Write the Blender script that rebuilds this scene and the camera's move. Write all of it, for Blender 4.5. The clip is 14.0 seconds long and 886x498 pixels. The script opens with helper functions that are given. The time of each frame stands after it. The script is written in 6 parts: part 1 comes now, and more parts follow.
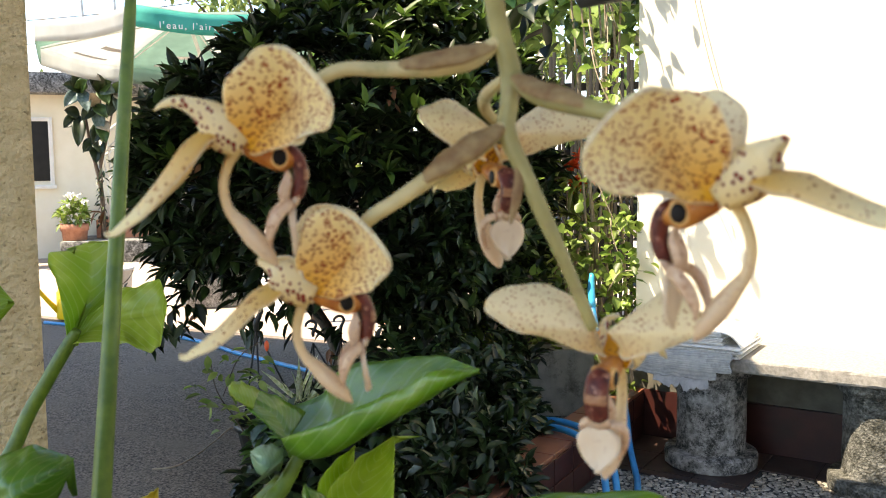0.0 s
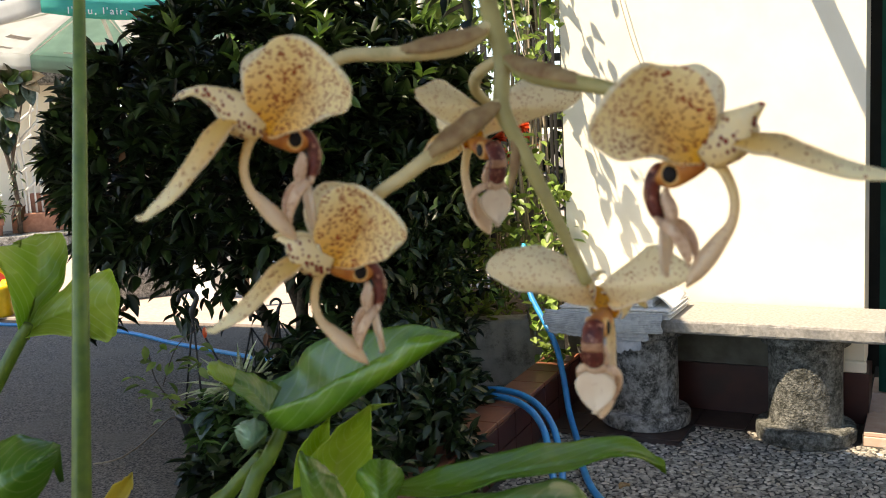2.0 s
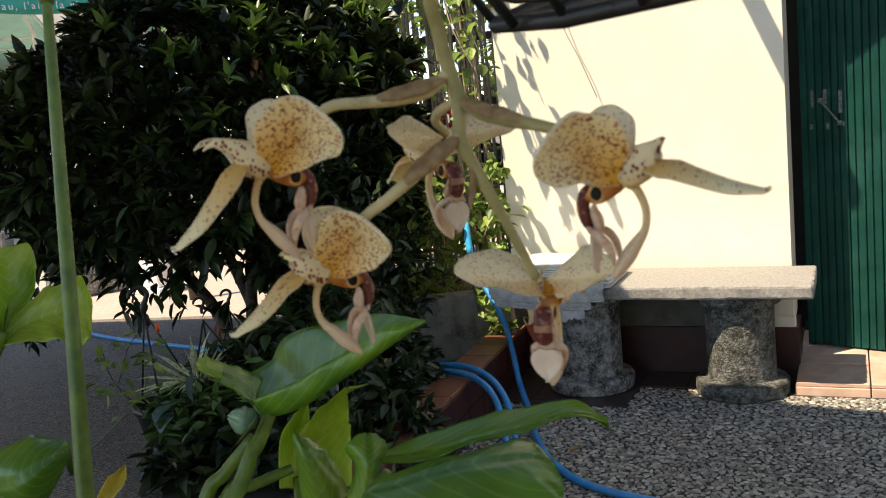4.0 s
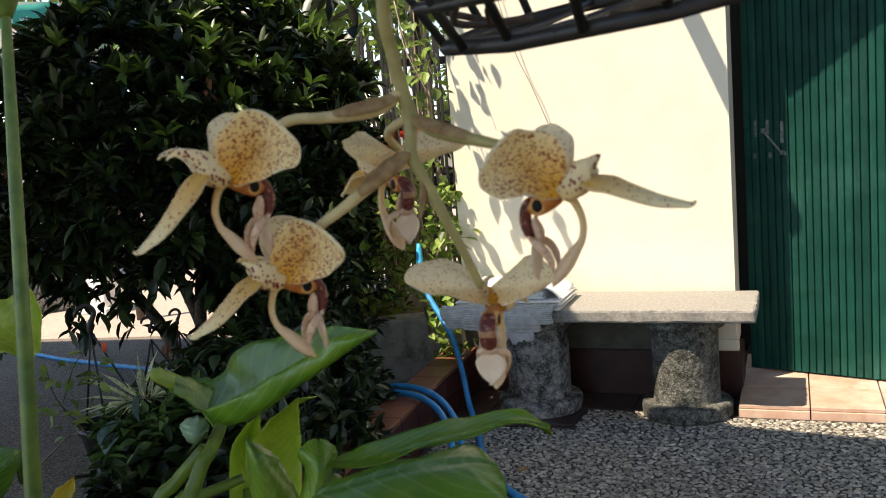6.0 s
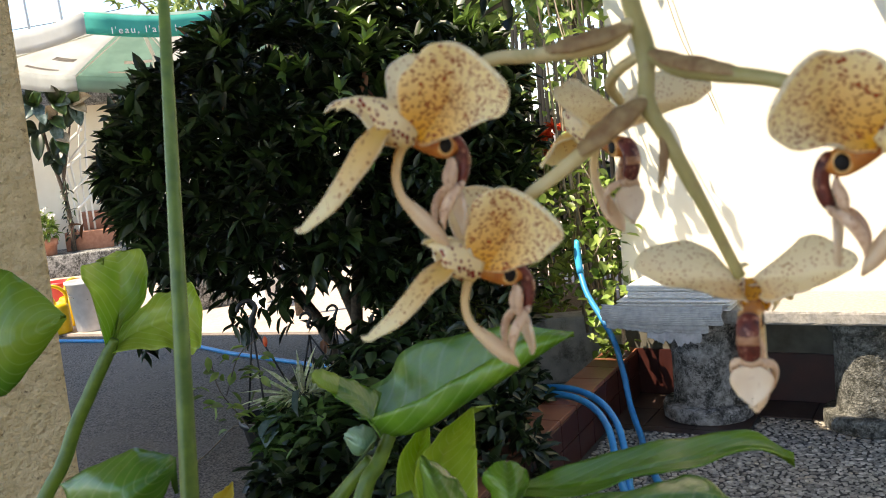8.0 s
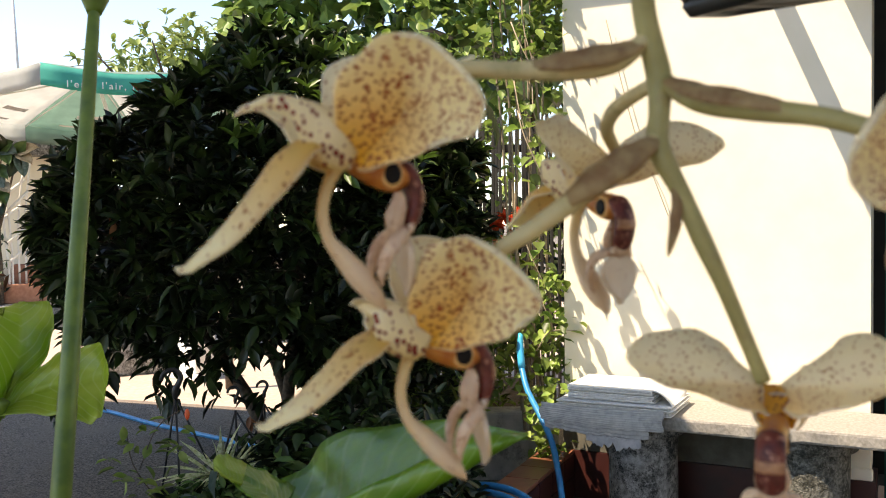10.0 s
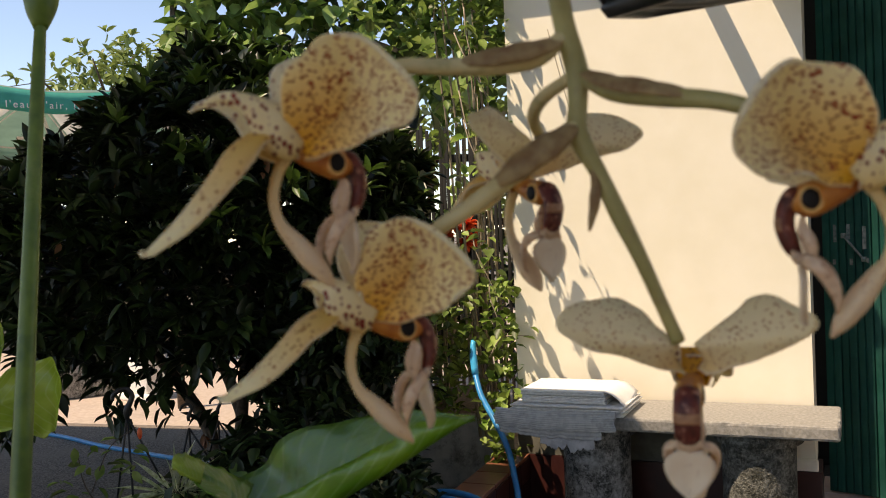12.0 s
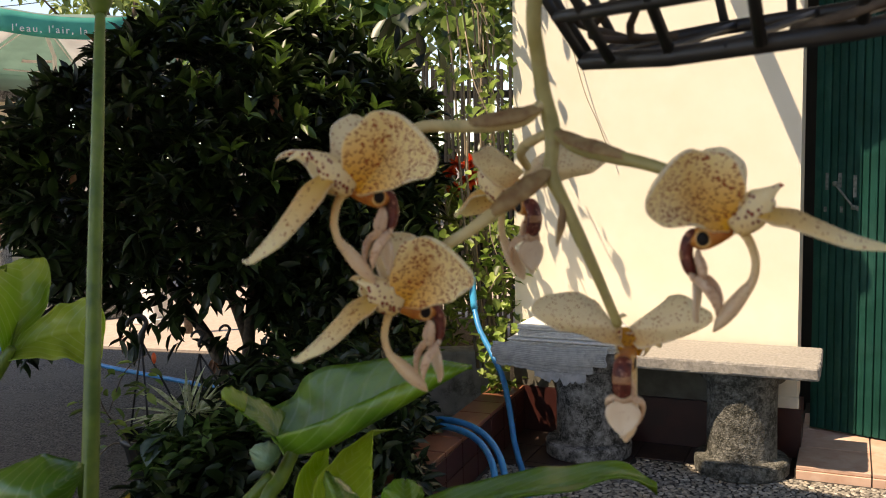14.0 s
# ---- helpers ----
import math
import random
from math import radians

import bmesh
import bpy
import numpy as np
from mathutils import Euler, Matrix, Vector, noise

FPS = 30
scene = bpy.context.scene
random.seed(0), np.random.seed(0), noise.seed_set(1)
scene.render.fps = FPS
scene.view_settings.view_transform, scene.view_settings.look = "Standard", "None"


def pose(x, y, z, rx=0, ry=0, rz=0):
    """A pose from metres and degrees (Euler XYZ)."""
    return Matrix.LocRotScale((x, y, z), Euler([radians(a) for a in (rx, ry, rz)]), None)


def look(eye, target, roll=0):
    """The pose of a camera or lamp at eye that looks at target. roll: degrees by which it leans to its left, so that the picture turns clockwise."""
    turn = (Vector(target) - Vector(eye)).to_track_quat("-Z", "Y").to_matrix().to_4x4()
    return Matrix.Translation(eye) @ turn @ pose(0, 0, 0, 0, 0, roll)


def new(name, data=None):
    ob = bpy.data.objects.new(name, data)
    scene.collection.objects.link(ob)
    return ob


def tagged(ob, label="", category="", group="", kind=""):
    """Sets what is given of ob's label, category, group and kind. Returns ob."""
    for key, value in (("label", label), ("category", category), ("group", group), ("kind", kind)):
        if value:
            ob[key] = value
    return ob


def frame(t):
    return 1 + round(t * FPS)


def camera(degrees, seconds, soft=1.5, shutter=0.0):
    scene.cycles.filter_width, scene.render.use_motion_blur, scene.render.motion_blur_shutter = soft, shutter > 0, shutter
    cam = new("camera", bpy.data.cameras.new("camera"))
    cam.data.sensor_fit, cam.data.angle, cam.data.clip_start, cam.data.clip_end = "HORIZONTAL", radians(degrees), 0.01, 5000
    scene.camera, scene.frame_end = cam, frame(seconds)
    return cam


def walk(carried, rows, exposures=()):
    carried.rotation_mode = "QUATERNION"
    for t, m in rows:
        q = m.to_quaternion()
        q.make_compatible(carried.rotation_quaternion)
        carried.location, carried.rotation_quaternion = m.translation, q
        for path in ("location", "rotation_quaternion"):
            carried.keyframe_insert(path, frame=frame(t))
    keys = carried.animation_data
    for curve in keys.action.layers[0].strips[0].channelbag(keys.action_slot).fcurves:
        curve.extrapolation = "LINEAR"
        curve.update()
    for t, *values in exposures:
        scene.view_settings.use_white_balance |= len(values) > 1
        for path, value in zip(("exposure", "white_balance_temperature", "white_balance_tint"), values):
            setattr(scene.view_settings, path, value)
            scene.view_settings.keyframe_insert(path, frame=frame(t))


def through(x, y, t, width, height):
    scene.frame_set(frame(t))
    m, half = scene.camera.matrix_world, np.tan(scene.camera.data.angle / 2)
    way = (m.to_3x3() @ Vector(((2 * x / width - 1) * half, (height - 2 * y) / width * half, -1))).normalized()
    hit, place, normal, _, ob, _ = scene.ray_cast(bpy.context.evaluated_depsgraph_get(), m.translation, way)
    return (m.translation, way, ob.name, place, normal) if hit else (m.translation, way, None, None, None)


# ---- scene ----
cam = camera(51.7, 14.0, 1.0)
# the phone keeps its focus on the yard behind the flowers
cam.data.dof.use_dof, cam.data.dof.focus_distance, cam.data.dof.aperture_fstop = True, 3.4, 23.0
# seconds, place, yaw, pitch, roll of the hand-held camera
PATH = [
    (0.0, 0.1537, 0.1107, 1.1831, -10.260, -5.498, 0.515),
    (0.5, 0.1528, 0.1030, 1.1771, -10.595, -4.650, 0.012),
    (1.0, 0.1250, 0.0998, 1.1813, -11.863, -6.624, 0.143),
    (1.5, 0.1219, 0.0970, 1.1810, -13.953, -6.688, 2.322),
    (2.0, 0.1171, 0.0874, 1.1837, -15.139, -7.079, 2.807),
    (2.5, 0.1103, 0.0778, 1.1858, -16.248, -7.775, 3.905),
    (3.0, 0.0984, 0.0709, 1.1912, -17.136, -8.374, 5.087),
    (3.5, 0.0922, 0.0581, 1.1989, -17.619, -8.619, 5.629),
    (4.0, 0.0806, 0.0110, 1.2105, -19.215, -8.790, 5.515),
    (6.5, 0.0690, -0.0148, 1.2032, -22.140, -7.389, 4.402),
    (7.0, 0.0654, 0.0086, 1.1987, -21.442, -7.399, 4.417),
    (7.5, 0.0674, 0.0259, 1.1948, -20.753, -7.589, 4.663),
    (8.0, 0.0753, 0.0978, 1.1875, -12.787, -6.860, 5.568),
    (8.5, 0.0799, 0.1748, 1.1782, -11.868, -4.017, 4.365),
    (9.0, 0.0907, 0.1879, 1.1732, -13.660, -2.368, 2.612),
    (11.5, 0.0975, 0.1804, 1.1682, -18.007, -1.266, 1.402),
    (12.0, 0.0911, 0.1595, 1.1612, -18.996, -0.967, 2.259),
    (12.5, 0.0827, 0.0993, 1.1645, -18.776, -1.162, 2.408),
    (13.0, 0.0633, 0.1013, 1.1769, -19.258, -2.059, 2.303),
    (13.5, 0.0381, 0.0669, 1.1867, -19.254, -3.783, 1.725),
    (14.0, 0.0497, 0.0465, 1.1995, -18.827, -5.344, 0.937),
]
EXPOSURES = [(0, 2.07, 8150, 12), (1, 2.07, 8150, 12), (1.5, 1.97, 8150, 13), (2, 1.65, 8150, 13), (2.5, 1.5, 8150, 13), (3, 1.37, 8050, 13), (4.2, 1.25, 7950, 12), (6.3, 1.26, 7750, 12), (7.5, 1.26, 7750, 12),
             (8.0, 1.8, 7850, 13), (8.5, 2.05, 8050, 13), (9.2, 2.05, 8050, 13), (10.2, 1.36, 8350, 15), (11.3, 0.74, 8550, 16), (12.5, 0.90, 8650, 17), (13.0, 1.04, 8850, 17), (14.0, 1.08, 8850, 18)]
walk(cam, [(t, pose(x, y, z, 90 + pitch, roll, yaw)) for t, x, y, z, yaw, pitch, roll in PATH], EXPOSURES)

# ---- light: sun from the left over the shoulder, clear sky ----
SUN = Vector((-0.593, -0.023, 1.0))          # towards the sun
world = bpy.data.worlds.new("sky")
scene.world = world
world.use_nodes = True
wn = world.node_tree
sky = wn.nodes.new("ShaderNodeTexSky")
sky.sky_type, sky.sun_disc = "NISHITA", False
sky.sun_elevation = math.atan2(SUN.z, math.hypot(SUN.x, SUN.y))
sky.sun_rotation = math.atan2(SUN.x, SUN.y)
sky.dust_density, sky.air_density, sky.ozone_density, sky.altitude = 0.0, 1.0, 3.0, 2000.0
wn.nodes["Background"].inputs[1].default_value = 0.15
wn.links.new(sky.outputs[0], wn.nodes["Background"].inputs[0])
sun_data = bpy.data.lights.new("sun", "SUN")
sun_data.energy, sun_data.angle, sun_data.color = 3.6, radians(0.53), (1.0, 0.95, 0.86)
sun = new("sun", sun_data)
sun.matrix_world = look(SUN * 10, (0, 0, 0))


# ---- helpers for things ----
def link_mesh(name, bm, material, parent=None, label="", smooth=True):
    me = bpy.data.meshes.new(name)
    bmesh.ops.recalc_face_normals(bm, faces=bm.faces)
    for f in bm.faces:
        f.smooth = smooth
    bm.to_mesh(me)
    bm.free()
    me.materials.append(material)
    ob = new(name, me)
    ob.parent = parent
    if label:
        ob["label"] = label
    return ob


def part(name, bm, material, parent, label="", smooth=True):
    return link_mesh(name, bm, material, parent, label, smooth)


def thing(name, label, category, m=None, group="", kind=""):
    ob = tagged(new(name), label, category, group, kind)
    ob.empty_display_size = 0.05
    if m is not None:
        ob.matrix_world = m
    return ob


def raw_mesh(name, verts, faces, material, parent=None, smooth=False):
    me = bpy.data.meshes.new(name)
    me.from_pydata(verts, [], faces)
    me.polygons.foreach_set("use_smooth", [smooth] * len(me.polygons))
    me.materials.append(material)
    me.update()
    ob = new(name, me)
    ob.parent = parent
    return ob


def box(bm, lo, hi, bevel=0.0, m=None):
    """A box from corner to corner, its edges rounded by bevel."""
    r = bmesh.ops.create_cube(bm, size=1)
    vs = r["verts"]
    lo, hi = Vector(lo), Vector(hi)
    for v in vs:
        v.co = Vector([lo[i] + (v.co[i] + 0.5) * (hi[i] - lo[i]) for i in range(3)])
    if bevel:
        es = list({e for v in vs for e in v.link_edges})
        r = bmesh.ops.bevel(bm, geom=es, offset=bevel, segments=2, affect="EDGES", profile=0.5)
        vs = list({v for f in r["faces"] for v in f.verts} | {v for v in vs if v.is_valid})
    if m is not None:
        bmesh.ops.transform(bm, matrix=m, verts=[v for v in vs if v.is_valid])
    return vs


def smooth_line(points, n=8):
    """Catmull-Rom through the points; each may carry a radius as a fourth number."""
    p = [np.array(q, float) for q in points]
    p = [2 * p[0] - p[1]] + p + [2 * p[-1] - p[-2]]
    out = []
    for i in range(1, len(p) - 2):
        for k in range(n):
            t = k / n
            out.append(0.5 * (2 * p[i] + (p[i + 1] - p[i - 1]) * t + (2 * p[i - 1] - 5 * p[i] + 4 * p[i + 1] - p[i + 2]) * t * t
                              + (3 * p[i] - p[i - 1] - 3 * p[i + 1] + p[i + 2]) * t ** 3))
    out.append(p[-2])
    return out


def tube(bm, points, seg=10, n=6, flat=1.0, caps=True):
    """A round rod along (x, y, z, radius) points."""
    line = smooth_line(points, n) if n else [np.array(q, float) for q in points]
    rings, up = [], None
    for i, q in enumerate(line):
        a, b = line[max(i - 1, 0)], line[min(i + 1, len(line) - 1)]
        d = Vector(b[:3] - a[:3]).normalized()
        if up is None:
            up = d.orthogonal().normalized()
        up = (up - d * up.dot(d)).normalized()
        side = d.cross(up)
        r = max(q[3], 1e-5)
        rings.append([bm.verts.new(Vector(q[:3]) + (up * math.cos(k * math.tau / seg) + side * math.sin(k * math.tau / seg) * flat) * r)
                      for k in range(seg)])
    for a, b in zip(rings, rings[1:]):
        for k in range(seg):
            bm.faces.new((a[k], a[(k + 1) % seg], b[(k + 1) % seg], b[k]))
    if caps:
        bm.faces.new(rings[0][::-1])
        bm.faces.new(rings[-1])


def sheet(bm, fn, nu=14, nv=10, thick=0.0, rim=None):
    """A curved sheet fn(u, v), u and v from 0 to 1, with a thickness; rim(u, v) tells how near the edge a place lies."""
    g = [[bm.verts.new(fn(i / nu, j / nv)) for j in range(nv + 1)] for i in range(nu + 1)]
    uvl = bm.loops.layers.uv.new("UVMap") if rim else None
    fs = []
    for i in range(nu):
        for j in range(nv):
            corners = ((i, j), (i + 1, j), (i + 1, j + 1), (i, j + 1))
            f = bm.faces.new([g[a][b] for a, b in corners])
            if rim:
                for lp, (a, b) in zip(f.loops, corners):
                    lp[uvl].uv = (rim(a / nu, b / nv), 0.0)
            fs.append(f)
    if thick:
        bmesh.ops.recalc_face_normals(bm, faces=fs)
        bmesh.ops.solidify(bm, geom=fs, thickness=thick)


def lathe(bm, profile, seg=24, m=None):
    """A turned body from (radius, height) pairs."""
    rings = []
    for r, z in profile:
        rings.append([bm.verts.new((r * math.cos(k * math.tau / seg), r * math.sin(k * math.tau / seg), z)) for k in range(seg)])
    for a, b in zip(rings, rings[1:]):
        for k in range(seg):
            bm.faces.new((a[k], a[(k + 1) % seg], b[(k + 1) % seg], b[k]))
    bm.faces.new(rings[0][::-1])
    bm.faces.new(rings[-1])
    if m is not None:
        bmesh.ops.transform(bm, matrix=m, verts=[v for ring in rings for v in ring])


# ---- materials ----
def material(name, c1, c2, scale=20.0, rough=0.6, bump=0.0, bump_scale=None, stain=None, stain_scale=2.0, stain_at=(0.55, 0.75),
             metal=0.0, through=0.0, vary=0.0, spec=0.5, island=False, stain_rough=0.65):
    """Two-tone grain, an optional stain at a larger scale, relief, and light that passes through thin leaves."""
    m = bpy.data.materials.new(name)
    m.use_nodes = True
    nt = m.node_tree
    n, l = nt.nodes, nt.links
    bsdf = n["Principled BSDF"]
    out = n["Material Output"]
    co = n.new("ShaderNodeTexCoord")
    tex = n.new("ShaderNodeTexNoise")
    tex.inputs["Scale"].default_value, tex.inputs["Detail"].default_value = scale, 6
    l.new(co.outputs["Object"], tex.inputs["Vector"])
    ramp = n.new("ShaderNodeValToRGB")
    ramp.color_ramp.elements[0].position, ramp.color_ramp.elements[1].position = 0.35, 0.65
    ramp.color_ramp.elements[0].color, ramp.color_ramp.elements[1].color = (*c1, 1), (*c2, 1)
    l.new(tex.outputs["Fac"], ramp.inputs[0])
    colour = ramp.outputs[0]
    if stain:
        t2 = n.new("ShaderNodeTexNoise")
        t2.inputs["Scale"].default_value, t2.inputs["Detail"].default_value, t2.inputs["Roughness"].default_value = stain_scale, 10, stain_rough
        l.new(co.outputs["Object"], t2.inputs["Vector"])
        r2 = n.new("ShaderNodeMapRange")
        r2.inputs[1].default_value, r2.inputs[2].default_value = stain_at
        l.new(t2.outputs["Fac"], r2.inputs[0])
        mix = n.new("ShaderNodeMix")
        mix.data_type = "RGBA"
        l.new(r2.outputs[0], mix.inputs[0])
        l.new(colour, mix.inputs[6])
        mix.inputs[7].default_value = (*stain, 1)
        colour = mix.outputs[2]
    if vary:
        src = n.new("ShaderNodeNewGeometry").outputs["Random Per Island"] if island else n.new("ShaderNodeObjectInfo").outputs["Random"]
        mr = n.new("ShaderNodeMapRange")
        mr.inputs[3].default_value, mr.inputs[4].default_value = 1 - vary, 1 + vary
        l.new(src, mr.inputs[0])
        hs = n.new("ShaderNodeHueSaturation")
        l.new(mr.outputs[0], hs.inputs["Value"])
        l.new(colour, hs.inputs["Color"])
        colour = hs.outputs[0]
    l.new(colour, bsdf.inputs["Base Color"])
    bsdf.inputs["Roughness"].default_value, bsdf.inputs["Metallic"].default_value = rough, metal
    bsdf.inputs["Specular IOR Level"].default_value = spec
    if bump:
        t3 = n.new("ShaderNodeTexNoise")
        t3.inputs["Scale"].default_value, t3.inputs["Detail"].default_value = bump_scale or scale, 5
        l.new(co.outputs["Object"], t3.inputs["Vector"])
        b = n.new("ShaderNodeBump")
        b.inputs["Strength"].default_value, b.inputs["Distance"].default_value = min(1, bump * 100), max(bump, 0.001)
        l.new(t3.outputs["Fac"], b.inputs["Height"])
        l.new(b.outputs[0], bsdf.inputs["Normal"])
    if through:
        tr = n.new("ShaderNodeBsdfTranslucent")
        l.new(colour, tr.inputs[0])
        mx = n.new("ShaderNodeMixShader")
        mx.inputs[0].default_value = through
        l.new(bsdf.outputs[0], mx.inputs[1])
        l.new(tr.outputs[0], mx.inputs[2])
        l.new(mx.outputs[0], out.inputs["Surface"])
    return m


def spotted(name, base, warm, spot, scale, size=(0.18, 0.34), stretch=(1, 1.0, 1), warm_from=(0.0, 0.03), through=0.42):
    """Waxy petal: cream that warms to yellow near the flower's throat, with red-brown flecks."""
    m = bpy.data.materials.new(name)
    m.use_nodes = True
    nt = m.node_tree
    n, l = nt.nodes, nt.links
    bsdf, out = n["Principled BSDF"], n["Material Output"]
    co = n.new("ShaderNodeTexCoord")
    ln = n.new("ShaderNodeVectorMath")
    ln.operation = "LENGTH"
    l.new(co.outputs["Object"], ln.inputs[0])
    near = n.new("ShaderNodeMapRange")
    near.inputs[1].default_value, near.inputs[2].default_value, near.inputs[3].default_value, near.inputs[4].default_value = *warm_from, 1, 0
    l.new(ln.outputs["Value"], near.inputs[0])
    wob = n.new("ShaderNodeTexNoise")
    wob.inputs["Scale"].default_value = 160
    l.new(co.outputs["Object"], wob.inputs["Vector"])
    mix0 = n.new("ShaderNodeMix")
    mix0.data_type = "RGBA"
    l.new(near.outputs[0], mix0.inputs[0])
    mix0.inputs[6].default_value, mix0.inputs[7].default_value = (*base, 1), (*warm, 1)
    mp = n.new("ShaderNodeMapping")
    mp.inputs["Scale"].default_value = stretch
    l.new(co.outputs["Object"], mp.inputs[0])
    vor = n.new("ShaderNodeTexVoronoi")
    vor.inputs["Scale"].default_value, vor.inputs["Randomness"].default_value = scale, 0.85
    l.new(mp.outputs[0], vor.inputs["Vector"])
    # flecks differ in size and thin out over broad patches
    thr = n.new("ShaderNodeMapRange")
    thr.inputs[1].default_value, thr.inputs[2].default_value = 0.3, 0.7
    thr.inputs[3].default_value, thr.inputs[4].default_value = size
    l.new(wob.outputs["Fac"], thr.inputs[0])
    lt = n.new("ShaderNodeMath")
    lt.operation = "SUBTRACT"
    l.new(thr.outputs[0], lt.inputs[0])
    l.new(vor.outputs["Distance"], lt.inputs[1])
    soft = n.new("ShaderNodeMapRange")
    soft.inputs[1].default_value, soft.inputs[2].default_value = -0.03, 0.05
    l.new(lt.outputs[0], soft.inputs[0])
    # pale unspotted border
    uv = n.new("ShaderNodeUVMap")
    sep = n.new("ShaderNodeSeparateXYZ")
    l.new(uv.outputs[0], sep.inputs[0])
    edge = n.new("ShaderNodeMapRange")
    edge.inputs[1].default_value, edge.inputs[2].default_value = 0.84, 1.0
    l.new(sep.outputs[0], edge.inputs[0])
    keep = n.new("ShaderNodeMath")
    keep.operation = "SUBTRACT"
    keep.inputs[0].default_value = 1.0
    l.new(edge.outputs[0], keep.inputs[1])
    dots = n.new("ShaderNodeMath")
    dots.operation = "MULTIPLY"
    l.new(soft.outputs[0], dots.inputs[0])
    l.new(keep.outputs[0], dots.inputs[1])
    pale = n.new("ShaderNodeMix")
    pale.data_type = "RGBA"
    l.new(edge.outputs[0], pale.inputs[0])
    l.new(mix0.outputs[2], pale.inputs[6])
    pale.inputs[7].default_value = (0.95, 0.88, 0.70, 1)
    mix = n.new("ShaderNodeMix")
    mix.data_type = "RGBA"
    l.new(dots.outputs[0], mix.inputs[0])
    l.new(pale.outputs[2], mix.inputs[6])
    mix.inputs[7].default_value = (*spot, 1)
    l.new(mix.outputs[2], bsdf.inputs["Base Color"])
    bsdf.inputs["Roughness"].default_value = 0.42
    bsdf.inputs["Specular IOR Level"].default_value = 0.4
    fine = n.new("ShaderNodeTexNoise")
    fine.inputs["Scale"].default_value = 900
    l.new(co.outputs["Object"], fine.inputs["Vector"])
    b = n.new("ShaderNodeBump")
    b.inputs["Strength"].default_value, b.inputs["Distance"].default_value = 0.25, 0.0006
    l.new(fine.outputs["Fac"], b.inputs["Height"])
    l.new(b.outputs[0], bsdf.inputs["Normal"])
    tr = n.new("ShaderNodeBsdfTranslucent")
    l.new(mix.outputs[2], tr.inputs[0])
    mx = n.new("ShaderNodeMixShader")
    mx.inputs[0].default_value = through
    l.new(bsdf.outputs[0], mx.inputs[1])
    l.new(tr.outputs[0], mx.inputs[2])
    l.new(mx.outputs[0], out.inputs["Surface"])
    return m


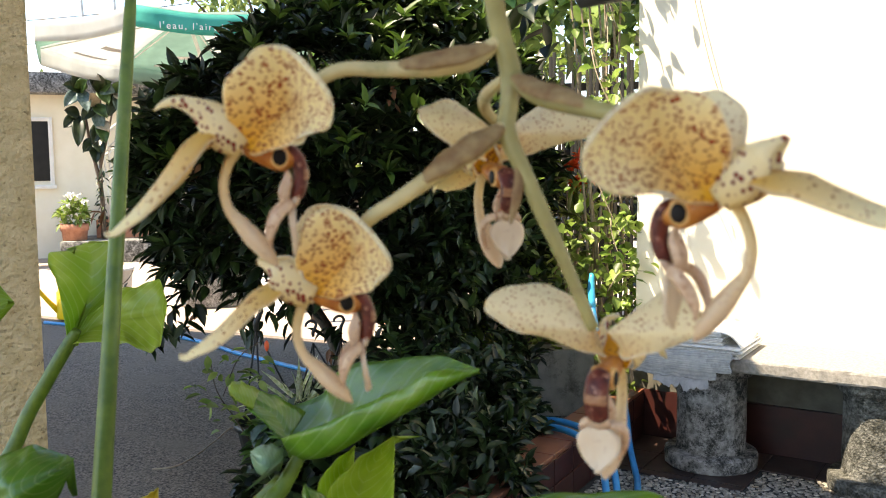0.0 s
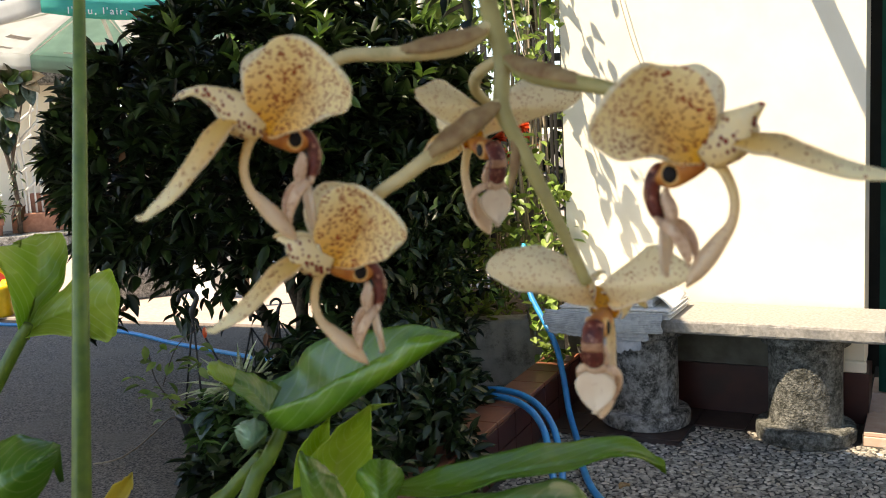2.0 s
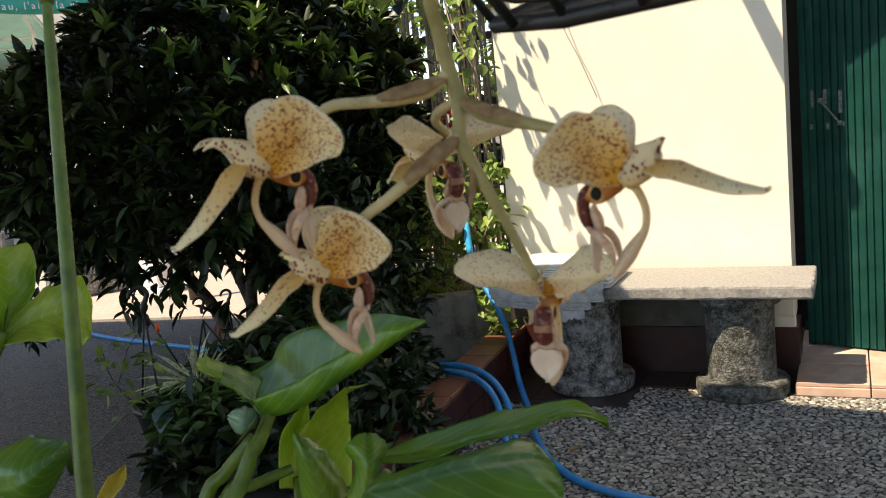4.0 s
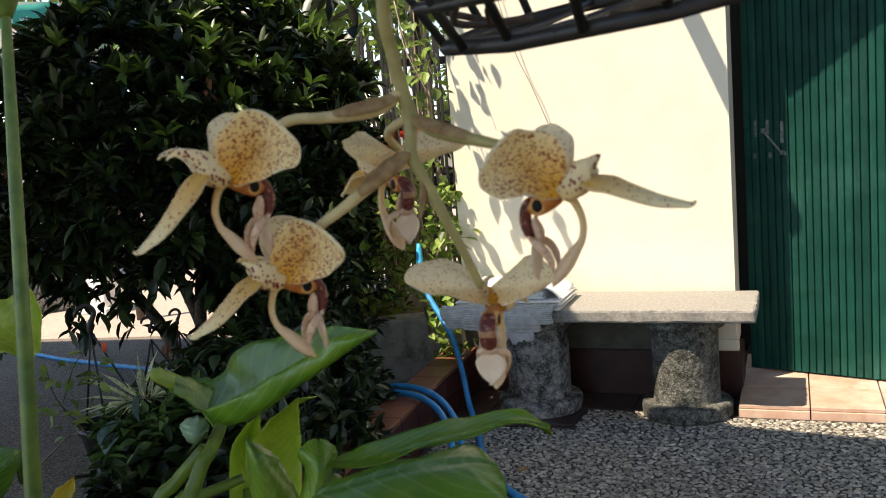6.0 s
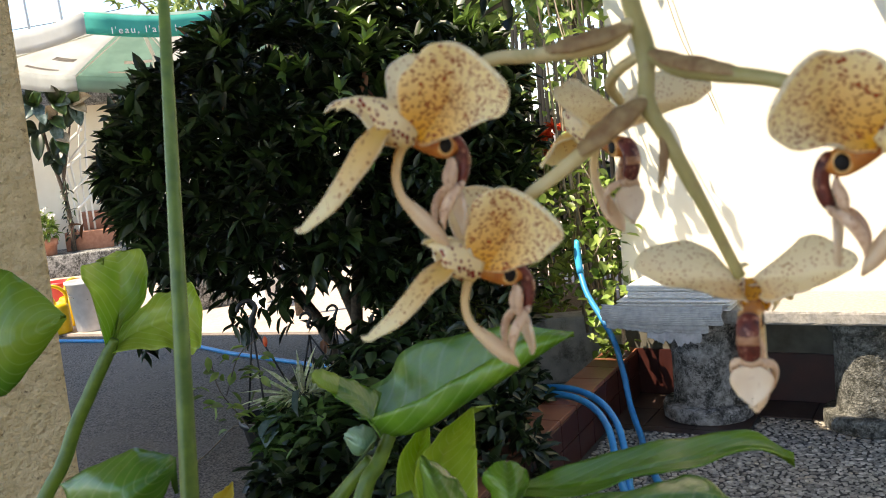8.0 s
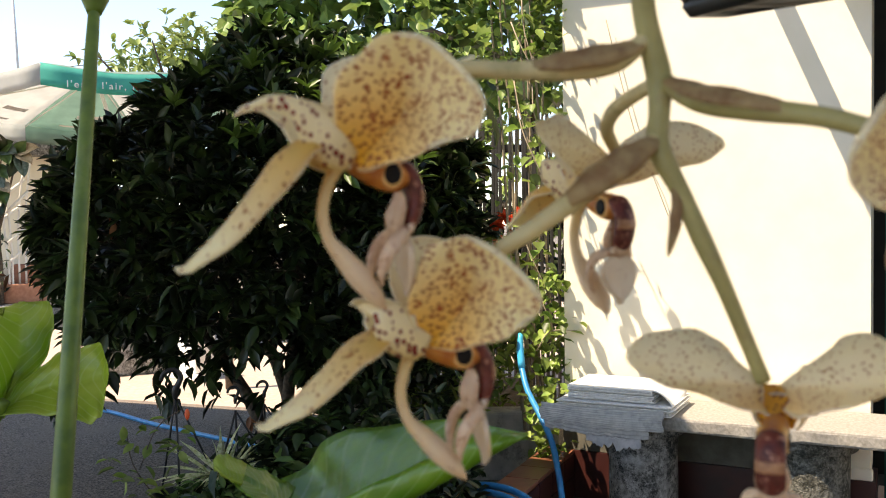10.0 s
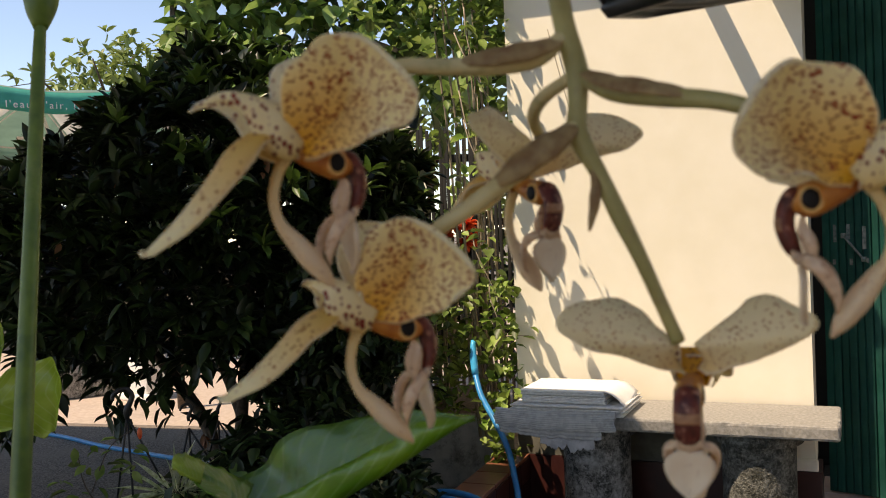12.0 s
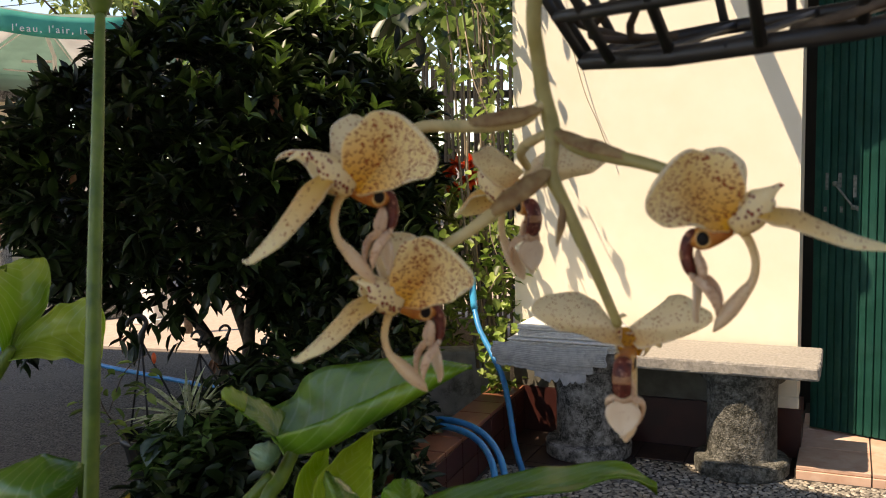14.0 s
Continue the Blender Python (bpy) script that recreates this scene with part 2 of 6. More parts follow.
def veined(name, c1, c2, vein, sheen, through=0.4):
    """Broad leaf with pale side veins fanning from a middle rib, mottled, slightly waxy."""
    m = bpy.data.materials.new(name)
    m.use_nodes = True
    nt = m.node_tree
    n, l = nt.nodes, nt.links
    bsdf, out = n["Principled BSDF"], n["Material Output"]

    def math_node(op, a, b=None):
        k = n.new("ShaderNodeMath")
        k.operation = op
        for i, q in enumerate((a, b)):
            if isinstance(q, (int, float)):
                k.inputs[i].default_value = q
            elif q is not None:
                l.new(q, k.inputs[i])
        return k.outputs[0]
    uv = n.new("ShaderNodeUVMap")
    sep = n.new("ShaderNodeSeparateXYZ")
    l.new(uv.outputs[0], sep.inputs[0])
    co = n.new("ShaderNodeTexCoord")
    tex = n.new("ShaderNodeTexNoise")
    tex.inputs["Scale"].default_value, tex.inputs["Detail"].default_value = 26, 5
    l.new(co.outputs["Object"], tex.inputs["Vector"])
    big = n.new("ShaderNodeTexNoise")
    big.inputs["Scale"].default_value, big.inputs["Detail"].default_value = 7, 3
    l.new(co.outputs["Object"], big.inputs["Vector"])
    bend = math_node("POWER", sep.outputs[1], 1.6)
    ph = math_node("ADD", math_node("SUBTRACT", math_node("MULTIPLY", sep.outputs[0], 9.0), math_node("MULTIPLY", bend, 3.4)), math_node("MULTIPLY", big.outputs["Fac"], 0.7))
    saw = math_node("ABSOLUTE", math_node("SUBTRACT", math_node("FRACT", ph), 0.5))
    line = n.new("ShaderNodeMapRange")
    line.inputs[1].default_value, line.inputs[2].default_value, line.inputs[3].default_value, line.inputs[4].default_value = 0.0, 0.12, 0.26, 0.0
    l.new(saw, line.inputs[0])
    ramp = n.new("ShaderNodeValToRGB")
    ramp.color_ramp.elements[0].position, ramp.color_ramp.elements[1].position = 0.3, 0.7
    ramp.color_ramp.elements[0].color, ramp.color_ramp.elements[1].color = (*c1, 1), (*c2, 1)
    l.new(tex.outputs["Fac"], ramp.inputs[0])
    mixes = ramp.outputs[0]
    for fac, col in ((big.outputs["Fac"], sheen), (line.outputs[0], vein)):
        if col is sheen:
            mr = n.new("ShaderNodeMapRange")
            mr.inputs[1].default_value, mr.inputs[2].default_value = 0.52, 0.72
            l.new(fac, mr.inputs[0])
            fac = mr.outputs[0]
        mix = n.new("ShaderNodeMix")
        mix.data_type = "RGBA"
        l.new(fac, mix.inputs[0])
        l.new(mixes, mix.inputs[6])
        mix.inputs[7].default_value = (*col, 1)
        mixes = mix.outputs[2]
    l.new(mixes, bsdf.inputs["Base Color"])
    bsdf.inputs["Roughness"].default_value, bsdf.inputs["Specular IOR Level"].default_value = 0.27, 0.7
    b = n.new("ShaderNodeBump")
    b.inputs["Strength"].default_value, b.inputs["Distance"].default_value = 0.6, 0.0015
    swell = n.new("ShaderNodeTexNoise")
    swell.inputs["Scale"].default_value, swell.inputs["Detail"].default_value = 42, 3
    l.new(co.outputs["Object"], swell.inputs["Vector"])
    l.new(math_node("ADD", math_node("MULTIPLY", saw, 0.35), math_node("MULTIPLY", swell.outputs["Fac"], 2.0)), b.inputs["Height"])
    l.new(b.outputs[0], bsdf.inputs["Normal"])
    tr = n.new("ShaderNodeBsdfTranslucent")
    l.new(mixes, tr.inputs[0])
    mx = n.new("ShaderNodeMixShader")
    mx.inputs[0].default_value = through
    l.new(bsdf.outputs[0], mx.inputs[1])
    l.new(tr.outputs[0], mx.inputs[2])
    l.new(mx.outputs[0], out.inputs["Surface"])
    return m


M_WALL = material("cream_plaster", (0.83, 0.76, 0.60), (0.87, 0.80, 0.65), 6, 0.85, 0.0006, 260, (0.72, 0.63, 0.46), 1.6, (0.6, 0.9))
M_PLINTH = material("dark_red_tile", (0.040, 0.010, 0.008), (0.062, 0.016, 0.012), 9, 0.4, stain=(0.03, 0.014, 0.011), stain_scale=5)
M_POST = material("rough_stucco", (0.60, 0.46, 0.25), (0.72, 0.57, 0.34), 30, 0.95, 0.03, 75, (0.26, 0.18, 0.09), 62, (0.60, 0.68))
M_STONE = material("weathered_concrete", (0.17, 0.167, 0.155), (0.40, 0.39, 0.37), 45, 0.92, 0.004, 150, (0.022, 0.022, 0.018), 10, (0.47, 0.55), stain_rough=0.95)
M_MOSSY = material("mossy_concrete", (0.10, 0.098, 0.082), (0.26, 0.255, 0.225), 75, 0.95, 0.010, 130, (0.028, 0.028, 0.020), 12, (0.46, 0.55), stain_rough=0.95)
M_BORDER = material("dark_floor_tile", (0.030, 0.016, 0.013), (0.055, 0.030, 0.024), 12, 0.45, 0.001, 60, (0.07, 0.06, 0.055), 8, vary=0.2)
M_SLAB = material("pale_concrete", (0.22, 0.205, 0.18), (0.32, 0.30, 0.27), 90, 0.92, 0.0025, 180, (0.13, 0.12, 0.10), 16, (0.56, 0.68), stain_rough=0.95)
M_ASPHALT = material("asphalt", (0.030, 0.026, 0.021), (0.27, 0.23, 0.185), 120, 0.92, 0.004, 220, (0.17, 0.145, 0.115), 2.3, (0.48, 0.72))
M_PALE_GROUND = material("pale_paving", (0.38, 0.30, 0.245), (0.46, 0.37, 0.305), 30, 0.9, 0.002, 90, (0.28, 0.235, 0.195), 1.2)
M_GROUT = material("dark_mortar", (0.022, 0.020, 0.017), (0.050, 0.046, 0.040), 120, 0.9, 0.002, 200)
M_PEBBLE = material("pebble", (0.14, 0.127, 0.105), (0.43, 0.39, 0.325), 45, 0.55, 0.001, 150, (0.45, 0.35, 0.22), 9, (0.58, 0.72), vary=0.5)
M_PEBBLE_FAR = material("pebble_bed", (0.14, 0.127, 0.105), (0.43, 0.39, 0.325), 45, 0.55, 0.001, 150, (0.45, 0.35, 0.22), 9, (0.58, 0.72), vary=0.5, island=True)
M_TILE = material("terracotta_tile", (0.18, 0.066, 0.038), (0.27, 0.105, 0.06), 14, 0.32, 0.001, 60, (0.10, 0.05, 0.038), 6, vary=0.18)
M_STEP = material("worn_pale_terracotta", (0.50, 0.30, 0.21), (0.62, 0.42, 0.32), 12, 0.7, 0.001, 60, (0.70, 0.58, 0.48), 5, (0.5, 0.75), vary=0.12)
M_TERRA = material("terracotta", (0.36, 0.15, 0.09), (0.46, 0.21, 0.13), 25, 0.8, 0.002, 80, (0.22, 0.12, 0.09), 5)
M_DOOR = material("green_enamel", (0.008, 0.088, 0.066), (0.013, 0.12, 0.092), 8, 0.58, 0.0008, 30, (0.055, 0.20, 0.16), 3, (0.52, 0.82), vary=0.15, spec=0.25)
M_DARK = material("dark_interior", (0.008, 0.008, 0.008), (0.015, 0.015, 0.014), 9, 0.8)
M_SCRATCH = material("bare_scratched_metal", (0.07, 0.10, 0.09), (0.20, 0.23, 0.21), 60, 0.6)
M_HOSE = material("blue_hose", (0.010, 0.20, 0.46), (0.016, 0.27, 0.56), 30, 0.33, stain=(0.05, 0.19, 0.32), stain_scale=20)
M_HOSE_TIP = material("light_blue_plastic", (0.02, 0.35, 0.62), (0.03, 0.42, 0.7), 30, 0.35)
M_BLACK = material("black_plastic", (0.008, 0.008, 0.008), (0.02, 0.02, 0.02), 40, 0.45, 0.001, 90)
M_PAPER = material("newsprint", (0.55, 0.54, 0.52), (0.72, 0.71, 0.68), 70, 0.9, 0.001, 90, (0.40, 0.40, 0.40), 20)
M_PAPER_TOP = material("white_magazine", (0.80, 0.79, 0.76), (0.86, 0.85, 0.82), 20, 0.5, stain=(0.45, 0.5, 0.55), stain_scale=18, stain_at=(0.62, 0.7))
M_NEWS = material("grey_newspaper", (0.33, 0.33, 0.325), (0.46, 0.455, 0.44), 40, 0.95, 0.001, 60, (0.22, 0.22, 0.22), 25, (0.55, 0.75))
M_CARD = material("grey_torn_card", (0.36, 0.36, 0.37), (0.50, 0.50, 0.51), 50, 0.95, 0.002, 60, (0.26, 0.26, 0.27), 12)
M_BARK = material("bark", (0.05, 0.035, 0.025), (0.12, 0.09, 0.065), 60, 0.9, 0.004, 70)
M_TWIG = material("pale_twig", (0.28, 0.22, 0.15), (0.40, 0.33, 0.24), 60, 0.85, 0.002, 90)
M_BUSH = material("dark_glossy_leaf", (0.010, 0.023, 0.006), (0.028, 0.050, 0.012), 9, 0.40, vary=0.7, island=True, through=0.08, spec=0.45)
M_BUSH_TIP = material("lit_top_leaf", (0.055, 0.11, 0.018), (0.11, 0.19, 0.032), 9, 0.40, vary=0.5, island=True, through=0.18)
M_BEDWALL = material("grey_cement_render", (0.38, 0.37, 0.35), (0.50, 0.49, 0.46), 20, 0.9, 0.003, 90, (0.14, 0.14, 0.12), 6, (0.52, 0.66), stain_rough=0.8)
M_SLAB_SHADE = material("slab_shade_band", (0.10, 0.092, 0.07), (0.15, 0.14, 0.11), 20, 0.9, 0.002, 90, (0.12, 0.06, 0.03), 9, (0.62, 0.75))
M_BUSH_DEAD = material("brown_leaf", (0.20, 0.08, 0.04), (0.30, 0.13, 0.06), 9, 0.6, vary=0.3, island=True, through=0.2)
M_VINE = material("bright_leaf", (0.11, 0.20, 0.032), (0.27, 0.35, 0.085), 12, 0.45, vary=0.6, island=True, through=0.4)
M_BOWER = material("broad_climber_leaf", (0.15, 0.26, 0.06), (0.31, 0.42, 0.13), 10, 0.36, vary=0.5, island=True, through=0.35, spec=0.6)
M_TREE = material("light_tree_leaf", (0.14, 0.20, 0.05), (0.26, 0.32, 0.09), 6, 0.5, vary=0.4, island=True, through=0.3)
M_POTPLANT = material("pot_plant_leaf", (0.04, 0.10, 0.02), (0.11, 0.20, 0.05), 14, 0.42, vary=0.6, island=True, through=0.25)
M_STRIPED = material("pale_striped_leaf", (0.40, 0.48, 0.20), (0.80, 0.82, 0.58), 60, 0.5, vary=0.3, island=True, through=0.3)
M_SILVER = material("silvery_leaf", (0.05, 0.10, 0.085), (0.15, 0.21, 0.20), 30, 0.4, vary=0.3, island=True, through=0.1)
M_BLUELEAF = veined("bluish_leaf", (0.16, 0.32, 0.16), (0.24, 0.40, 0.24), (0.32, 0.48, 0.32), (0.20, 0.38, 0.14), 0.3)
M_CALLA = veined("fresh_green_leaf", (0.10, 0.275, 0.018), (0.19, 0.39, 0.03), (0.50, 0.66, 0.24), (0.30, 0.44, 0.03), 0.5)
M_CALLA_PALE = veined("pale_young_leaf", (0.34, 0.50, 0.045), (0.54, 0.66, 0.13), (0.76, 0.84, 0.42), (0.28, 0.48, 0.05), 0.55)
M_YELLOWING = veined("yellowing_leaf", (0.62, 0.50, 0.08), (0.74, 0.62, 0.14), (0.50, 0.52, 0.12), (0.42, 0.34, 0.06), 0.5)
M_CALLA_DARK = veined("deep_green_leaf", (0.065, 0.21, 0.018), (0.14, 0.32, 0.028), (0.44, 0.60, 0.20), (0.24, 0.38, 0.03), 0.42)
M_STALK = material("green_stalk", (0.065, 0.125, 0.010), (0.12, 0.195, 0.018), 60, 0.4, 0.0008, 120, (0.17, 0.22, 0.05), 20, through=0.1)
M_RED = material("coral_red_petal", (0.80, 0.08, 0.03), (0.90, 0.20, 0.07), 40, 0.5, vary=0.2, island=True, through=0.3)
M_YELLOW = material("yellow_plastic", (0.75, 0.48, 0.01), (0.82, 0.55, 0.02), 20, 0.35)
M_RED_PLASTIC = material("red_plastic", (0.42, 0.02, 0.02), (0.52, 0.04, 0.03), 20, 0.4)
M_BUCKET = material("grey_plastic", (0.42, 0.42, 0.42), (0.5, 0.5, 0.5), 20, 0.5)
M_UMB_W = material("white_canvas", (0.64, 0.64, 0.61), (0.72, 0.72, 0.69), 6, 0.8, through=0.65)
M_UMB_G = material("grey_green_canvas", (0.34, 0.46, 0.40), (0.40, 0.53, 0.46), 6, 0.8, through=0.65)
M_UMB_T = material("teal_canvas", (0.04, 0.42, 0.33), (0.06, 0.50, 0.40), 6, 0.8, 0.004, 12, through=0.4)
M_WHITE = material("white_paint", (0.74, 0.72, 0.68), (0.82, 0.80, 0.76), 12, 0.7, 0.001, 60)
M_OVARY = material("pale_green_stalk", (0.58, 0.47, 0.22), (0.70, 0.58, 0.31), 60, 0.5, 0.0003, 400, (0.34, 0.31, 0.13), 60, through=0.15)
M_RACHIS = material("olive_flower_stalk", (0.30, 0.26, 0.09), (0.42, 0.36, 0.14), 60, 0.5, 0.0003, 400, (0.28, 0.20, 0.10), 50, through=0.1)
M_BRACT = material("dry_brown_bract", (0.28, 0.15, 0.065), (0.46, 0.32, 0.15), 140, 0.7, 0.0006, 500, (0.24, 0.11, 0.06), 60, through=0.3)
M_SEPAL = spotted("spotted_sepal", (0.96, 0.83, 0.49), (0.90, 0.49, 0.035), (0.36, 0.055, 0.018), 800, (0.27, 0.47), (0.55, 1.1, 0.75), (0.010, 0.036))
M_NECK = spotted("speckled_throat", (0.94, 0.83, 0.54), (0.93, 0.70, 0.24), (0.26, 0.020, 0.014), 440, (0.20, 0.42), (1.0, 0.8, 0.6), (0.0, 0.016))
M_PETAL = spotted("lightly_spotted_petal", (0.97, 0.87, 0.56), (0.80, 0.50, 0.09), (0.36, 0.07, 0.03), 460, (0.06, 0.38), (1, 1, 0.8), (0.012, 0.040))
M_TONGUE = spotted("tongue_sepal", (0.96, 0.87, 0.56), (0.74, 0.44, 0.07), (0.42, 0.16, 0.05), 460, (0.10, 0.40), (1, 1, 0.9), (0.012, 0.040))
M_PETAL_OUT = spotted("pale_spotted_petal", (0.95, 0.88, 0.64), (0.92, 0.70, 0.26), (0.52, 0.32, 0.13), 700, (0.20, 0.34), (0.55, 1.1, 0.75), (0.0, 0.028), 0.5)
M_COLUMN = spotted("pinkish_column", (0.82, 0.63, 0.42), (0.80, 0.61, 0.30), (0.48, 0.21, 0.13), 900, (0.04, 0.28), (1, 1, 1), (0.005, 0.03), 0.3)
M_ORANGE = material("orange_lip", (0.42, 0.12, 0.020), (0.66, 0.27, 0.05), 140, 0.4, 0.0003, 500, (0.20, 0.04, 0.015), 220, (0.58, 0.72), through=0.2)
M_MAROON = material("maroon_lip", (0.050, 0.008, 0.006), (0.16, 0.032, 0.020), 200, 0.42, 0.0004, 500, (0.42, 0.20, 0.14), 330, (0.56, 0.68), spec=0.3)
M_EYE = material("black_eye_spot", (0.004, 0.003, 0.003), (0.008, 0.004, 0.004), 90, 0.5, spec=0.2)
M_RING = material("yellow_eye_ring", (0.62, 0.32, 0.10), (0.76, 0.46, 0.18), 200, 0.4)
M_PINK = material("pale_pink_lip", (0.70, 0.47, 0.30), (0.84, 0.64, 0.45), 200, 0.42, 0.0003, 500, (0.42, 0.17, 0.09), 420, (0.54, 0.66), through=0.3)
M_IVORY = material("ivory_lip", (0.80, 0.64, 0.46), (0.86, 0.73, 0.56), 100, 0.45, stain=(0.56, 0.34, 0.22), stain_scale=260, stain_at=(0.60, 0.75), through=0.3)
M_BAND = material("tan_lip_band", (0.24, 0.10, 0.05), (0.40, 0.20, 0.10), 300, 0.42)

# ---- setting: house wall with its own axes: x along the wall, y into it ----
HOUSE = pose(1.663, 3.804, 0, 0, 0, -42.77)


def structure(name, label, category, bm, mat, m=HOUSE, smooth=False):
    ob = link_mesh(name, bm, mat, None, "", smooth)
    ob.matrix_world = m
    return tagged(ob, label, category, kind="structure")


bm = bmesh.new()
bmesh.ops.create_grid(bm, x_segments=60, y_segments=60, size=300)
for v in bm.verts:
    v.co.z = -0.012 + 0.004 * noise.noise(v.co * 0.7)
ground = structure("ground", "dark grey worn asphalt yard", "ground", bm, M_ASPHALT, Matrix())

bm = bmesh.new()
box(bm, (-0.75, -3.6, -0.10), (6.0, 0.0, -0.003))
floor_bed = structure("floor", "terrace floor of dark mortar set with pebbles", "floor", bm, M_GROUT)

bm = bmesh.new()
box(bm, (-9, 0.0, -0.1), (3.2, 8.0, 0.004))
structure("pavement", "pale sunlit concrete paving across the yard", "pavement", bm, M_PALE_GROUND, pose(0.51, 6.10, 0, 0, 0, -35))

bm = bmesh.new()
box(bm, (0, 0, 0.20), (1.19, 0.30, 3.2))
wall_front = structure("wall_front", "sunlit cream plastered house wall", "wall", bm, M_WALL)
bm = bmesh.new()
box(bm, (0, 0.22, 0.0), (0.2, 5.0, 3.2))
structure("wall_side", "cream plastered side wall of the house", "wall", bm, M_WALL)
bm = bmesh.new()
box(bm, (1.19, 0.0, 2.25), (3.1, 0.22, 3.2))
structure("wall_lintel", "cream plastered wall over the door", "wall", bm, M_WALL)
bm = bmesh.new()
box(bm, (3.1, 0.0, 0.0), (6.0, 0.22, 3.2))
structure("wall_right", "cream plastered house wall beside the door", "wall", bm, M_WALL)
# near-black colour stands for the unlit room behind the door
bm = bmesh.new()
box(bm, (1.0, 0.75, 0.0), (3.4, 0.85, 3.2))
structure("wall_inner", "near-black wall standing in for the unlit doorway", "wall", bm, M_DARK)
bm = bmesh.new()
box(bm, (-0.35, -0.196, 2.52), (6.2, 0.6, 2.62), 0.01)
structure("eave", "overhanging eave of the house", "eave", bm, M_WHITE)
bm = bmesh.new()
box(bm, (0.755, -0.45, 2.20), (0.81, -0.001, 2.26), 0.004)
structure("rafter", "rafter end under the eave", "rafter", bm, M_WHITE)
# unseen board, added to cast the slanting shade edge on the door
bm = bmesh.new()
box(bm, (1.05, -0.160, 2.09), (3.3, -0.001, 2.12), 0.004)
structure("door_shade_board", "unseen white board added over the door to shade it", "hood", bm, M_WHITE)
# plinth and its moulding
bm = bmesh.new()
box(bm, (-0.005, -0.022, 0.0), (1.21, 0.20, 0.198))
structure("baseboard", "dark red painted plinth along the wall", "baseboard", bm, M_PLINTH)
bm = bmesh.new()
box(bm, (1.10, -0.026, 0.20), (1.20, -0.002, 0.245), 0.006)
structure("trim", "cream moulding above the plinth", "trim", bm, M_WALL)

# dark band: shade under the bench slab put into colour, with rusty spots
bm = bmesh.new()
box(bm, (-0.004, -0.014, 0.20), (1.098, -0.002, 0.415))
structure("trim", "dark band painted for the bench's shade on the wall, with rusty spots", "trim", bm, M_SLAB_SHADE)

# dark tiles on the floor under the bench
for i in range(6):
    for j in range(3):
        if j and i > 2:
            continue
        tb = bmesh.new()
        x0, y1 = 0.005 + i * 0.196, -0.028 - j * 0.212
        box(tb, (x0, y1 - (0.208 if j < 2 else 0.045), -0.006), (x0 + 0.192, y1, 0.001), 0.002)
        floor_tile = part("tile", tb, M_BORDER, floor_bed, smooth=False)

# doorstep with terracotta tiles
bm = bmesh.new()
box(bm, (1.20, -0.255, -0.02), (3.6, 0.75, 0.036))
step = structure("doorstep", "low doorstep of worn terracotta tiles", "step", bm, M_GROUT)
for i in range(9):
    for j in range(3):
        tb = bmesh.new()
        box(tb, (1.205 + i * 0.262, -0.26 + j * 0.262, 0.030), (1.205 + i * 0.262 + 0.257, -0.26 + j * 0.262 + 0.257, 0.046), 0.003)
        part("tile", tb, M_STEP, step, smooth=False)
for i in range(9):
    tb = bmesh.new()
    box(tb, (1.205 + i * 0.262, -0.266, -0.01), (1.205 + i * 0.262 + 0.257, -0.254, 0.029), 0.002)
    part("tile", tb, M_STEP, step, smooth=False)


# green ribbed metal door, swung slightly out, of upright slats
def metal_door():
    a, b = Vector((1.235, 0.28, 0)), Vector((2.75, -0.20, 0))
    d = (b - a).normalized()
    m = HOUSE @ Matrix.Translation(a) @ Matrix.Rotation(math.atan2(d.y, d.x), 4, "Z")
    door = thing("door_1", "green painted ribbed metal door standing open", "door", m, kind="structure")
    n, w = 22, 0.0625
    for i in range(n):
        sb = bmesh.new()
        lo = [(0, 0.0), (0.003, -0.011), (0.012, -0.013), (0.026, -0.013), (0.030, -0.006), (0.034, -0.013), (w - 0.010, -0.013), (w - 0.003, -0.011), (w, 0.0)]
        rows = [[sb.verts.new((i * w + x, y, z)) for x, y in lo] for z in (0.055, 0.9, 2.2)]
        for r0, r1 in zip(rows, rows[1:]):
            for k in range(len(lo) - 1):
                sb.faces.new((r0[k], r0[k + 1], r1[k + 1], r1[k]))
        bmesh.ops.solidify(sb, geom=sb.faces[:], thickness=0.002)
        part("slat", sb, M_DOOR, door, smooth=False)
    fb = bmesh.new()
    box(fb, (0, 0.012, 0.06), (n * w, 0.045, 0.11))
    box(fb, (0, 0.012, 2.1), (n * w, 0.045, 2.15))
    box(fb, (-0.005, 0.004, 0.05), (0.03, 0.045, 2.2))
    part("door_frame", fb, M_DOOR, door, smooth=False)
    lb = bmesh.new()
    for x, z, w0, h0, r in ((0.045, 1.10, 0.012, 0.07, 0), (0.095, 1.105, 0.014, 0.06, 0), (0.155, 1.08, 0.014, 0.09, 0), (0.04, 0.985, 0.012, 0.02, 0),
                            (0.17, 0.99, 0.008, 0.02, 0), (0.105, 0.985, 0.012, 0.025, 0)):
        box(lb, (x, -0.0155, z - h0 / 2), (x + w0, -0.0138, z + h0 / 2))
    part("scratch", lb, M_SCRATCH, door, "scratched bare metal patches", smooth=False)
    bb = bmesh.new()
    tube(bb, [(0.085, -0.022, 1.09, 0.005), (0.16, -0.022, 0.995, 0.005)], 8, 1)
    box(bb, (0.077, -0.03, 1.08), (0.095, -0.012, 1.10), 0.003)
    box(bb, (0.152, -0.03, 0.985), (0.17, -0.012, 1.005), 0.003)
    part("latch", bb, M_SCRATCH, door, "bare metal latch bar")


metal_door()

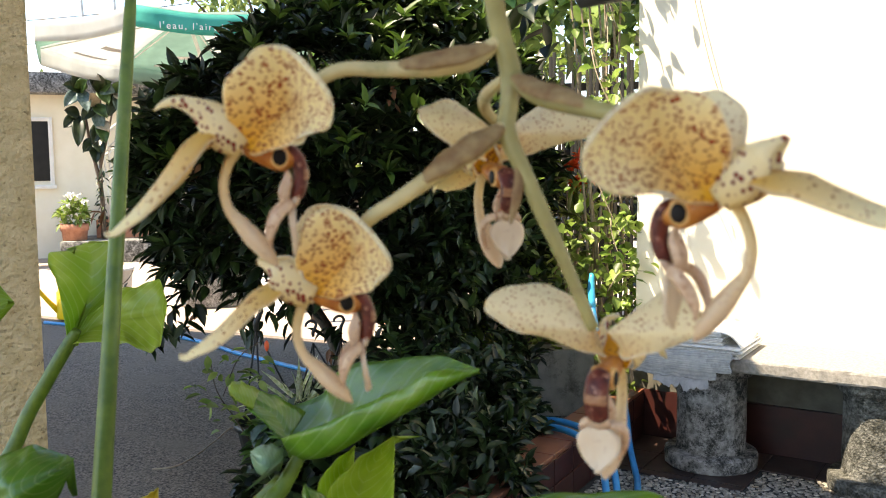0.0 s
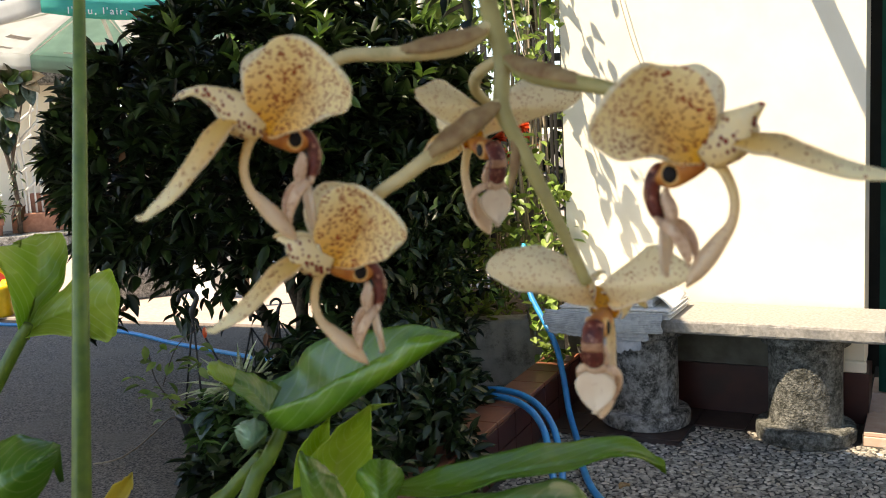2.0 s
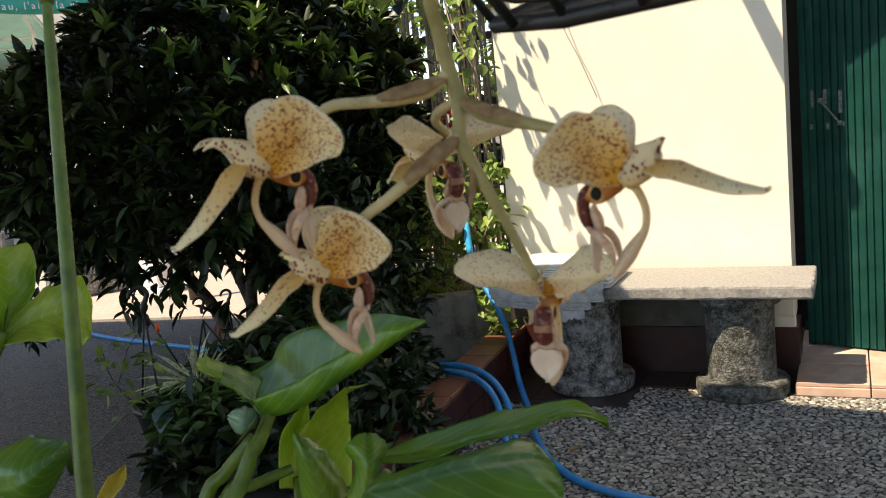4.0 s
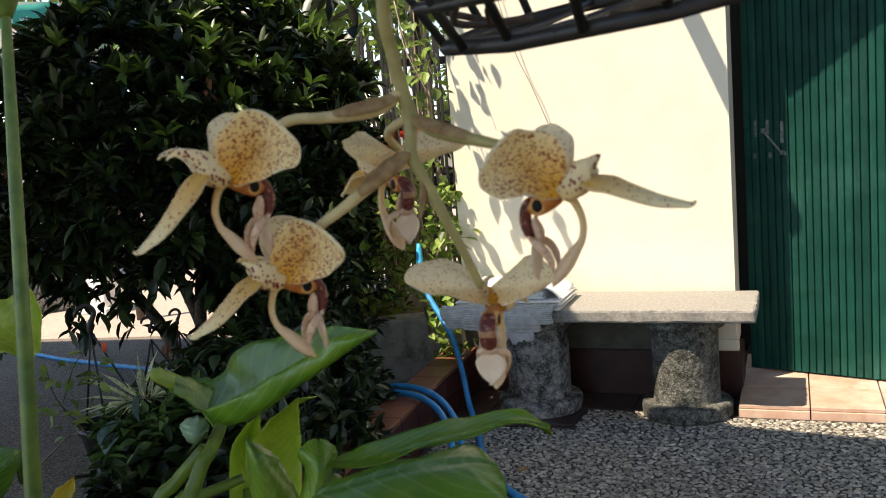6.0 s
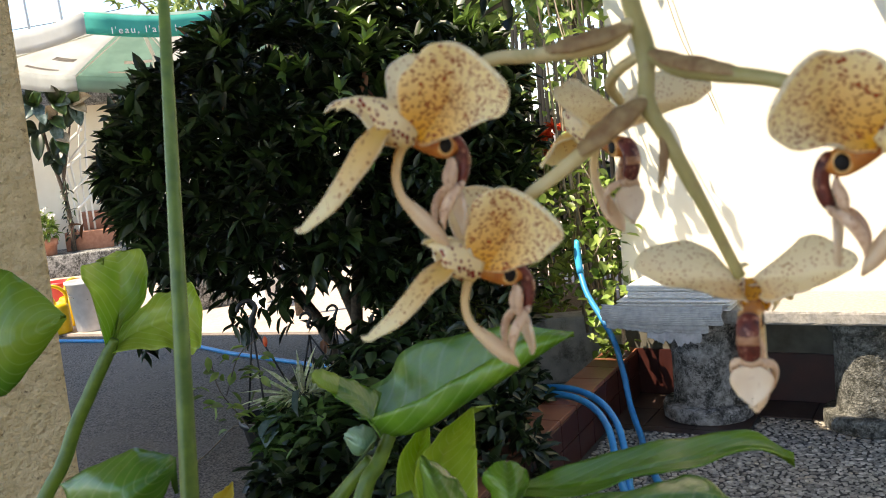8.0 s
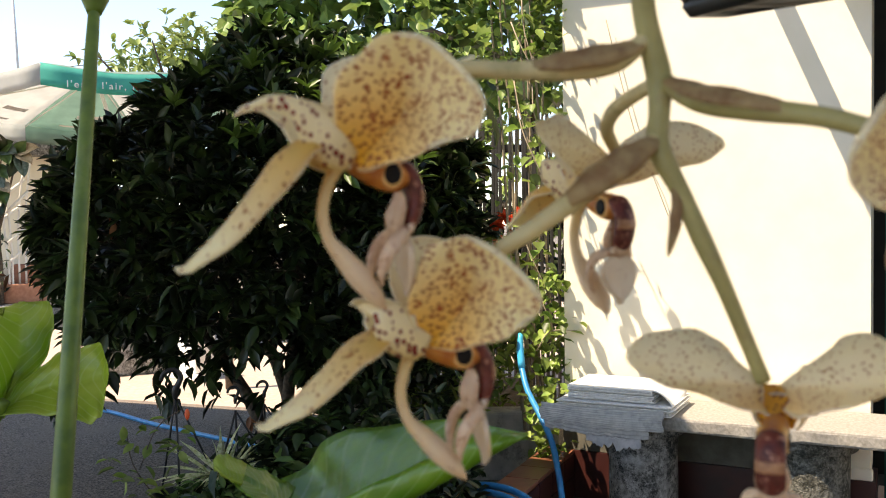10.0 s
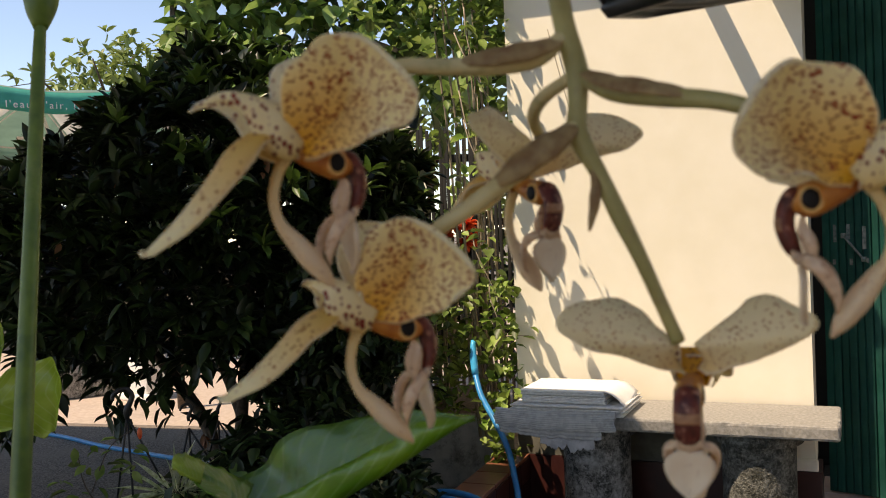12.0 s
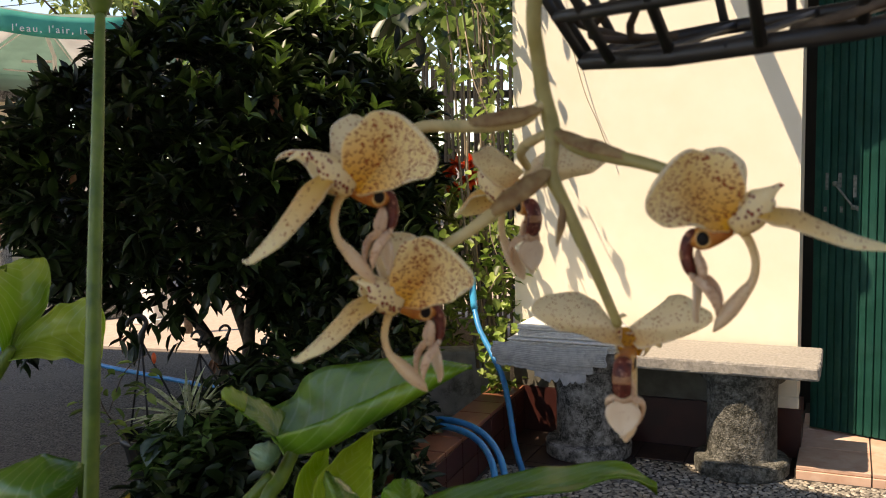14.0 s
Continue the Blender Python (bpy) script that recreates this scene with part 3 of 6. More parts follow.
# unseen shelter roof over the yard side, outlined from the shade on terrace and shrub
ROOF_Z = 2.75
shade = [tuple((HOUSE @ Vector(q)).xy) for q in ((3.35, -0.69, 0), (1.70, -0.45, 0), (1.19, -0.378, 0), (1.15, -0.33, 0), (0.84, -0.33, 0), (0.76, -0.145, 0), (-0.10, -0.145, 0))]
shade += [(1.62, 4.25), (1.85, 4.95), (1.2, 5.55), (0.51, 6.08), (-0.46, 6.76), (-2.6, 8.25),
         (-3.0, 3.0), (-1.4, -0.45), (4.6, -0.45)]
shift = Vector((SUN.x, SUN.y)) * (ROOF_Z / SUN.z)
bm = bmesh.new()
top = [bm.verts.new((x + shift.x * (1 + 0.08 / ROOF_Z), y + shift.y * (1 + 0.08 / ROOF_Z), ROOF_Z + 0.08)) for x, y in shade]
low = [bm.verts.new((x + shift.x, y + shift.y, ROOF_Z)) for x, y in shade]
bm.faces.new(top)
bm.faces.new(low[::-1])
for i in range(len(shade)):
    j = (i + 1) % len(shade)
    bm.faces.new((low[i], low[j], top[j], top[i]))
structure("roof", "unseen flat shelter roof outlined to cast the yard's shade", "roof", bm, M_WHITE, Matrix())

# unseen wall, added to block sky and bounce sun onto the flowers
bm = bmesh.new()
box(bm, (-2.4, -3.4, 0.0), (6.6, -3.2, 3.2))
structure("back_fill_wall", "unseen cream wall added behind the terrace to shape the fill light", "wall", bm, M_WALL, Matrix())

# stuccoed post that carries the roof
bm = bmesh.new()
box(bm, (-0.40, 0, 0.0), (0.0, 0.34, 2.9), 0.012)
bmesh.ops.subdivide_edges(bm, edges=[e for e in bm.edges if e.calc_length() > 0.2], cuts=12, use_grid_fill=True)
structure("post", "rough cream stuccoed post", "post", bm, M_POST, pose(-0.285, 1.90, 0, 0, 0, 14), True)

# low planter wall edged with terracotta tiles
CURB_A, CURB_B = Vector((1.70, 3.775, 0)), Vector((0.60, 2.44, 0))
cd = (CURB_B - CURB_A).normalized()
CURB = Matrix.Translation(CURB_A) @ Matrix.Rotation(math.atan2(cd.y, cd.x), 4, "Z")      # x runs towards the camera, y to the terrace
L = (CURB_B - CURB_A).length
bm = bmesh.new()
box(bm, (0, -0.135, -0.02), (L, -0.010, 0.186))
curb = structure("planter_edge", "low planter wall faced with terracotta tiles", "low wall", bm, M_GROUT, CURB)
n = int(L / 0.172)
for i in range(n):
    x0 = i * 0.172 + 0.002
    for lo, hi in (((x0, -0.137, 0.184), (x0 + 0.168, -0.002, 0.200)), ((x0, -0.012, 0.096), (x0 + 0.168, 0.0, 0.182)), ((x0, -0.012, 0.0), (x0 + 0.168, 0.0, 0.092))):
        tb = bmesh.new()
        box(tb, lo, hi, 0.003)
        part("tile", tb, M_TILE if hi[2] > 0.19 else M_PLINTH, curb, smooth=False)

# concrete wall of the bed behind the shrub
bm = bmesh.new()
box(bm, (0, 0, -0.02), (0.15, 1.0, 0.30), 0.012)
structure("bed_wall", "stained grey concrete wall of a planting bed", "low wall", bm, M_BEDWALL, pose(1.74, 4.05, 0, 0, 0, 74))
bm = bmesh.new()
box(bm, (-1.0, -0.1, -0.02), (-0.0, 1.1, 0.25))
structure("soil", "dry soil of the planting bed", "soil", bm, M_BARK, pose(1.74, 4.22, 0, 0, 0, -16))


# ---- bench of cast concrete ----
def bench():
    ob = thing("bench", "weathered cast concrete bench with two round pillars", "bench", HOUSE)
    bm = bmesh.new()
    box(bm, (0.10, -0.415, 0.405), (1.285, -0.03, 0.457), 0.010)
    bmesh.ops.subdivide_edges(bm, edges=[e for e in bm.edges if e.calc_length() > 0.3], cuts=40)
    for v in bm.verts:
        if v.co.y < -0.40 or v.co.x > 1.27:
            v.co += Vector((0.004, -0.006, 0.004)) * noise.noise(v.co * 45) + Vector((0, -0.004, 0)) * noise.noise(v.co * 14)
    part("seat", bm, M_SLAB, ob, "pale slab with a chipped edge", smooth=False)
    for x in (0.40, 1.005):
        bm = bmesh.new()
        lathe(bm, [(0.170, 0), (0.176, 0.005), (0.177, 0.03), (0.176, 0.050), (0.172, 0.057), (0.160, 0.060), (0.138, 0.061), (0.133, 0.064), (0.131, 0.075), (0.130, 0.15), (0.130, 0.24),
                   (0.131, 0.345), (0.133, 0.356), (0.150, 0.360), (0.156, 0.366), (0.158, 0.385), (0.158, 0.404)], 48, Matrix.Translation((x, -0.235, 0)))
        for v in bm.verts:
            v.co += (v.co - Vector((x, -0.235, v.co.z))) * (0.014 * noise.noise(v.co * 18) + 0.012 * noise.noise(v.co * 55))
        part("leg", bm, M_STONE if x < 0.7 else M_MOSSY, ob, "" if x < 0.7 else "mossy pillar", smooth=False)
    return ob


bench()

# ---- orchid: hanging stalk with five flowers, all of one build ----
U = 0.0165                        # one flower unit in metres; a flower's axes: x the way it faces, y up, z to its side


def V3(x, y, z=0.0):
    return Vector((x * U, y * U, z * U))


def along(line, u):
    """The place at u, from 0 to 1, along a smoothed line."""
    x = min(max(u, 0.0), 1.0) * (len(line) - 1)
    i = min(int(x), len(line) - 2)
    return line[i] * (1 - x + i) + line[i + 1] * (x - i)


def two_faced(bm, fn, nu, nv, thick, front, rim, closed=False):
    """A fleshy sheet fn(u, v) whose side towards front takes the first material and whose back takes the second."""
    n = nv if closed else nv + 1
    g = [[bm.verts.new(fn(i / nu, j / nv)) for j in range(n)] for i in range(nu + 1)]
    uvl = bm.loops.layers.uv.new("UVMap")
    fs = []
    for i in range(nu):
        for j in range(nv):
            corners = ((i, j), (i + 1, j), (i + 1, j + 1), (i, j + 1))
            f = bm.faces.new([g[a][b % n] for a, b in corners])
            for lp, (a, b) in zip(f.loops, corners):
                lp[uvl].uv = (rim(a / nu, b / nv), 0.0)
            fs.append(f)
    if closed:
        bmesh.ops.remove_doubles(bm, verts=bm.verts, dist=1e-6)
        fs = bm.faces[:]
    bmesh.ops.recalc_face_normals(bm, faces=fs)
    bm.normal_update()
    facing = sum(f.normal.dot(Vector(front)) * f.calc_area() for f in fs) > 0
    twin = {v: bm.verts.new(v.co - v.normal * thick) for v in bm.verts[:]}
    for f in fs:
        f.material_index = 0 if facing else 1
        g2 = bm.faces.new([twin[v] for v in reversed(f.verts)])
        g2.material_index = 1 if facing else 0
        uvs = {lp.vert: lp[uvl].uv.copy() for lp in f.loops}
        for lp, v in zip(g2.loops, reversed(f.verts)):
            lp[uvl].uv = uvs[v]
    for e in {e for f in fs for e in f.edges if len(e.link_faces) == 1}:
        a, b = e.verts
        rim_face = bm.faces.new((a, b, twin[b], twin[a]))
        for lp in rim_face.loops:
            lp[uvl].uv = (1.0, 0.0)


def petal_part(name, bm, inner, outer, parent, label=""):
    ob = part(name, bm, inner, parent, label)
    ob.data.materials.append(outer)
    return ob


def loft(bm, points, seg=14, n=5):
    """A fleshy rod in the flower's middle plane: x, y, half thickness, half width to the sides."""
    line = smooth_line(points, n)
    rings = []
    for i, q in enumerate(line):
        a, b = line[max(i - 1, 0)], line[min(i + 1, len(line) - 1)]
        d = Vector((b[0] - a[0], b[1] - a[1], 0)).normalized()
        nrm = Vector((-d.y, d.x, 0))
        rings.append([bm.verts.new(V3(q[0], q[1]) + (nrm * (max(q[2], 0.004) * math.cos(k * math.tau / seg)) + Vector((0, 0, 1)) * (max(q[3], 0.004) * math.sin(k * math.tau / seg))) * U)
                      for k in range(seg)])
    for a, b in zip(rings, rings[1:]):
        for k in range(seg):
            bm.faces.new((a[k], a[(k + 1) % seg], b[(k + 1) % seg], b[k]))
    bm.faces.new(rings[0][::-1])
    bm.faces.new(rings[-1])


def tube_u(bm, pts, **k):
    tube(bm, [(x * U, y * U, z * U, r * U) for x, y, z, r in pts], **k)


def wing_sheet(side, open_by, slim, lift, seed):
    """A broad cupped side sepal, its hollow turned forwards and its tip swept out to the side."""
    ring = ((-0.22, 0.02, 0.22), (0.06, 0.45, 0.42), (0.22, 1.05, 0.66), (0.12, 1.62, 0.86), (-0.22, 2.02, 1.00), (-0.72, 2.16, 1.14), (-1.15, 1.98, 1.50), (-1.55, 1.48, 1.98),
            (-1.82, 0.95, 2.26), (-1.78, 0.52, 1.96), (-1.50, 0.28, 1.52), (-1.05, 0.16, 1.05), (-0.62, 0.06, 0.58))
    ring = [(x, y + lift * max(z - 0.5, 0) / 1.8, z * open_by) for x, y, z in ring]
    # a slim sepal keeps its length and narrows towards its middle line
    root, tip = np.array((-0.9, 0.95, 0.2)), np.array(ring[8])
    axis = (tip - root) / np.linalg.norm(tip - root)
    feet = [root + axis * np.dot(np.array(q) - root, axis) for q in ring]
    ring = [tuple(f + (np.array(q) - f) * slim) for q, f in zip(ring, feet)]
    line = smooth_line(ring + [ring[0]], 6)
    c = np.array((-1.25, 1.05, 0.20))

    def fn(u, v):
        q = along(line, v)
        r = u
        p = c + (q - c) * math.sin(r * math.pi / 2) ** 0.9
        hollow = 4 * r * (1 - r)
        roll = max(r - 0.80, 0) / 0.20
        wave = math.sin(v * math.tau * 3 + seed) * 0.8 + math.sin(v * math.tau * 7 + 2 * seed) * 0.4
        p = p + np.array((-0.16, 0.10, 0.20)) * hollow + np.array((-0.10, 0.02, 0.04)) * roll ** 2 + np.array((0.09, 0.08, 0.03)) * wave * r ** 3
        return V3(p[0], p[1], side * p[2])
    return fn


def tongue_sheet(length, width, drop, seed):
    """The broad front sepal: a tongue that hangs forwards and down, its margins bent back."""
    line = smooth_line([(-0.02, 0.62), (0.48, 0.52), (0.92, 0.20), (1.28, -0.38), (1.28 + 0.50 * length, -0.38 - 0.74 * length), (1.28 + 0.92 * length, -0.38 - 1.24 * length),
                        (1.28 + 1.16 * length, -0.38 - 1.52 * length)], 8)
    wide = smooth_line([(0.42,), (0.74,), (0.93,), (0.90,), (0.66,), (0.36,), (0.20,)], 8)

    def fn(u, v):
        q, w = along(line, u), float(along(wide, u)[0]) * width
        a, b = along(line, u - 0.03), along(line, u + 0.03)
        d = Vector((b[0] - a[0], b[1] - a[1], 0)).normalized()
        nrm = Vector((-d.y, d.x, 0)) * -1.0
        if nrm.x < 0:
            nrm = -nrm
        s = 2 * v - 1
        back = 0.34 * w * s * s + 0.16 * w * s ** 6
        z = w * math.sin(s * 1.25) / math.sin(1.25)
        ripple = 0.045 * abs(s) ** 3 * math.sin(u * 17 + seed + 2 * s) * (1 - u)
        tip = 0.10 * max(u - 0.93, 0) / 0.07
        x, y = q[0] - nrm.x * (back - ripple - tip), q[1] - nrm.y * (back - ripple - tip)
        a = radians(drop) * min(1.0, u * 2.5)
        x, y = x - 0.2, y - 0.55
        return V3(0.2 + x * math.cos(a) - y * math.sin(a), 0.55 + x * math.sin(a) + y * math.cos(a), z)
    return fn


def petal_sheet(side, reach, curl, seed):
    """A small white petal, broad at its base, narrowing into a curved point."""
    pts = [(-0.28, 0.22, 0.40, 0.34), (0.10, 0.50, 0.52, 0.46), (0.42, 0.80, 0.58, 0.36), (0.42 + 0.32 * reach, 0.80 + 0.22 * reach + 0.05 * curl, 0.60, 0.21),
           (0.42 + 0.72 * reach, 0.80 + 0.36 * reach + 0.10 * curl, 0.58 - 0.1 * curl, 0.11), (0.42 + 1.02 * reach, 0.80 + 0.30 * reach + 0.2 * curl, 0.54 - 0.2 * curl, 0.07),
           (0.42 + 1.22 * reach, 0.80 + 0.16 * reach + 0.25 * curl, 0.50 - 0.3 * curl, 0.015)]
    line = smooth_line(pts, 7)

    def fn(u, v):
        q = along(line, u)
        a, b = along(line, u - 0.03), along(line, u + 0.03)
        d = Vector((b - a)[:3]).normalized()
        across = d.cross(Vector((0, 0.15, 1))).normalized()
        outw = across.cross(d)
        if outw.z < 0:
            outw = -outw
        s = 2 * v - 1
        p = Vector(q[:3]) + across * (s * q[3]) + outw * (q[3] * (0.20 - 0.50 * s * s) + 0.03 * math.sin(u * 14 + seed + s) * (1 - u))
        return V3(p.x, p.y, side * p.z)
    return fn


def orchid_flower(m, label, length=1.0, width=1.0, drop=0.0, reach=1.0, curl=0.0, open_by=1.0, slim=1.0, lift=0.0, seed=0.0):
    """Two cupped side sepals, a hanging front sepal, two small petals, an arched column and a horned lip."""
    ob = thing("orchid_flower", label, "flower", m, "flowers on the stalk")
    for side in (1, -1):
        bm = bmesh.new()
        two_faced(bm, wing_sheet(side, open_by, slim, lift, seed + side), 16, 66, 0.0008, (1, -0.1, 0.0), lambda u, v: u, True)
        petal_part("sepal", bm, M_SEPAL, M_PETAL_OUT, ob, "cupped spotted side sepal")
    bm = bmesh.new()
    two_faced(bm, tongue_sheet(length, width, drop, seed), 36, 16, 0.0009, (1, 0.4, 0), lambda u, v: max(abs(2 * v - 1) * 0.92, 0.0))
    petal_part("sepal", bm, M_TONGUE, M_PETAL, ob, "broad tongue-shaped front sepal")
    for side in (1, -1):
        bm = bmesh.new()
        two_faced(bm, petal_sheet(side, reach * (1 if side > 0 else 0.9), curl, seed * 2 + side), 28, 8, 0.0008, (0, 0, side), lambda u, v: 0.25 + 0.45 * u)
        petal_part("petal", bm, M_NECK, M_NECK, ob, "small white spotted petal with a curved point")
    # yellow throat that the sepals and the lip meet in
    bm = bmesh.new()

    def throat(u, v):
        a = (v - 0.5) * 2.3
        r = 0.30 + 0.34 * u
        return V3(-0.30 + 0.16 * u + 0.30 * math.cos(a) * r, 0.02 + 0.80 * u, r * math.sin(a) * 1.05)
    two_faced(bm, throat, 10, 16, 0.0008, (1, 0, 0), lambda u, v: 0.2)
    petal_part("throat", bm, M_NECK, M_SEPAL, ob, "yellow spotted throat")
    bm = bmesh.new()
    loft(bm, [(-0.10, 0.12, 0.13, 0.16), (0.10, -0.25, 0.11, 0.13), (0.20, -0.72, 0.105, 0.13), (0.10, -1.18, 0.11, 0.15), (-0.16, -1.52, 0.17, 0.24), (-0.44, -1.86, 0.21, 0.30), (-0.72, -2.20, 0.16, 0.24), (-0.92, -2.46, 0.03, 0.05)], 14, 6)
    part("column", bm, M_COLUMN, ob, "arched pinkish column with fine dots")
    # lip: orange trough with eye spots, maroon bend, pale fold, horns and shield
    bm = bmesh.new()
    loft(bm, [(-0.15, 0.18, 0.10, 0.14), (-0.50, 0.12, 0.22, 0.24), (-0.95, 0.00, 0.28, 0.28), (-1.30, -0.06, 0.31, 0.29), (-1.60, -0.08, 0.25, 0.27), (-1.78, -0.16, 0.14, 0.22)], 18, 6)
    lip = part("lip", draw_in(bm), M_ORANGE, ob, "orange lip with black eye spots")
    for s in (1, -1):
        at = Matrix.Translation(V3(-1.27, -0.06, s * 0.268)) @ Matrix.Diagonal((1.25, 1.12, s, 1))
        bm = bmesh.new()
        lathe(bm, [(0.01 * U, 0.050 * U), (0.11 * U, 0.044 * U), (0.165 * U, 0.022 * U), (0.17 * U, -0.06 * U)], 20, at)
        part("eye_spot", draw_in(bm), M_EYE, lip, "black eye spot")
        bm = bmesh.new()
        lathe(bm, [(0.12 * U, 0.018 * U), (0.195 * U, 0.012 * U), (0.225 * U, -0.03 * U), (0.23 * U, -0.12 * U)], 20, at)
        part("eye_ring", draw_in(bm), M_RING, lip, "yellow ring round the eye spot")
    bm = bmesh.new()
    loft(bm, [(-1.42, 0.05, 0.12, 0.22), (-1.66, 0.00, 0.20, 0.27), (-1.84, -0.22, 0.22, 0.28), (-1.89, -0.50, 0.22, 0.28), (-1.80, -0.80, 0.20, 0.27), (-1.66, -1.00, 0.12, 0.20)], 18, 6)
    part("lip_bend", draw_in(bm), M_MAROON, lip, "maroon bend of the lip")
    bm = bmesh.new()

    def band(u, v):
        a = math.pi * (0.60 + 0.80 * v)
        return V3(-1.885 - 0.012 * math.sin(u * 3.1) + 0.228 * math.cos(a), -0.34 - 0.22 * u, 0.292 * math.sin(a))
    two_faced(bm, band, 5, 12, 0.0004, (-1, 0, 0), lambda u, v: 0)
    petal_part("lip_band", draw_in(bm), M_BAND, M_BAND, lip, "pale tan band across the back of the lip")
    for s in (1, -1):
        bm = bmesh.new()
        tube_u(bm, [(-1.50, -0.36, 0.10 * s, 0.06), (-1.50, -0.58, 0.15 * s, 0.15), (-1.40, -0.84, 0.15 * s, 0.19), (-1.42, -1.06, 0.12 * s, 0.13), (-1.52, -1.20, 0.08 * s, 0.06)], seg=12, n=5, flat=0.75)
        part("lip_fold", draw_in(bm), M_PINK, lip, "pale pink fold of the lip")
    bm = bmesh.new()
    loft(bm, [(-1.80, -0.90, 0.08, 0.24), (-1.70, -1.02, 0.13, 0.31), (-1.58, -1.12, 0.12, 0.26), (-1.54, -1.26, 0.08, 0.22)], 14, 5)
    part("lip_neck", draw_in(bm), M_PINK, lip, "dotted pale neck of the lip")

    def shield(u, v):
        w = float(along(SHIELD, u)[0])
        s = 2 * v - 1
        return V3(-1.56 - 0.10 * u + 0.20 * s * s * w + 0.05 * math.cos(s * 3), -1.16 - 1.08 * u, s * w)
    bm = bmesh.new()
    two_faced(bm, shield, 18, 12, 0.0022, (-1, 0, 0), lambda u, v: 0)
    petal_part("lip_tip", draw_in(bm), M_IVORY, M_IVORY, lip, "fleshy pale shield-shaped lip tip")
    for s in (1, -1):
        bm = bmesh.new()
        tube_u(bm, [(-1.58, -1.06, 0.18 * s, 0.10), (-1.48, -1.10, 0.40 * s, 0.13), (-1.24, -1.24, 0.50 * s, 0.15), (-1.04, -1.48, 0.46 * s, 0.16), (-0.94, -1.76, 0.38 * s, 0.12), (-0.98, -2.02, 0.30 * s, 0.02)], seg=10, n=6, flat=0.6)
        part("lip_horn", draw_in(bm), M_PINK, lip, "curved pale horn")
    return ob


SHIELD = smooth_line([(0.22,), (0.44,), (0.50,), (0.45,), (0.34,), (0.18,), (0.02,)], 5)


def draw_in(bm):
    """Shortens the lip towards the throat."""
    bmesh.ops.transform(bm, matrix=Matrix.Translation((-0.15 * U, 0, 0)) @ Matrix.Diagonal((0.76, 1, 1, 1)) @ Matrix.Translation((0.15 * U, 0, 0)), verts=bm.verts)
    return bm


def facing(x, y, z, fx, fy, pitch=0.0, bank=0.0):
    """The pose of a flower that looks along (fx, fy)."""
    f = Vector((fx, fy, 0)).normalized()
    up = Vector((0, 0, 1))
    m = Matrix((f, up, f.cross(up))).transposed().to_4x4()
    return Matrix.Translation((x, y, z)) @ m @ pose(0, 0, 0, bank, 0, pitch)


LEFT_LABEL = "cream orchid flower with red-brown spots and dark lip"
orchid_flower(facing(0.138, 0.448, 1.186, -0.995, -0.05), LEFT_LABEL, 1.0, 0.82, 4.0, 1.0, 0.0, 1.0, 1.0, 0.0, 0.4)
orchid_flower(facing(0.162, 0.458, 1.130, -0.99, 0.04, -4), LEFT_LABEL, 0.86, 0.72, 16.0, 0.45, 0.6, 0.92, 0.94, 0.05, 1.7)
orchid_flower(facing(0.287, 0.360, 1.169, 0.74, -0.67, 4), "cream orchid flower hung over the bench side, spots showing through", 1.0, 0.80, 28.0, 0.45, 1.0, 1.0, 0.96, 0.1, 3.1)
orchid_flower(facing(0.244, 0.512, 1.177, -0.30, 0.95), "pale orchid flower turned away, behind the stalk", 0.62, 0.72, 22.0, 0.5, 0.5, 1.20, 0.60, 0.45, 4.2)
orchid_flower(facing(0.283, 0.443, 1.103, 0.66, 0.75), "pale orchid flower turned away, lowest on the stalk", 0.52, 0.70, 30.0, 0.5, 0.5, 1.12, 0.62, 0.58, 5.6)


def bract(bm, points, w, wrap=3.0, up=(0.1, -0.5, 0.85)):
    """A dry sheath that clasps a stalk."""
    line = smooth_line(points, 6)

    def fn(u, v):
        q = along(line, u)
        d = Vector(along(line, u + 0.04) - along(line, u - 0.04)).normalized()
        side = d.cross(Vector(up)).normalized()
        out = side.cross(d)
        a = (v - 0.5) * wrap
        r = w * (0.22 + math.sin(min(1, 0.06 + u * 0.95) * math.pi) ** 0.8) * (1 + 0.06 * math.sin(u * 21 + v * 9))
        return Vector(q[:3]) + side * math.sin(a) * r + out * math.cos(a) * r * 0.85
    sheet(bm, fn, 20, 10, 0.0005)


stalk = thing("flower_stalk", "pale green hanging orchid flower stalk with dry bracts", "stalk", Matrix())
bm = bmesh.new()
tube(bm, [(0.2260, 0.4300, 1.2850, 0.0036), (0.2270, 0.4350, 1.2616, 0.0036), (0.2314, 0.4400, 1.2480, 0.0036), (0.2348, 0.4420, 1.2324, 0.0037), (0.2392, 0.4420, 1.2155, 0.0040), (0.2382, 0.4400, 1.2040, 0.0034),
          (0.2368, 0.4380, 1.1932, 0.0036), (0.2426, 0.4340, 1.1783, 0.0029), (0.2480, 0.4320, 1.1650, 0.0031), (0.2543, 0.4300, 1.1506, 0.0026), (0.2610, 0.4290, 1.1350, 0.0024), (0.2672, 0.4285, 1.1210, 0.0024)], 14, 8)
part("rachis", bm, M_RACHIS, stalk)
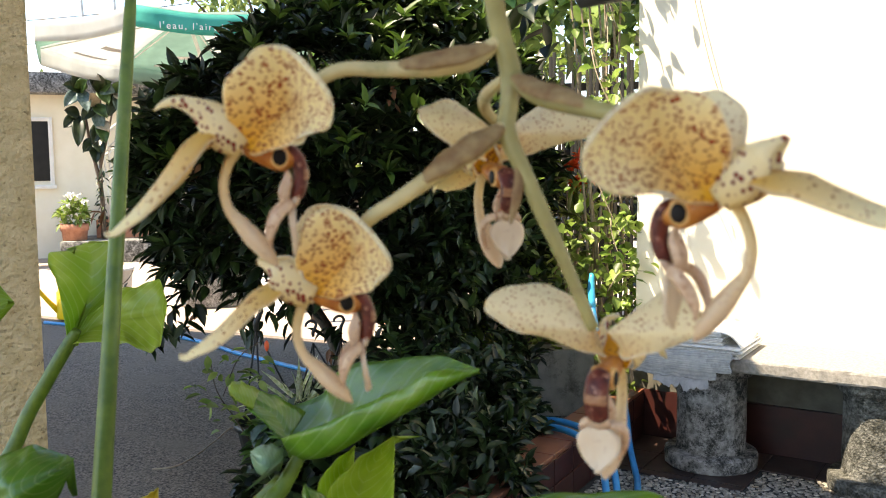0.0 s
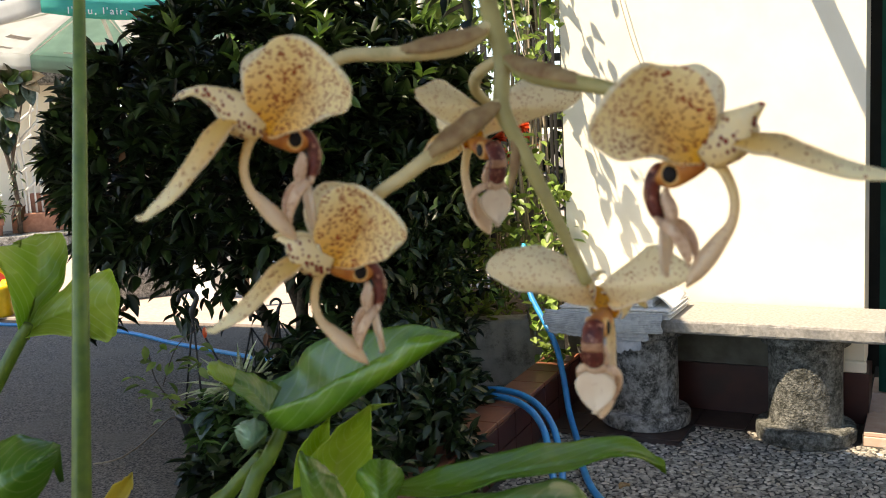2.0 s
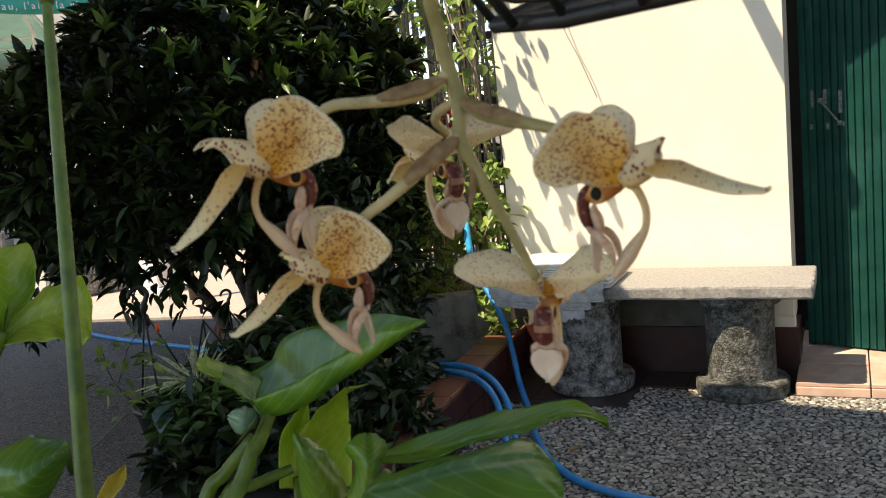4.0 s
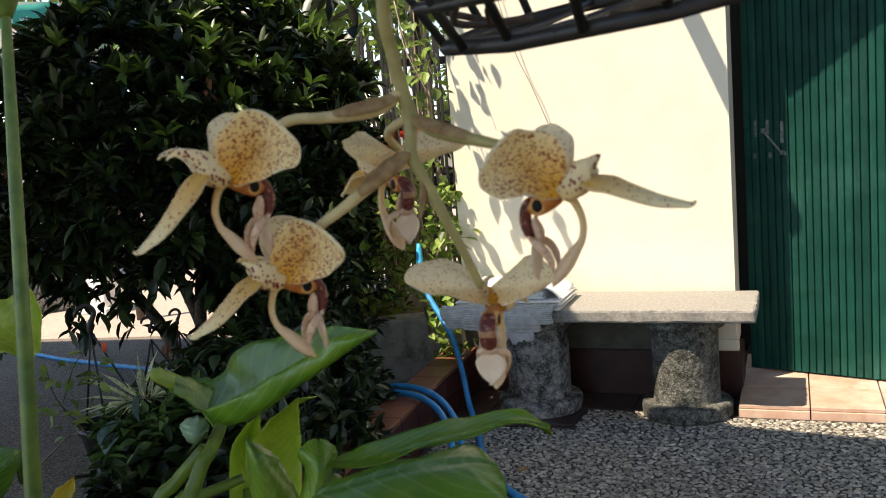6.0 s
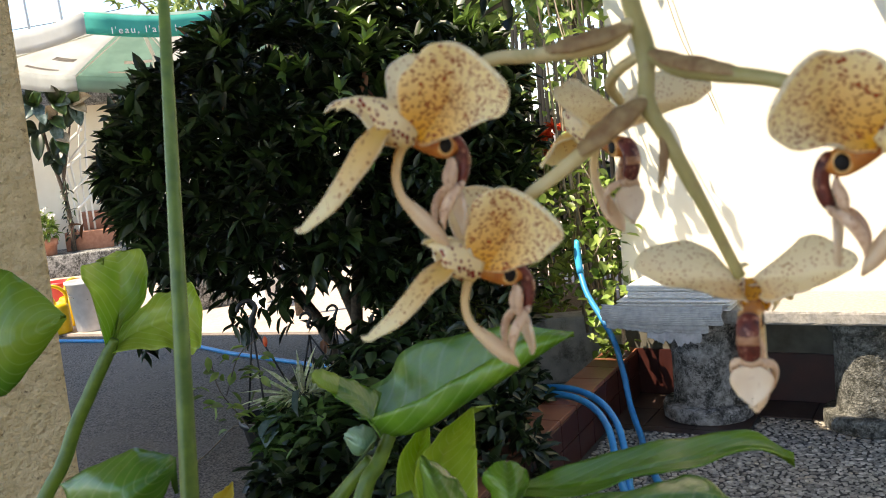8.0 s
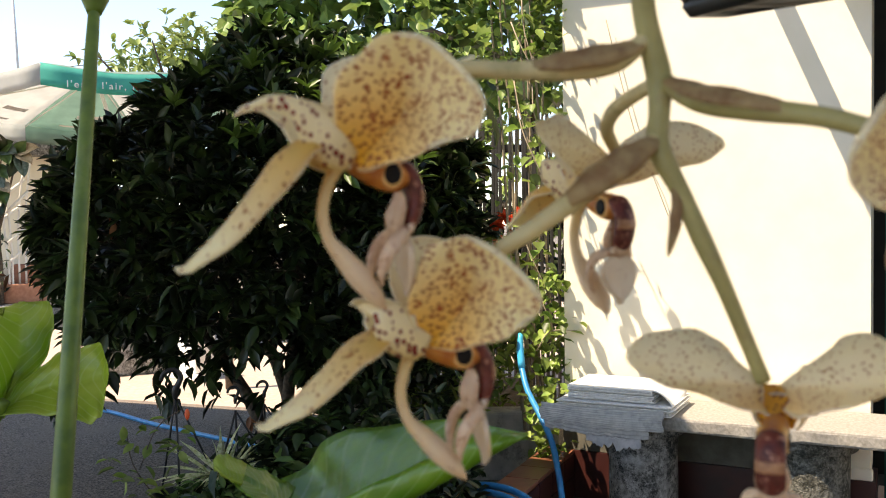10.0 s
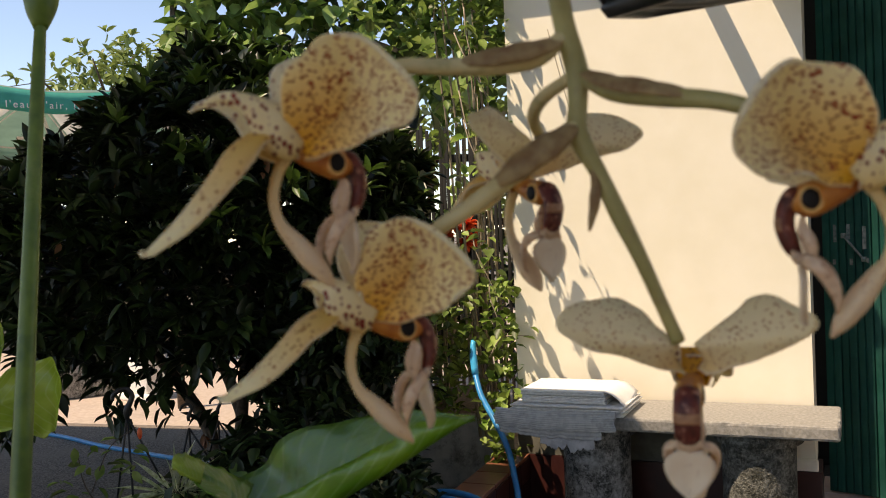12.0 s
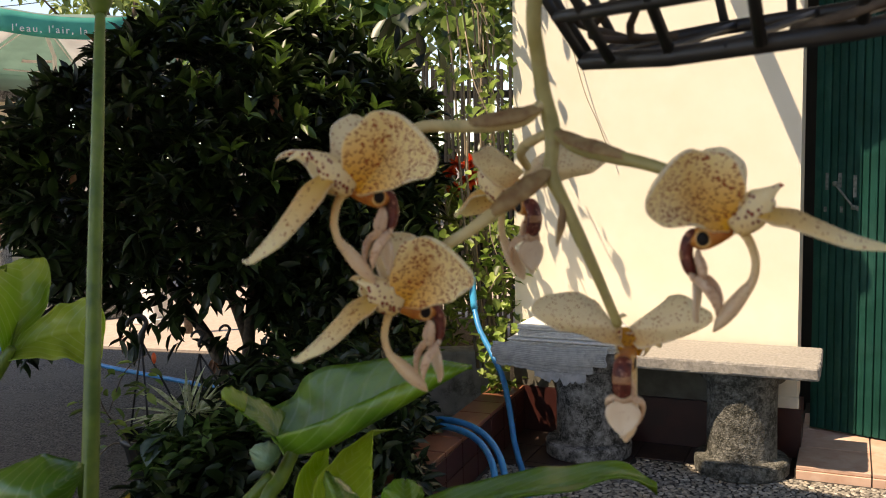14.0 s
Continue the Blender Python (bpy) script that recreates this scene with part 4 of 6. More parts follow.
PEDICELS = (([(0.2350, 0.4420, 1.2270, 0.0026), (0.2240, 0.4430, 1.2195, 0.0036), (0.2080, 0.4450, 1.2168, 0.0034), (0.1920, 0.4470, 1.2165, 0.0029), (0.1760, 0.4490, 1.2160, 0.0027), (0.1610, 0.4530, 1.2070, 0.0024)], M_OVARY),
            ([(0.2365, 0.4380, 1.1960, 0.0026), (0.2260, 0.4370, 1.1885, 0.0036), (0.2110, 0.4370, 1.1790, 0.0033), (0.1960, 0.4380, 1.1690, 0.0028), (0.1850, 0.4430, 1.1610, 0.0026), (0.1830, 0.4560, 1.1500, 0.0023)], M_OVARY),
            ([(0.2392, 0.4420, 1.2150, 0.0028), (0.2450, 0.4290, 1.2065, 0.0034), (0.2520, 0.4120, 1.2020, 0.0034), (0.2590, 0.3950, 1.1985, 0.0029), (0.2660, 0.3860, 1.1950, 0.0027), (0.2720, 0.3780, 1.1900, 0.0024)], M_RACHIS),
            ([(0.2370, 0.4430, 1.2130, 0.0022), (0.2340, 0.4600, 1.2080, 0.0026), (0.2380, 0.4760, 1.2030, 0.0024), (0.2480, 0.4900, 1.1970, 0.0022)], M_OVARY))
for pts_, mat_ in PEDICELS:
    bm = bmesh.new()
    tube(bm, pts_, 12, 8)
    part("pedicel", bm, mat_, stalk)
for pts_, w_ in (([(0.2330, 0.4415, 1.2245), (0.2220, 0.4425, 1.2205), (0.2080, 0.4445, 1.2180), (0.1940, 0.4465, 1.2172)], 0.0045), ([(0.2350, 0.4370, 1.1950), (0.2250, 0.4360, 1.1885), (0.2130, 0.4360, 1.1810), (0.2030, 0.4365, 1.1745)], 0.0046),
                 ([(0.2400, 0.4400, 1.2135), (0.2455, 0.4270, 1.2065), (0.2520, 0.4110, 1.2022), (0.2580, 0.3970, 1.1990)], 0.0048), ([(0.2395, 0.4350, 1.1830), (0.2400, 0.4330, 1.1760), (0.2385, 0.4320, 1.1680), (0.2365, 0.4320, 1.1600)], 0.0017)):
    bm = bmesh.new()
    bract(bm, pts_, w_)
    part("bract", bm, M_BRACT, stalk, "dry brown papery bract")

# ---- arum plant in front: stalks and broad leaves ----
def blade_sheet(bm, near, mid, far, thick=0.0008, nu=60, nv=20, ripple=0.0015):
    """A leaf from its near edge over its rib to its far edge, with raised side veins and a wavy rim."""
    lines = [smooth_line(q, 8) for q in (near, mid, far)]
    uvl = bm.loops.layers.uv.new("UVMap")

    def fn(u, v):
        a, b, c = (Vector(along(l, u)) for l in lines)
        p = a * (2 * (v - 0.5) * (v - 1)) + b * (4 * v * (1 - v)) + c * (2 * v * (v - 0.5))
        s = abs(2 * v - 1)
        w = ripple * s * s * math.sin(u * math.pi) * (math.sin(u * 19 + 5 * v) + 0.6 * math.sin(u * 37 + 2 * v))
        w += 0.00022 * (1 - abs(math.sin(u * 26 - s * 5.0)) ** 0.5) * (s * (1 - s) * 4) ** 0.5
        w -= 0.0022 * max(0.0, 1 - s / 0.10)
        return p + Vector((0, -0.7, 0.7)) * w
    g = [[bm.verts.new(fn(i / nu, j / nv)) for j in range(nv + 1)] for i in range(nu + 1)]
    fs = []
    for i in range(nu):
        for j in range(nv):
            corners = ((i, j), (i + 1, j), (i + 1, j + 1), (i, j + 1))
            f = bm.faces.new([g[a_][b_] for a_, b_ in corners])
            for lp, (a_, b_) in zip(f.loops, corners):
                lp[uvl].uv = (a_ / nu, abs(2 * b_ / nv - 1))
            fs.append(f)
    bmesh.ops.recalc_face_normals(bm, faces=fs)
    bmesh.ops.solidify(bm, geom=fs, thickness=thick)


arum = thing("arum_plant", "fresh green arum plant with broad wavy leaves", "plant", Matrix())


def blade(mat, near, mid, far, label="", **k):
    bm = bmesh.new()
    blade_sheet(bm, near, mid, far, **k)
    part("leaf", bm, mat, arum, label)


def stalk_rod(pts, mat=M_STALK, name="stalk"):
    bm = bmesh.new()
    tube(bm, pts, 12, 6)
    part(name, bm, mat, arum)


# large cupped leaf: near rim, keel, far rim; its basal lobe and a rolled-under corner
blade(M_CALLA, [(0.152, 0.775, 0.982), (0.173, 0.735, 1.000), (0.201, 0.700, 1.021), (0.227, 0.670, 1.042), (0.248, 0.645, 1.058), (0.270, 0.637, 1.058)],
      [(0.159, 0.790, 0.962), (0.187, 0.755, 0.976), (0.218, 0.720, 1.006), (0.245, 0.680, 1.033), (0.262, 0.650, 1.051), (0.269, 0.637, 1.058)],
      [(0.145, 0.860, 0.980), (0.185, 0.910, 0.977), (0.204, 0.910, 1.000), (0.241, 0.870, 1.016), (0.269, 0.780, 1.037), (0.270, 0.637, 1.059)], nu=70, nv=28)
blade(M_CALLA, [(0.154, 0.795, 0.974), (0.141, 0.800, 0.986), (0.128, 0.810, 0.996), (0.117, 0.818, 1.006)], [(0.157, 0.800, 0.974), (0.149, 0.820, 0.986), (0.134, 0.822, 0.997), (0.117, 0.818, 1.009)],
      [(0.172, 0.850, 0.980), (0.159, 0.856, 0.987), (0.138, 0.836, 1.003), (0.116, 0.818, 1.013)], "", nu=24, nv=12)
blade(M_CALLA_PALE, [(0.131, 0.815, 0.994), (0.124, 0.816, 0.998), (0.117, 0.816, 1.003), (0.113, 0.816, 1.008)], [(0.132, 0.806, 1.000), (0.124, 0.806, 1.004), (0.117, 0.808, 1.009), (0.113, 0.814, 1.011)],
      [(0.136, 0.826, 1.006), (0.127, 0.824, 1.012), (0.118, 0.820, 1.016), (0.113, 0.817, 1.013)], "rolled tip of the basal lobe", nu=16, nv=10)
blade(M_BLUELEAF, [(0.153, 0.770, 0.973), (0.142, 0.765, 0.958), (0.133, 0.765, 0.962), (0.129, 0.770, 0.973)], [(0.153, 0.765, 0.970), (0.145, 0.752, 0.970), (0.137, 0.752, 0.974), (0.130, 0.770, 0.974)],
      [(0.154, 0.775, 0.973), (0.149, 0.770, 0.978), (0.139, 0.770, 0.980), (0.129, 0.770, 0.975)], "pale rolled leaf lobe", nu=20, nv=10)
# upright pale leaves behind its stalk
blade(M_CALLA_PALE, [(0.174, 0.860, 0.866), (0.180, 0.860, 0.912), (0.194, 0.860, 0.933), (0.212, 0.860, 0.945)], [(0.193, 0.870, 0.858), (0.199, 0.880, 0.902), (0.206, 0.870, 0.928), (0.212, 0.860, 0.946)],
      [(0.212, 0.860, 0.858), (0.211, 0.860, 0.901), (0.211, 0.860, 0.927), (0.212, 0.860, 0.945)])
blade(M_CALLA_PALE, [(0.189, 0.800, 0.875), (0.186, 0.800, 0.925), (0.206, 0.800, 0.950), (0.237, 0.800, 0.970)], [(0.212, 0.830, 0.868), (0.212, 0.835, 0.911), (0.225, 0.825, 0.942), (0.238, 0.800, 0.970)],
      [(0.232, 0.800, 0.877), (0.236, 0.800, 0.917), (0.237, 0.800, 0.946), (0.238, 0.800, 0.970)], ripple=0.003)
blade(M_CALLA_DARK, [(0.165, 0.640, 0.940), (0.165, 0.640, 0.977), (0.164, 0.640, 0.988), (0.165, 0.640, 0.993)], [(0.180, 0.625, 0.940), (0.171, 0.622, 0.977), (0.168, 0.628, 0.989), (0.165, 0.640, 0.993)],
      [(0.200, 0.640, 0.938), (0.191, 0.640, 0.964), (0.180, 0.640, 0.982), (0.165, 0.640, 0.993)], nu=30, nv=12)
# round lobed leaf, the long arching leaf and the broad dark leaf below it
blade(M_CALLA, [(0.188, 0.600, 0.950), (0.197, 0.600, 0.974), (0.193, 0.600, 0.989), (0.201, 0.600, 0.997)], [(0.197, 0.582, 0.950), (0.204, 0.580, 0.978), (0.206, 0.588, 0.990), (0.209, 0.600, 0.997)],
      [(0.211, 0.600, 0.950), (0.216, 0.600, 0.970), (0.222, 0.600, 0.984), (0.216, 0.600, 0.994)], nu=30, nv=12, ripple=0.002)
blade(M_CALLA, [(0.215, 0.600, 0.974), (0.240, 0.575, 0.979), (0.270, 0.555, 0.992), (0.304, 0.550, 0.994), (0.341, 0.553, 0.997), (0.372, 0.561, 0.982)],
      [(0.217, 0.610, 0.974), (0.248, 0.600, 0.974), (0.283, 0.590, 0.981), (0.319, 0.585, 0.984), (0.351, 0.572, 0.990), (0.372, 0.561, 0.984)],
      [(0.221, 0.620, 0.973), (0.257, 0.630, 0.976), (0.296, 0.625, 0.982), (0.333, 0.615, 0.986), (0.360, 0.590, 0.993), (0.371, 0.561, 0.986)])
blade(M_CALLA_DARK, [(0.165, 0.480, 0.985), (0.192, 0.470, 0.980), (0.222, 0.462, 0.975), (0.254, 0.462, 0.972), (0.286, 0.472, 0.973), (0.302, 0.490, 0.977), (0.307, 0.512, 0.983)],
      [(0.188, 0.530, 0.986), (0.217, 0.520, 0.992), (0.245, 0.515, 0.996), (0.272, 0.510, 0.995), (0.293, 0.512, 0.991), (0.307, 0.513, 0.984)],
      [(0.210, 0.580, 0.972), (0.233, 0.578, 0.974), (0.255, 0.575, 0.977), (0.276, 0.570, 0.974), (0.291, 0.562, 0.983), (0.300, 0.550, 0.990), (0.306, 0.534, 0.988), (0.307, 0.514, 0.985)], ripple=0.002)
blade(M_YELLOWING, [(0.002, 0.990, 0.846), (0.014, 0.990, 0.864), (0.026, 0.990, 0.871), (0.034, 0.990, 0.875)], [(0.008, 1.000, 0.840), (0.021, 1.000, 0.854), (0.028, 1.000, 0.863), (0.035, 0.990, 0.876)], [(0.018, 0.990, 0.842), (0.029, 0.990, 0.853), (0.034, 0.990, 0.862), (0.035, 0.990, 0.875)], "small yellowing leaf", nu=20, nv=10)
# stalks
stalk_rod([(0.166, 0.770, 0.972, 0.0050), (0.152, 0.765, 0.949, 0.0060), (0.136, 0.760, 0.925, 0.0066), (0.087, 0.745, 0.800, 0.009), (0.10, 0.80, 0.34, 0.010)])
stalk_rod([(0.150, 0.790, 0.945, 0.0050), (0.123, 0.800, 0.915, 0.0060), (0.102, 0.805, 0.888, 0.0066), (0.060, 0.79, 0.760, 0.008), (0.09, 0.84, 0.34, 0.009)])
stalk_rod([(0.180, 0.790, 0.910, 0.0045), (0.143, 0.790, 0.902, 0.005), (0.121, 0.800, 0.893, 0.0055), (0.085, 0.80, 0.80, 0.007), (0.12, 0.82, 0.34, 0.009)])
stalk_rod([(0.218, 0.610, 0.974, 0.004), (0.200, 0.622, 0.940, 0.005), (0.178, 0.660, 0.848, 0.007), (0.16, 0.76, 0.34, 0.009)])
stalk_rod([(0.215, 0.578, 0.975, 0.004), (0.195, 0.592, 0.935, 0.005), (0.180, 0.640, 0.848, 0.007), (0.18, 0.74, 0.34, 0.009)])
for x0_, y0_, z0_ in ((0.008, 1.000, 0.839), (0.193, 0.868, 0.87), (0.212, 0.828, 0.88), (0.182, 0.632, 0.945), (0.200, 0.592, 0.955)):
    stalk_rod([(x0_, y0_, z0_, 0.004), (x0_ - 0.01, y0_ * 0.7 + 0.24, z0_ - 0.2, 0.006), (x0_ * 0.5 + 0.08, 0.80, 0.34, 0.008)])
# fan-shaped leaf on its long stalk
blade(M_CALLA_PALE, [(-0.118, 1.345, 0.950), (-0.124, 1.350, 0.993), (-0.128, 1.343, 1.033), (-0.134, 1.326, 1.061), (-0.130, 1.346, 1.070), (-0.113, 1.383, 1.068)],
      [(-0.117, 1.356, 0.951), (-0.106, 1.396, 0.988), (-0.098, 1.402, 1.024), (-0.098, 1.405, 1.056), (-0.099, 1.411, 1.073), (-0.102, 1.413, 1.078)],
      [(-0.117, 1.366, 0.953), (-0.089, 1.383, 0.983), (-0.067, 1.401, 1.014), (-0.062, 1.423, 1.048), (-0.068, 1.436, 1.074), (-0.090, 1.420, 1.077)], ripple=0.004)
blade(M_CALLA_PALE, [(-0.115, 1.345, 0.951), (-0.076, 1.327, 0.956), (-0.038, 1.309, 0.953), (-0.011, 1.293, 0.948), (0.003, 1.290, 0.954), (0.007, 1.291, 0.981)],
      [(-0.116, 1.356, 0.952), (-0.086, 1.370, 0.970), (-0.051, 1.359, 0.981), (-0.022, 1.349, 0.986), (0.002, 1.338, 0.992), (0.010, 1.318, 0.999)],
      [(-0.117, 1.366, 0.953), (-0.095, 1.374, 0.985), (-0.064, 1.369, 1.009), (-0.033, 1.364, 1.023), (-0.003, 1.348, 1.031), (0.006, 1.325, 1.017)], ripple=0.004)
stalk_rod([(-0.107, 1.348, 0.969, 0.006), (-0.119, 1.350, 0.950, 0.0085), (-0.147, 1.348, 0.903, 0.009), (-0.185, 1.340, 0.829, 0.0095), (-0.246, 1.300, 0.645, 0.01), (-0.20, 1.12, 0.0, 0.011)])
# dark leaves beside the post
blade(M_CALLA_DARK, [(-0.077, 0.800, 0.900), (-0.034, 0.780, 0.912), (-0.014, 0.780, 0.936), (0.002, 0.780, 0.960), (0.006, 0.780, 0.971)], [(-0.076, 0.800, 0.946), (-0.038, 0.755, 0.960), (-0.019, 0.750, 0.968), (-0.002, 0.762, 0.973), (0.006, 0.780, 0.973)],
      [(-0.085, 0.820, 0.956), (-0.051, 0.800, 0.974), (-0.022, 0.790, 0.983), (-0.001, 0.780, 0.979), (0.007, 0.780, 0.975)], "deep green leaf beside the post")
blade(M_CALLA_DARK, [(-0.224, 1.128, 1.003), (-0.199, 1.118, 0.965), (-0.168, 1.114, 0.985), (-0.117, 1.110, 1.040)], [(-0.219, 1.112, 1.05), (-0.191, 1.104, 1.032), (-0.160, 1.098, 1.032), (-0.117, 1.110, 1.041)],
      [(-0.213, 1.137, 1.097), (-0.183, 1.131, 1.100), (-0.151, 1.122, 1.079), (-0.117, 1.110, 1.042)], "bluish green leaf beside the post")
stalk_rod([(-0.060, 0.790, 0.925, 0.005), (-0.075, 0.795, 0.860, 0.006), (-0.06, 0.82, 0.640, 0.007), (0.02, 0.84, 0.34, 0.008)])
stalk_rod([(-0.210, 1.128, 1.025, 0.005), (-0.253, 1.123, 0.911, 0.006), (-0.27, 1.11, 0.677, 0.007), (-0.20, 1.09, 0.0, 0.009)])
# tall flower stem with its closed bud
TALL = [(0.0174 + 0.0618 * (z - 1.15), 0.945 + 0.224 * (z - 1.15), z) for z in (1.36, 1.30, 1.15, 0.98, 0.80, 0.34)]
stalk_rod([(*p, 0.0044 + 0.0011 * i) for i, p in enumerate(TALL)], name="flower_stem")
bm = bmesh.new()
tube(bm, [(0.0295, 0.990, 1.345, 0.0056), (0.0300, 0.993, 1.362, 0.0125), (0.031, 0.996, 1.38, 0.0145), (0.033, 1.0, 1.42, 0.012), (0.035, 1.005, 1.46, 0.003)], 12, 5)
part("bud", bm, M_STALK, arum, "closed green bud")
# stalks reach the soil of a tub
tub = thing("plant_tub", "dark plastic tub filled with soil", "plant pot", pose(0.16, 0.80, 0))
bm = bmesh.new()
lathe(bm, [(0.17, 0), (0.18, 0.01), (0.23, 0.36), (0.245, 0.365), (0.245, 0.39), (0.225, 0.39), (0.22, 0.34), (0.0, 0.34)][:7], 28)
part("tub_wall", bm, M_BLACK, tub)
bm = bmesh.new()
lathe(bm, [(0.05, 0.3), (0.215, 0.335), (0.2, 0.345), (0.01, 0.35)], 24)
part("soil", bm, M_BARK, tub)

# ---- black slatted orchid basket that the stalk hangs from ----
basket = thing("hanging_basket", "black slatted plastic orchid basket hung over the flowers", "basket", pose(0.384, 0.462, 1.269, 0, -12, 24))
R = 0.105
def hoop(r, z, n, thick):
    """A closed ring of straight rods."""
    bm = bmesh.new()
    rings = []
    for k in range(n):
        a = k * math.tau / n
        c = Vector((math.cos(a), math.sin(a), 0))
        rings.append([bm.verts.new(c * (r + thick * math.cos(j * math.tau / 6)) + Vector((0, 0, z + thick * math.sin(j * math.tau / 6)))) for j in range(6)])
    for k in range(n):
        for j in range(6):
            bm.faces.new((rings[k][j], rings[k][(j + 1) % 6], rings[(k + 1) % n][(j + 1) % 6], rings[(k + 1) % n][j]))
    return bm


part("bottom_rim", hoop(R, 0, 8, 0.0050), M_BLACK, basket)
for i in (-1.5, -0.5, 0.5, 1.5):
    y = i * 0.045
    w = math.sqrt(max(R * R - y * y, 0)) * 0.97
    bm = bmesh.new()
    tube(bm, [(-w, y, 0.001, 0.0027), (0, y + 0.002, -0.003, 0.0027), (w, y, 0.001, 0.0027)], 6, 3)
    part("slat", bm, M_BLACK, basket)
for k in range(3):
    part("ring", hoop(R + 0.012 * (k + 1), 0.026 * (k + 1), 16, 0.0036), M_BLACK, basket)
for k in range(16):
    a = k * math.tau / 16
    bm = bmesh.new()
    tube(bm, [(R * math.cos(a), R * math.sin(a), 0, 0.003), ((R + 0.04) * math.cos(a), (R + 0.04) * math.sin(a), 0.085, 0.003)], 6, 0)
    part("rib", bm, M_BLACK, basket)
for k in range(3):
    a = k * math.tau / 3 + 0.4
    bm = bmesh.new()
    tube(bm, [((R + 0.035) * math.cos(a), (R + 0.035) * math.sin(a), 0.08, 0.0012), (0, 0, 0.45, 0.0012)], 5, 0)
    part("hanger_wire", bm, M_BLACK, basket)
bm = bmesh.new()
tube(bm, [(0, 0, 0.44, 0.002), (0.0, 0, 0.9, 0.002), (0, 0, ROOF_Z - 1.26, 0.002)], 6, 0)
part("hanger_wire", bm, M_BLACK, basket)
for k in range(6):
    bm = bmesh.new()
    a, r0 = random.uniform(0, math.tau), random.uniform(0.02, 0.10)
    tube(bm, [(r0 * math.cos(a), r0 * math.sin(a), 0.004, 0.0022), ((r0 + 0.02) * math.cos(a + 0.3), (r0 + 0.02) * math.sin(a + 0.3), 0.02 * random.random(), 0.0026),
              ((r0 + 0.01) * math.cos(a + 0.8), (r0 + 0.01) * math.sin(a + 0.8), 0.03, 0.002)], 5, 3)
    part("root", bm, M_BARK, basket, "tangled brown root")

# ---- foliage ----
def leaf_mesh(name, spots, length, width, mat, parent, rng, droop=0.25, fold=0.25, six=True):
    """Many pointed, folded leaves in one mesh: spots are (place, outward direction) rows."""
    n = len(spots)
    p = np.array([s[0] for s in spots], float)
    d = np.array([s[1] for s in spots], float)
    d += rng.normal(0, 0.25, d.shape)
    d[:, 2] -= droop * rng.random(n)
    d /= np.linalg.norm(d, axis=1)[:, None]
    up = np.tile((0.0, 0.0, 1.0), (n, 1)) + rng.normal(0, 0.35, (n, 3))
    side = np.cross(d, up)
    side /= np.linalg.norm(side, axis=1)[:, None] + 1e-9
    nrm = np.cross(side, d)
    s = rng.uniform(0.7, 1.2, n)[:, None]
    L, W = length * s, width * s
    base, mid, tip = p, p + d * L * 0.45 - nrm * L * 0.02, p + d * L - nrm * L * 0.12
    q1, q2 = p + d * L * 0.22, p + d * L * 0.72 - nrm * L * 0.05
    rows = [base, q1 + side * W * 0.38 + nrm * W * fold, q1, q1 - side * W * 0.38 + nrm * W * fold,
            mid + side * W * 0.5 + nrm * W * fold, mid, mid - side * W * 0.5 + nrm * W * fold,
            q2 + side * W * 0.34 + nrm * W * fold, q2, q2 - side * W * 0.34 + nrm * W * fold, tip]
    verts = np.stack(rows, 1).reshape(-1, 3)
    faces = []
    one = [(0, 2, 1), (0, 3, 2), (1, 2, 5, 4), (2, 3, 6, 5), (4, 5, 8, 7), (5, 6, 9, 8), (7, 8, 10), (8, 9, 10)]
    for i in range(n):
        o = i * 11
        faces += [tuple(o + k for k in f) for f in one]
    return raw_mesh(name, verts.tolist(), faces, mat, parent, True)


def shell_spots(rng, centre, radii, n, per=7, inner=0.72, keep=None, spread=0.9):
    """Leaf rosettes near the surface of a lumpy ellipsoid."""
    spots = []
    c, r = np.array(centre), np.array(radii)
    while len(spots) < n:
        v = rng.normal(0, 1, 3)
        v /= np.linalg.norm(v)
        k = 1 + 0.14 * noise.noise(Vector(v * 2.3 + c)) + 0.09 * noise.noise(Vector(v * 5.5 + c))
        q = c + v * r * k * rng.uniform(inner, 1.0) ** 0.5
        if keep is not None and not keep(q):
            continue
        out = v * 0.7 + np.array((0, 0, 0.5))
        for _ in range(per):
            w = out / np.linalg.norm(out) * 0.5 + rng.normal(0, spread * 0.5, 3)
            spots.append((q + rng.normal(0, 0.012, 3), w))
    return spots[:n]


rng = np.random.default_rng(4)
# big dense shrub with several trunks
shrub = thing("shrub", "large dense dark green shrub with pointed leaves", "shrub", Matrix())
C0, R0 = (0.46, 4.75, 1.12), (1.13, 0.95, 0.92)
bm = bmesh.new()
for x, y, dx in ((0.55, 4.6, 0.1), (0.62, 4.68, -0.25), (0.48, 4.75, -0.5), (0.70, 4.62, 0.45)):
    tube(bm, [(x, y, 0, 0.035), (x + dx * 0.2, y, 0.35, 0.03), (x + dx, y + 0.1, 0.95, 0.02), (x + dx * 1.5, y + 0.1, 1.5, 0.008)], 8, 4)
part("trunk", bm, M_BARK, shrub)
for _ in range(14):
    bm = bmesh.new()
    a, z = rng.uniform(0, math.tau), rng.uniform(0.5, 1.2)
    x, y = 0.5 + 0.1 * math.cos(a), 4.7 + 0.1 * math.sin(a)
    tube(bm, [(x, y, z, 0.014), (x + 0.45 * math.cos(a), y + 0.4 * math.sin(a), z + 0.1, 0.009), (x + 0.85 * math.cos(a), y + 0.7 * math.sin(a), z + 0.3 * rng.random(), 0.003)], 6, 3)
    part("limb", bm, M_BARK, shrub)


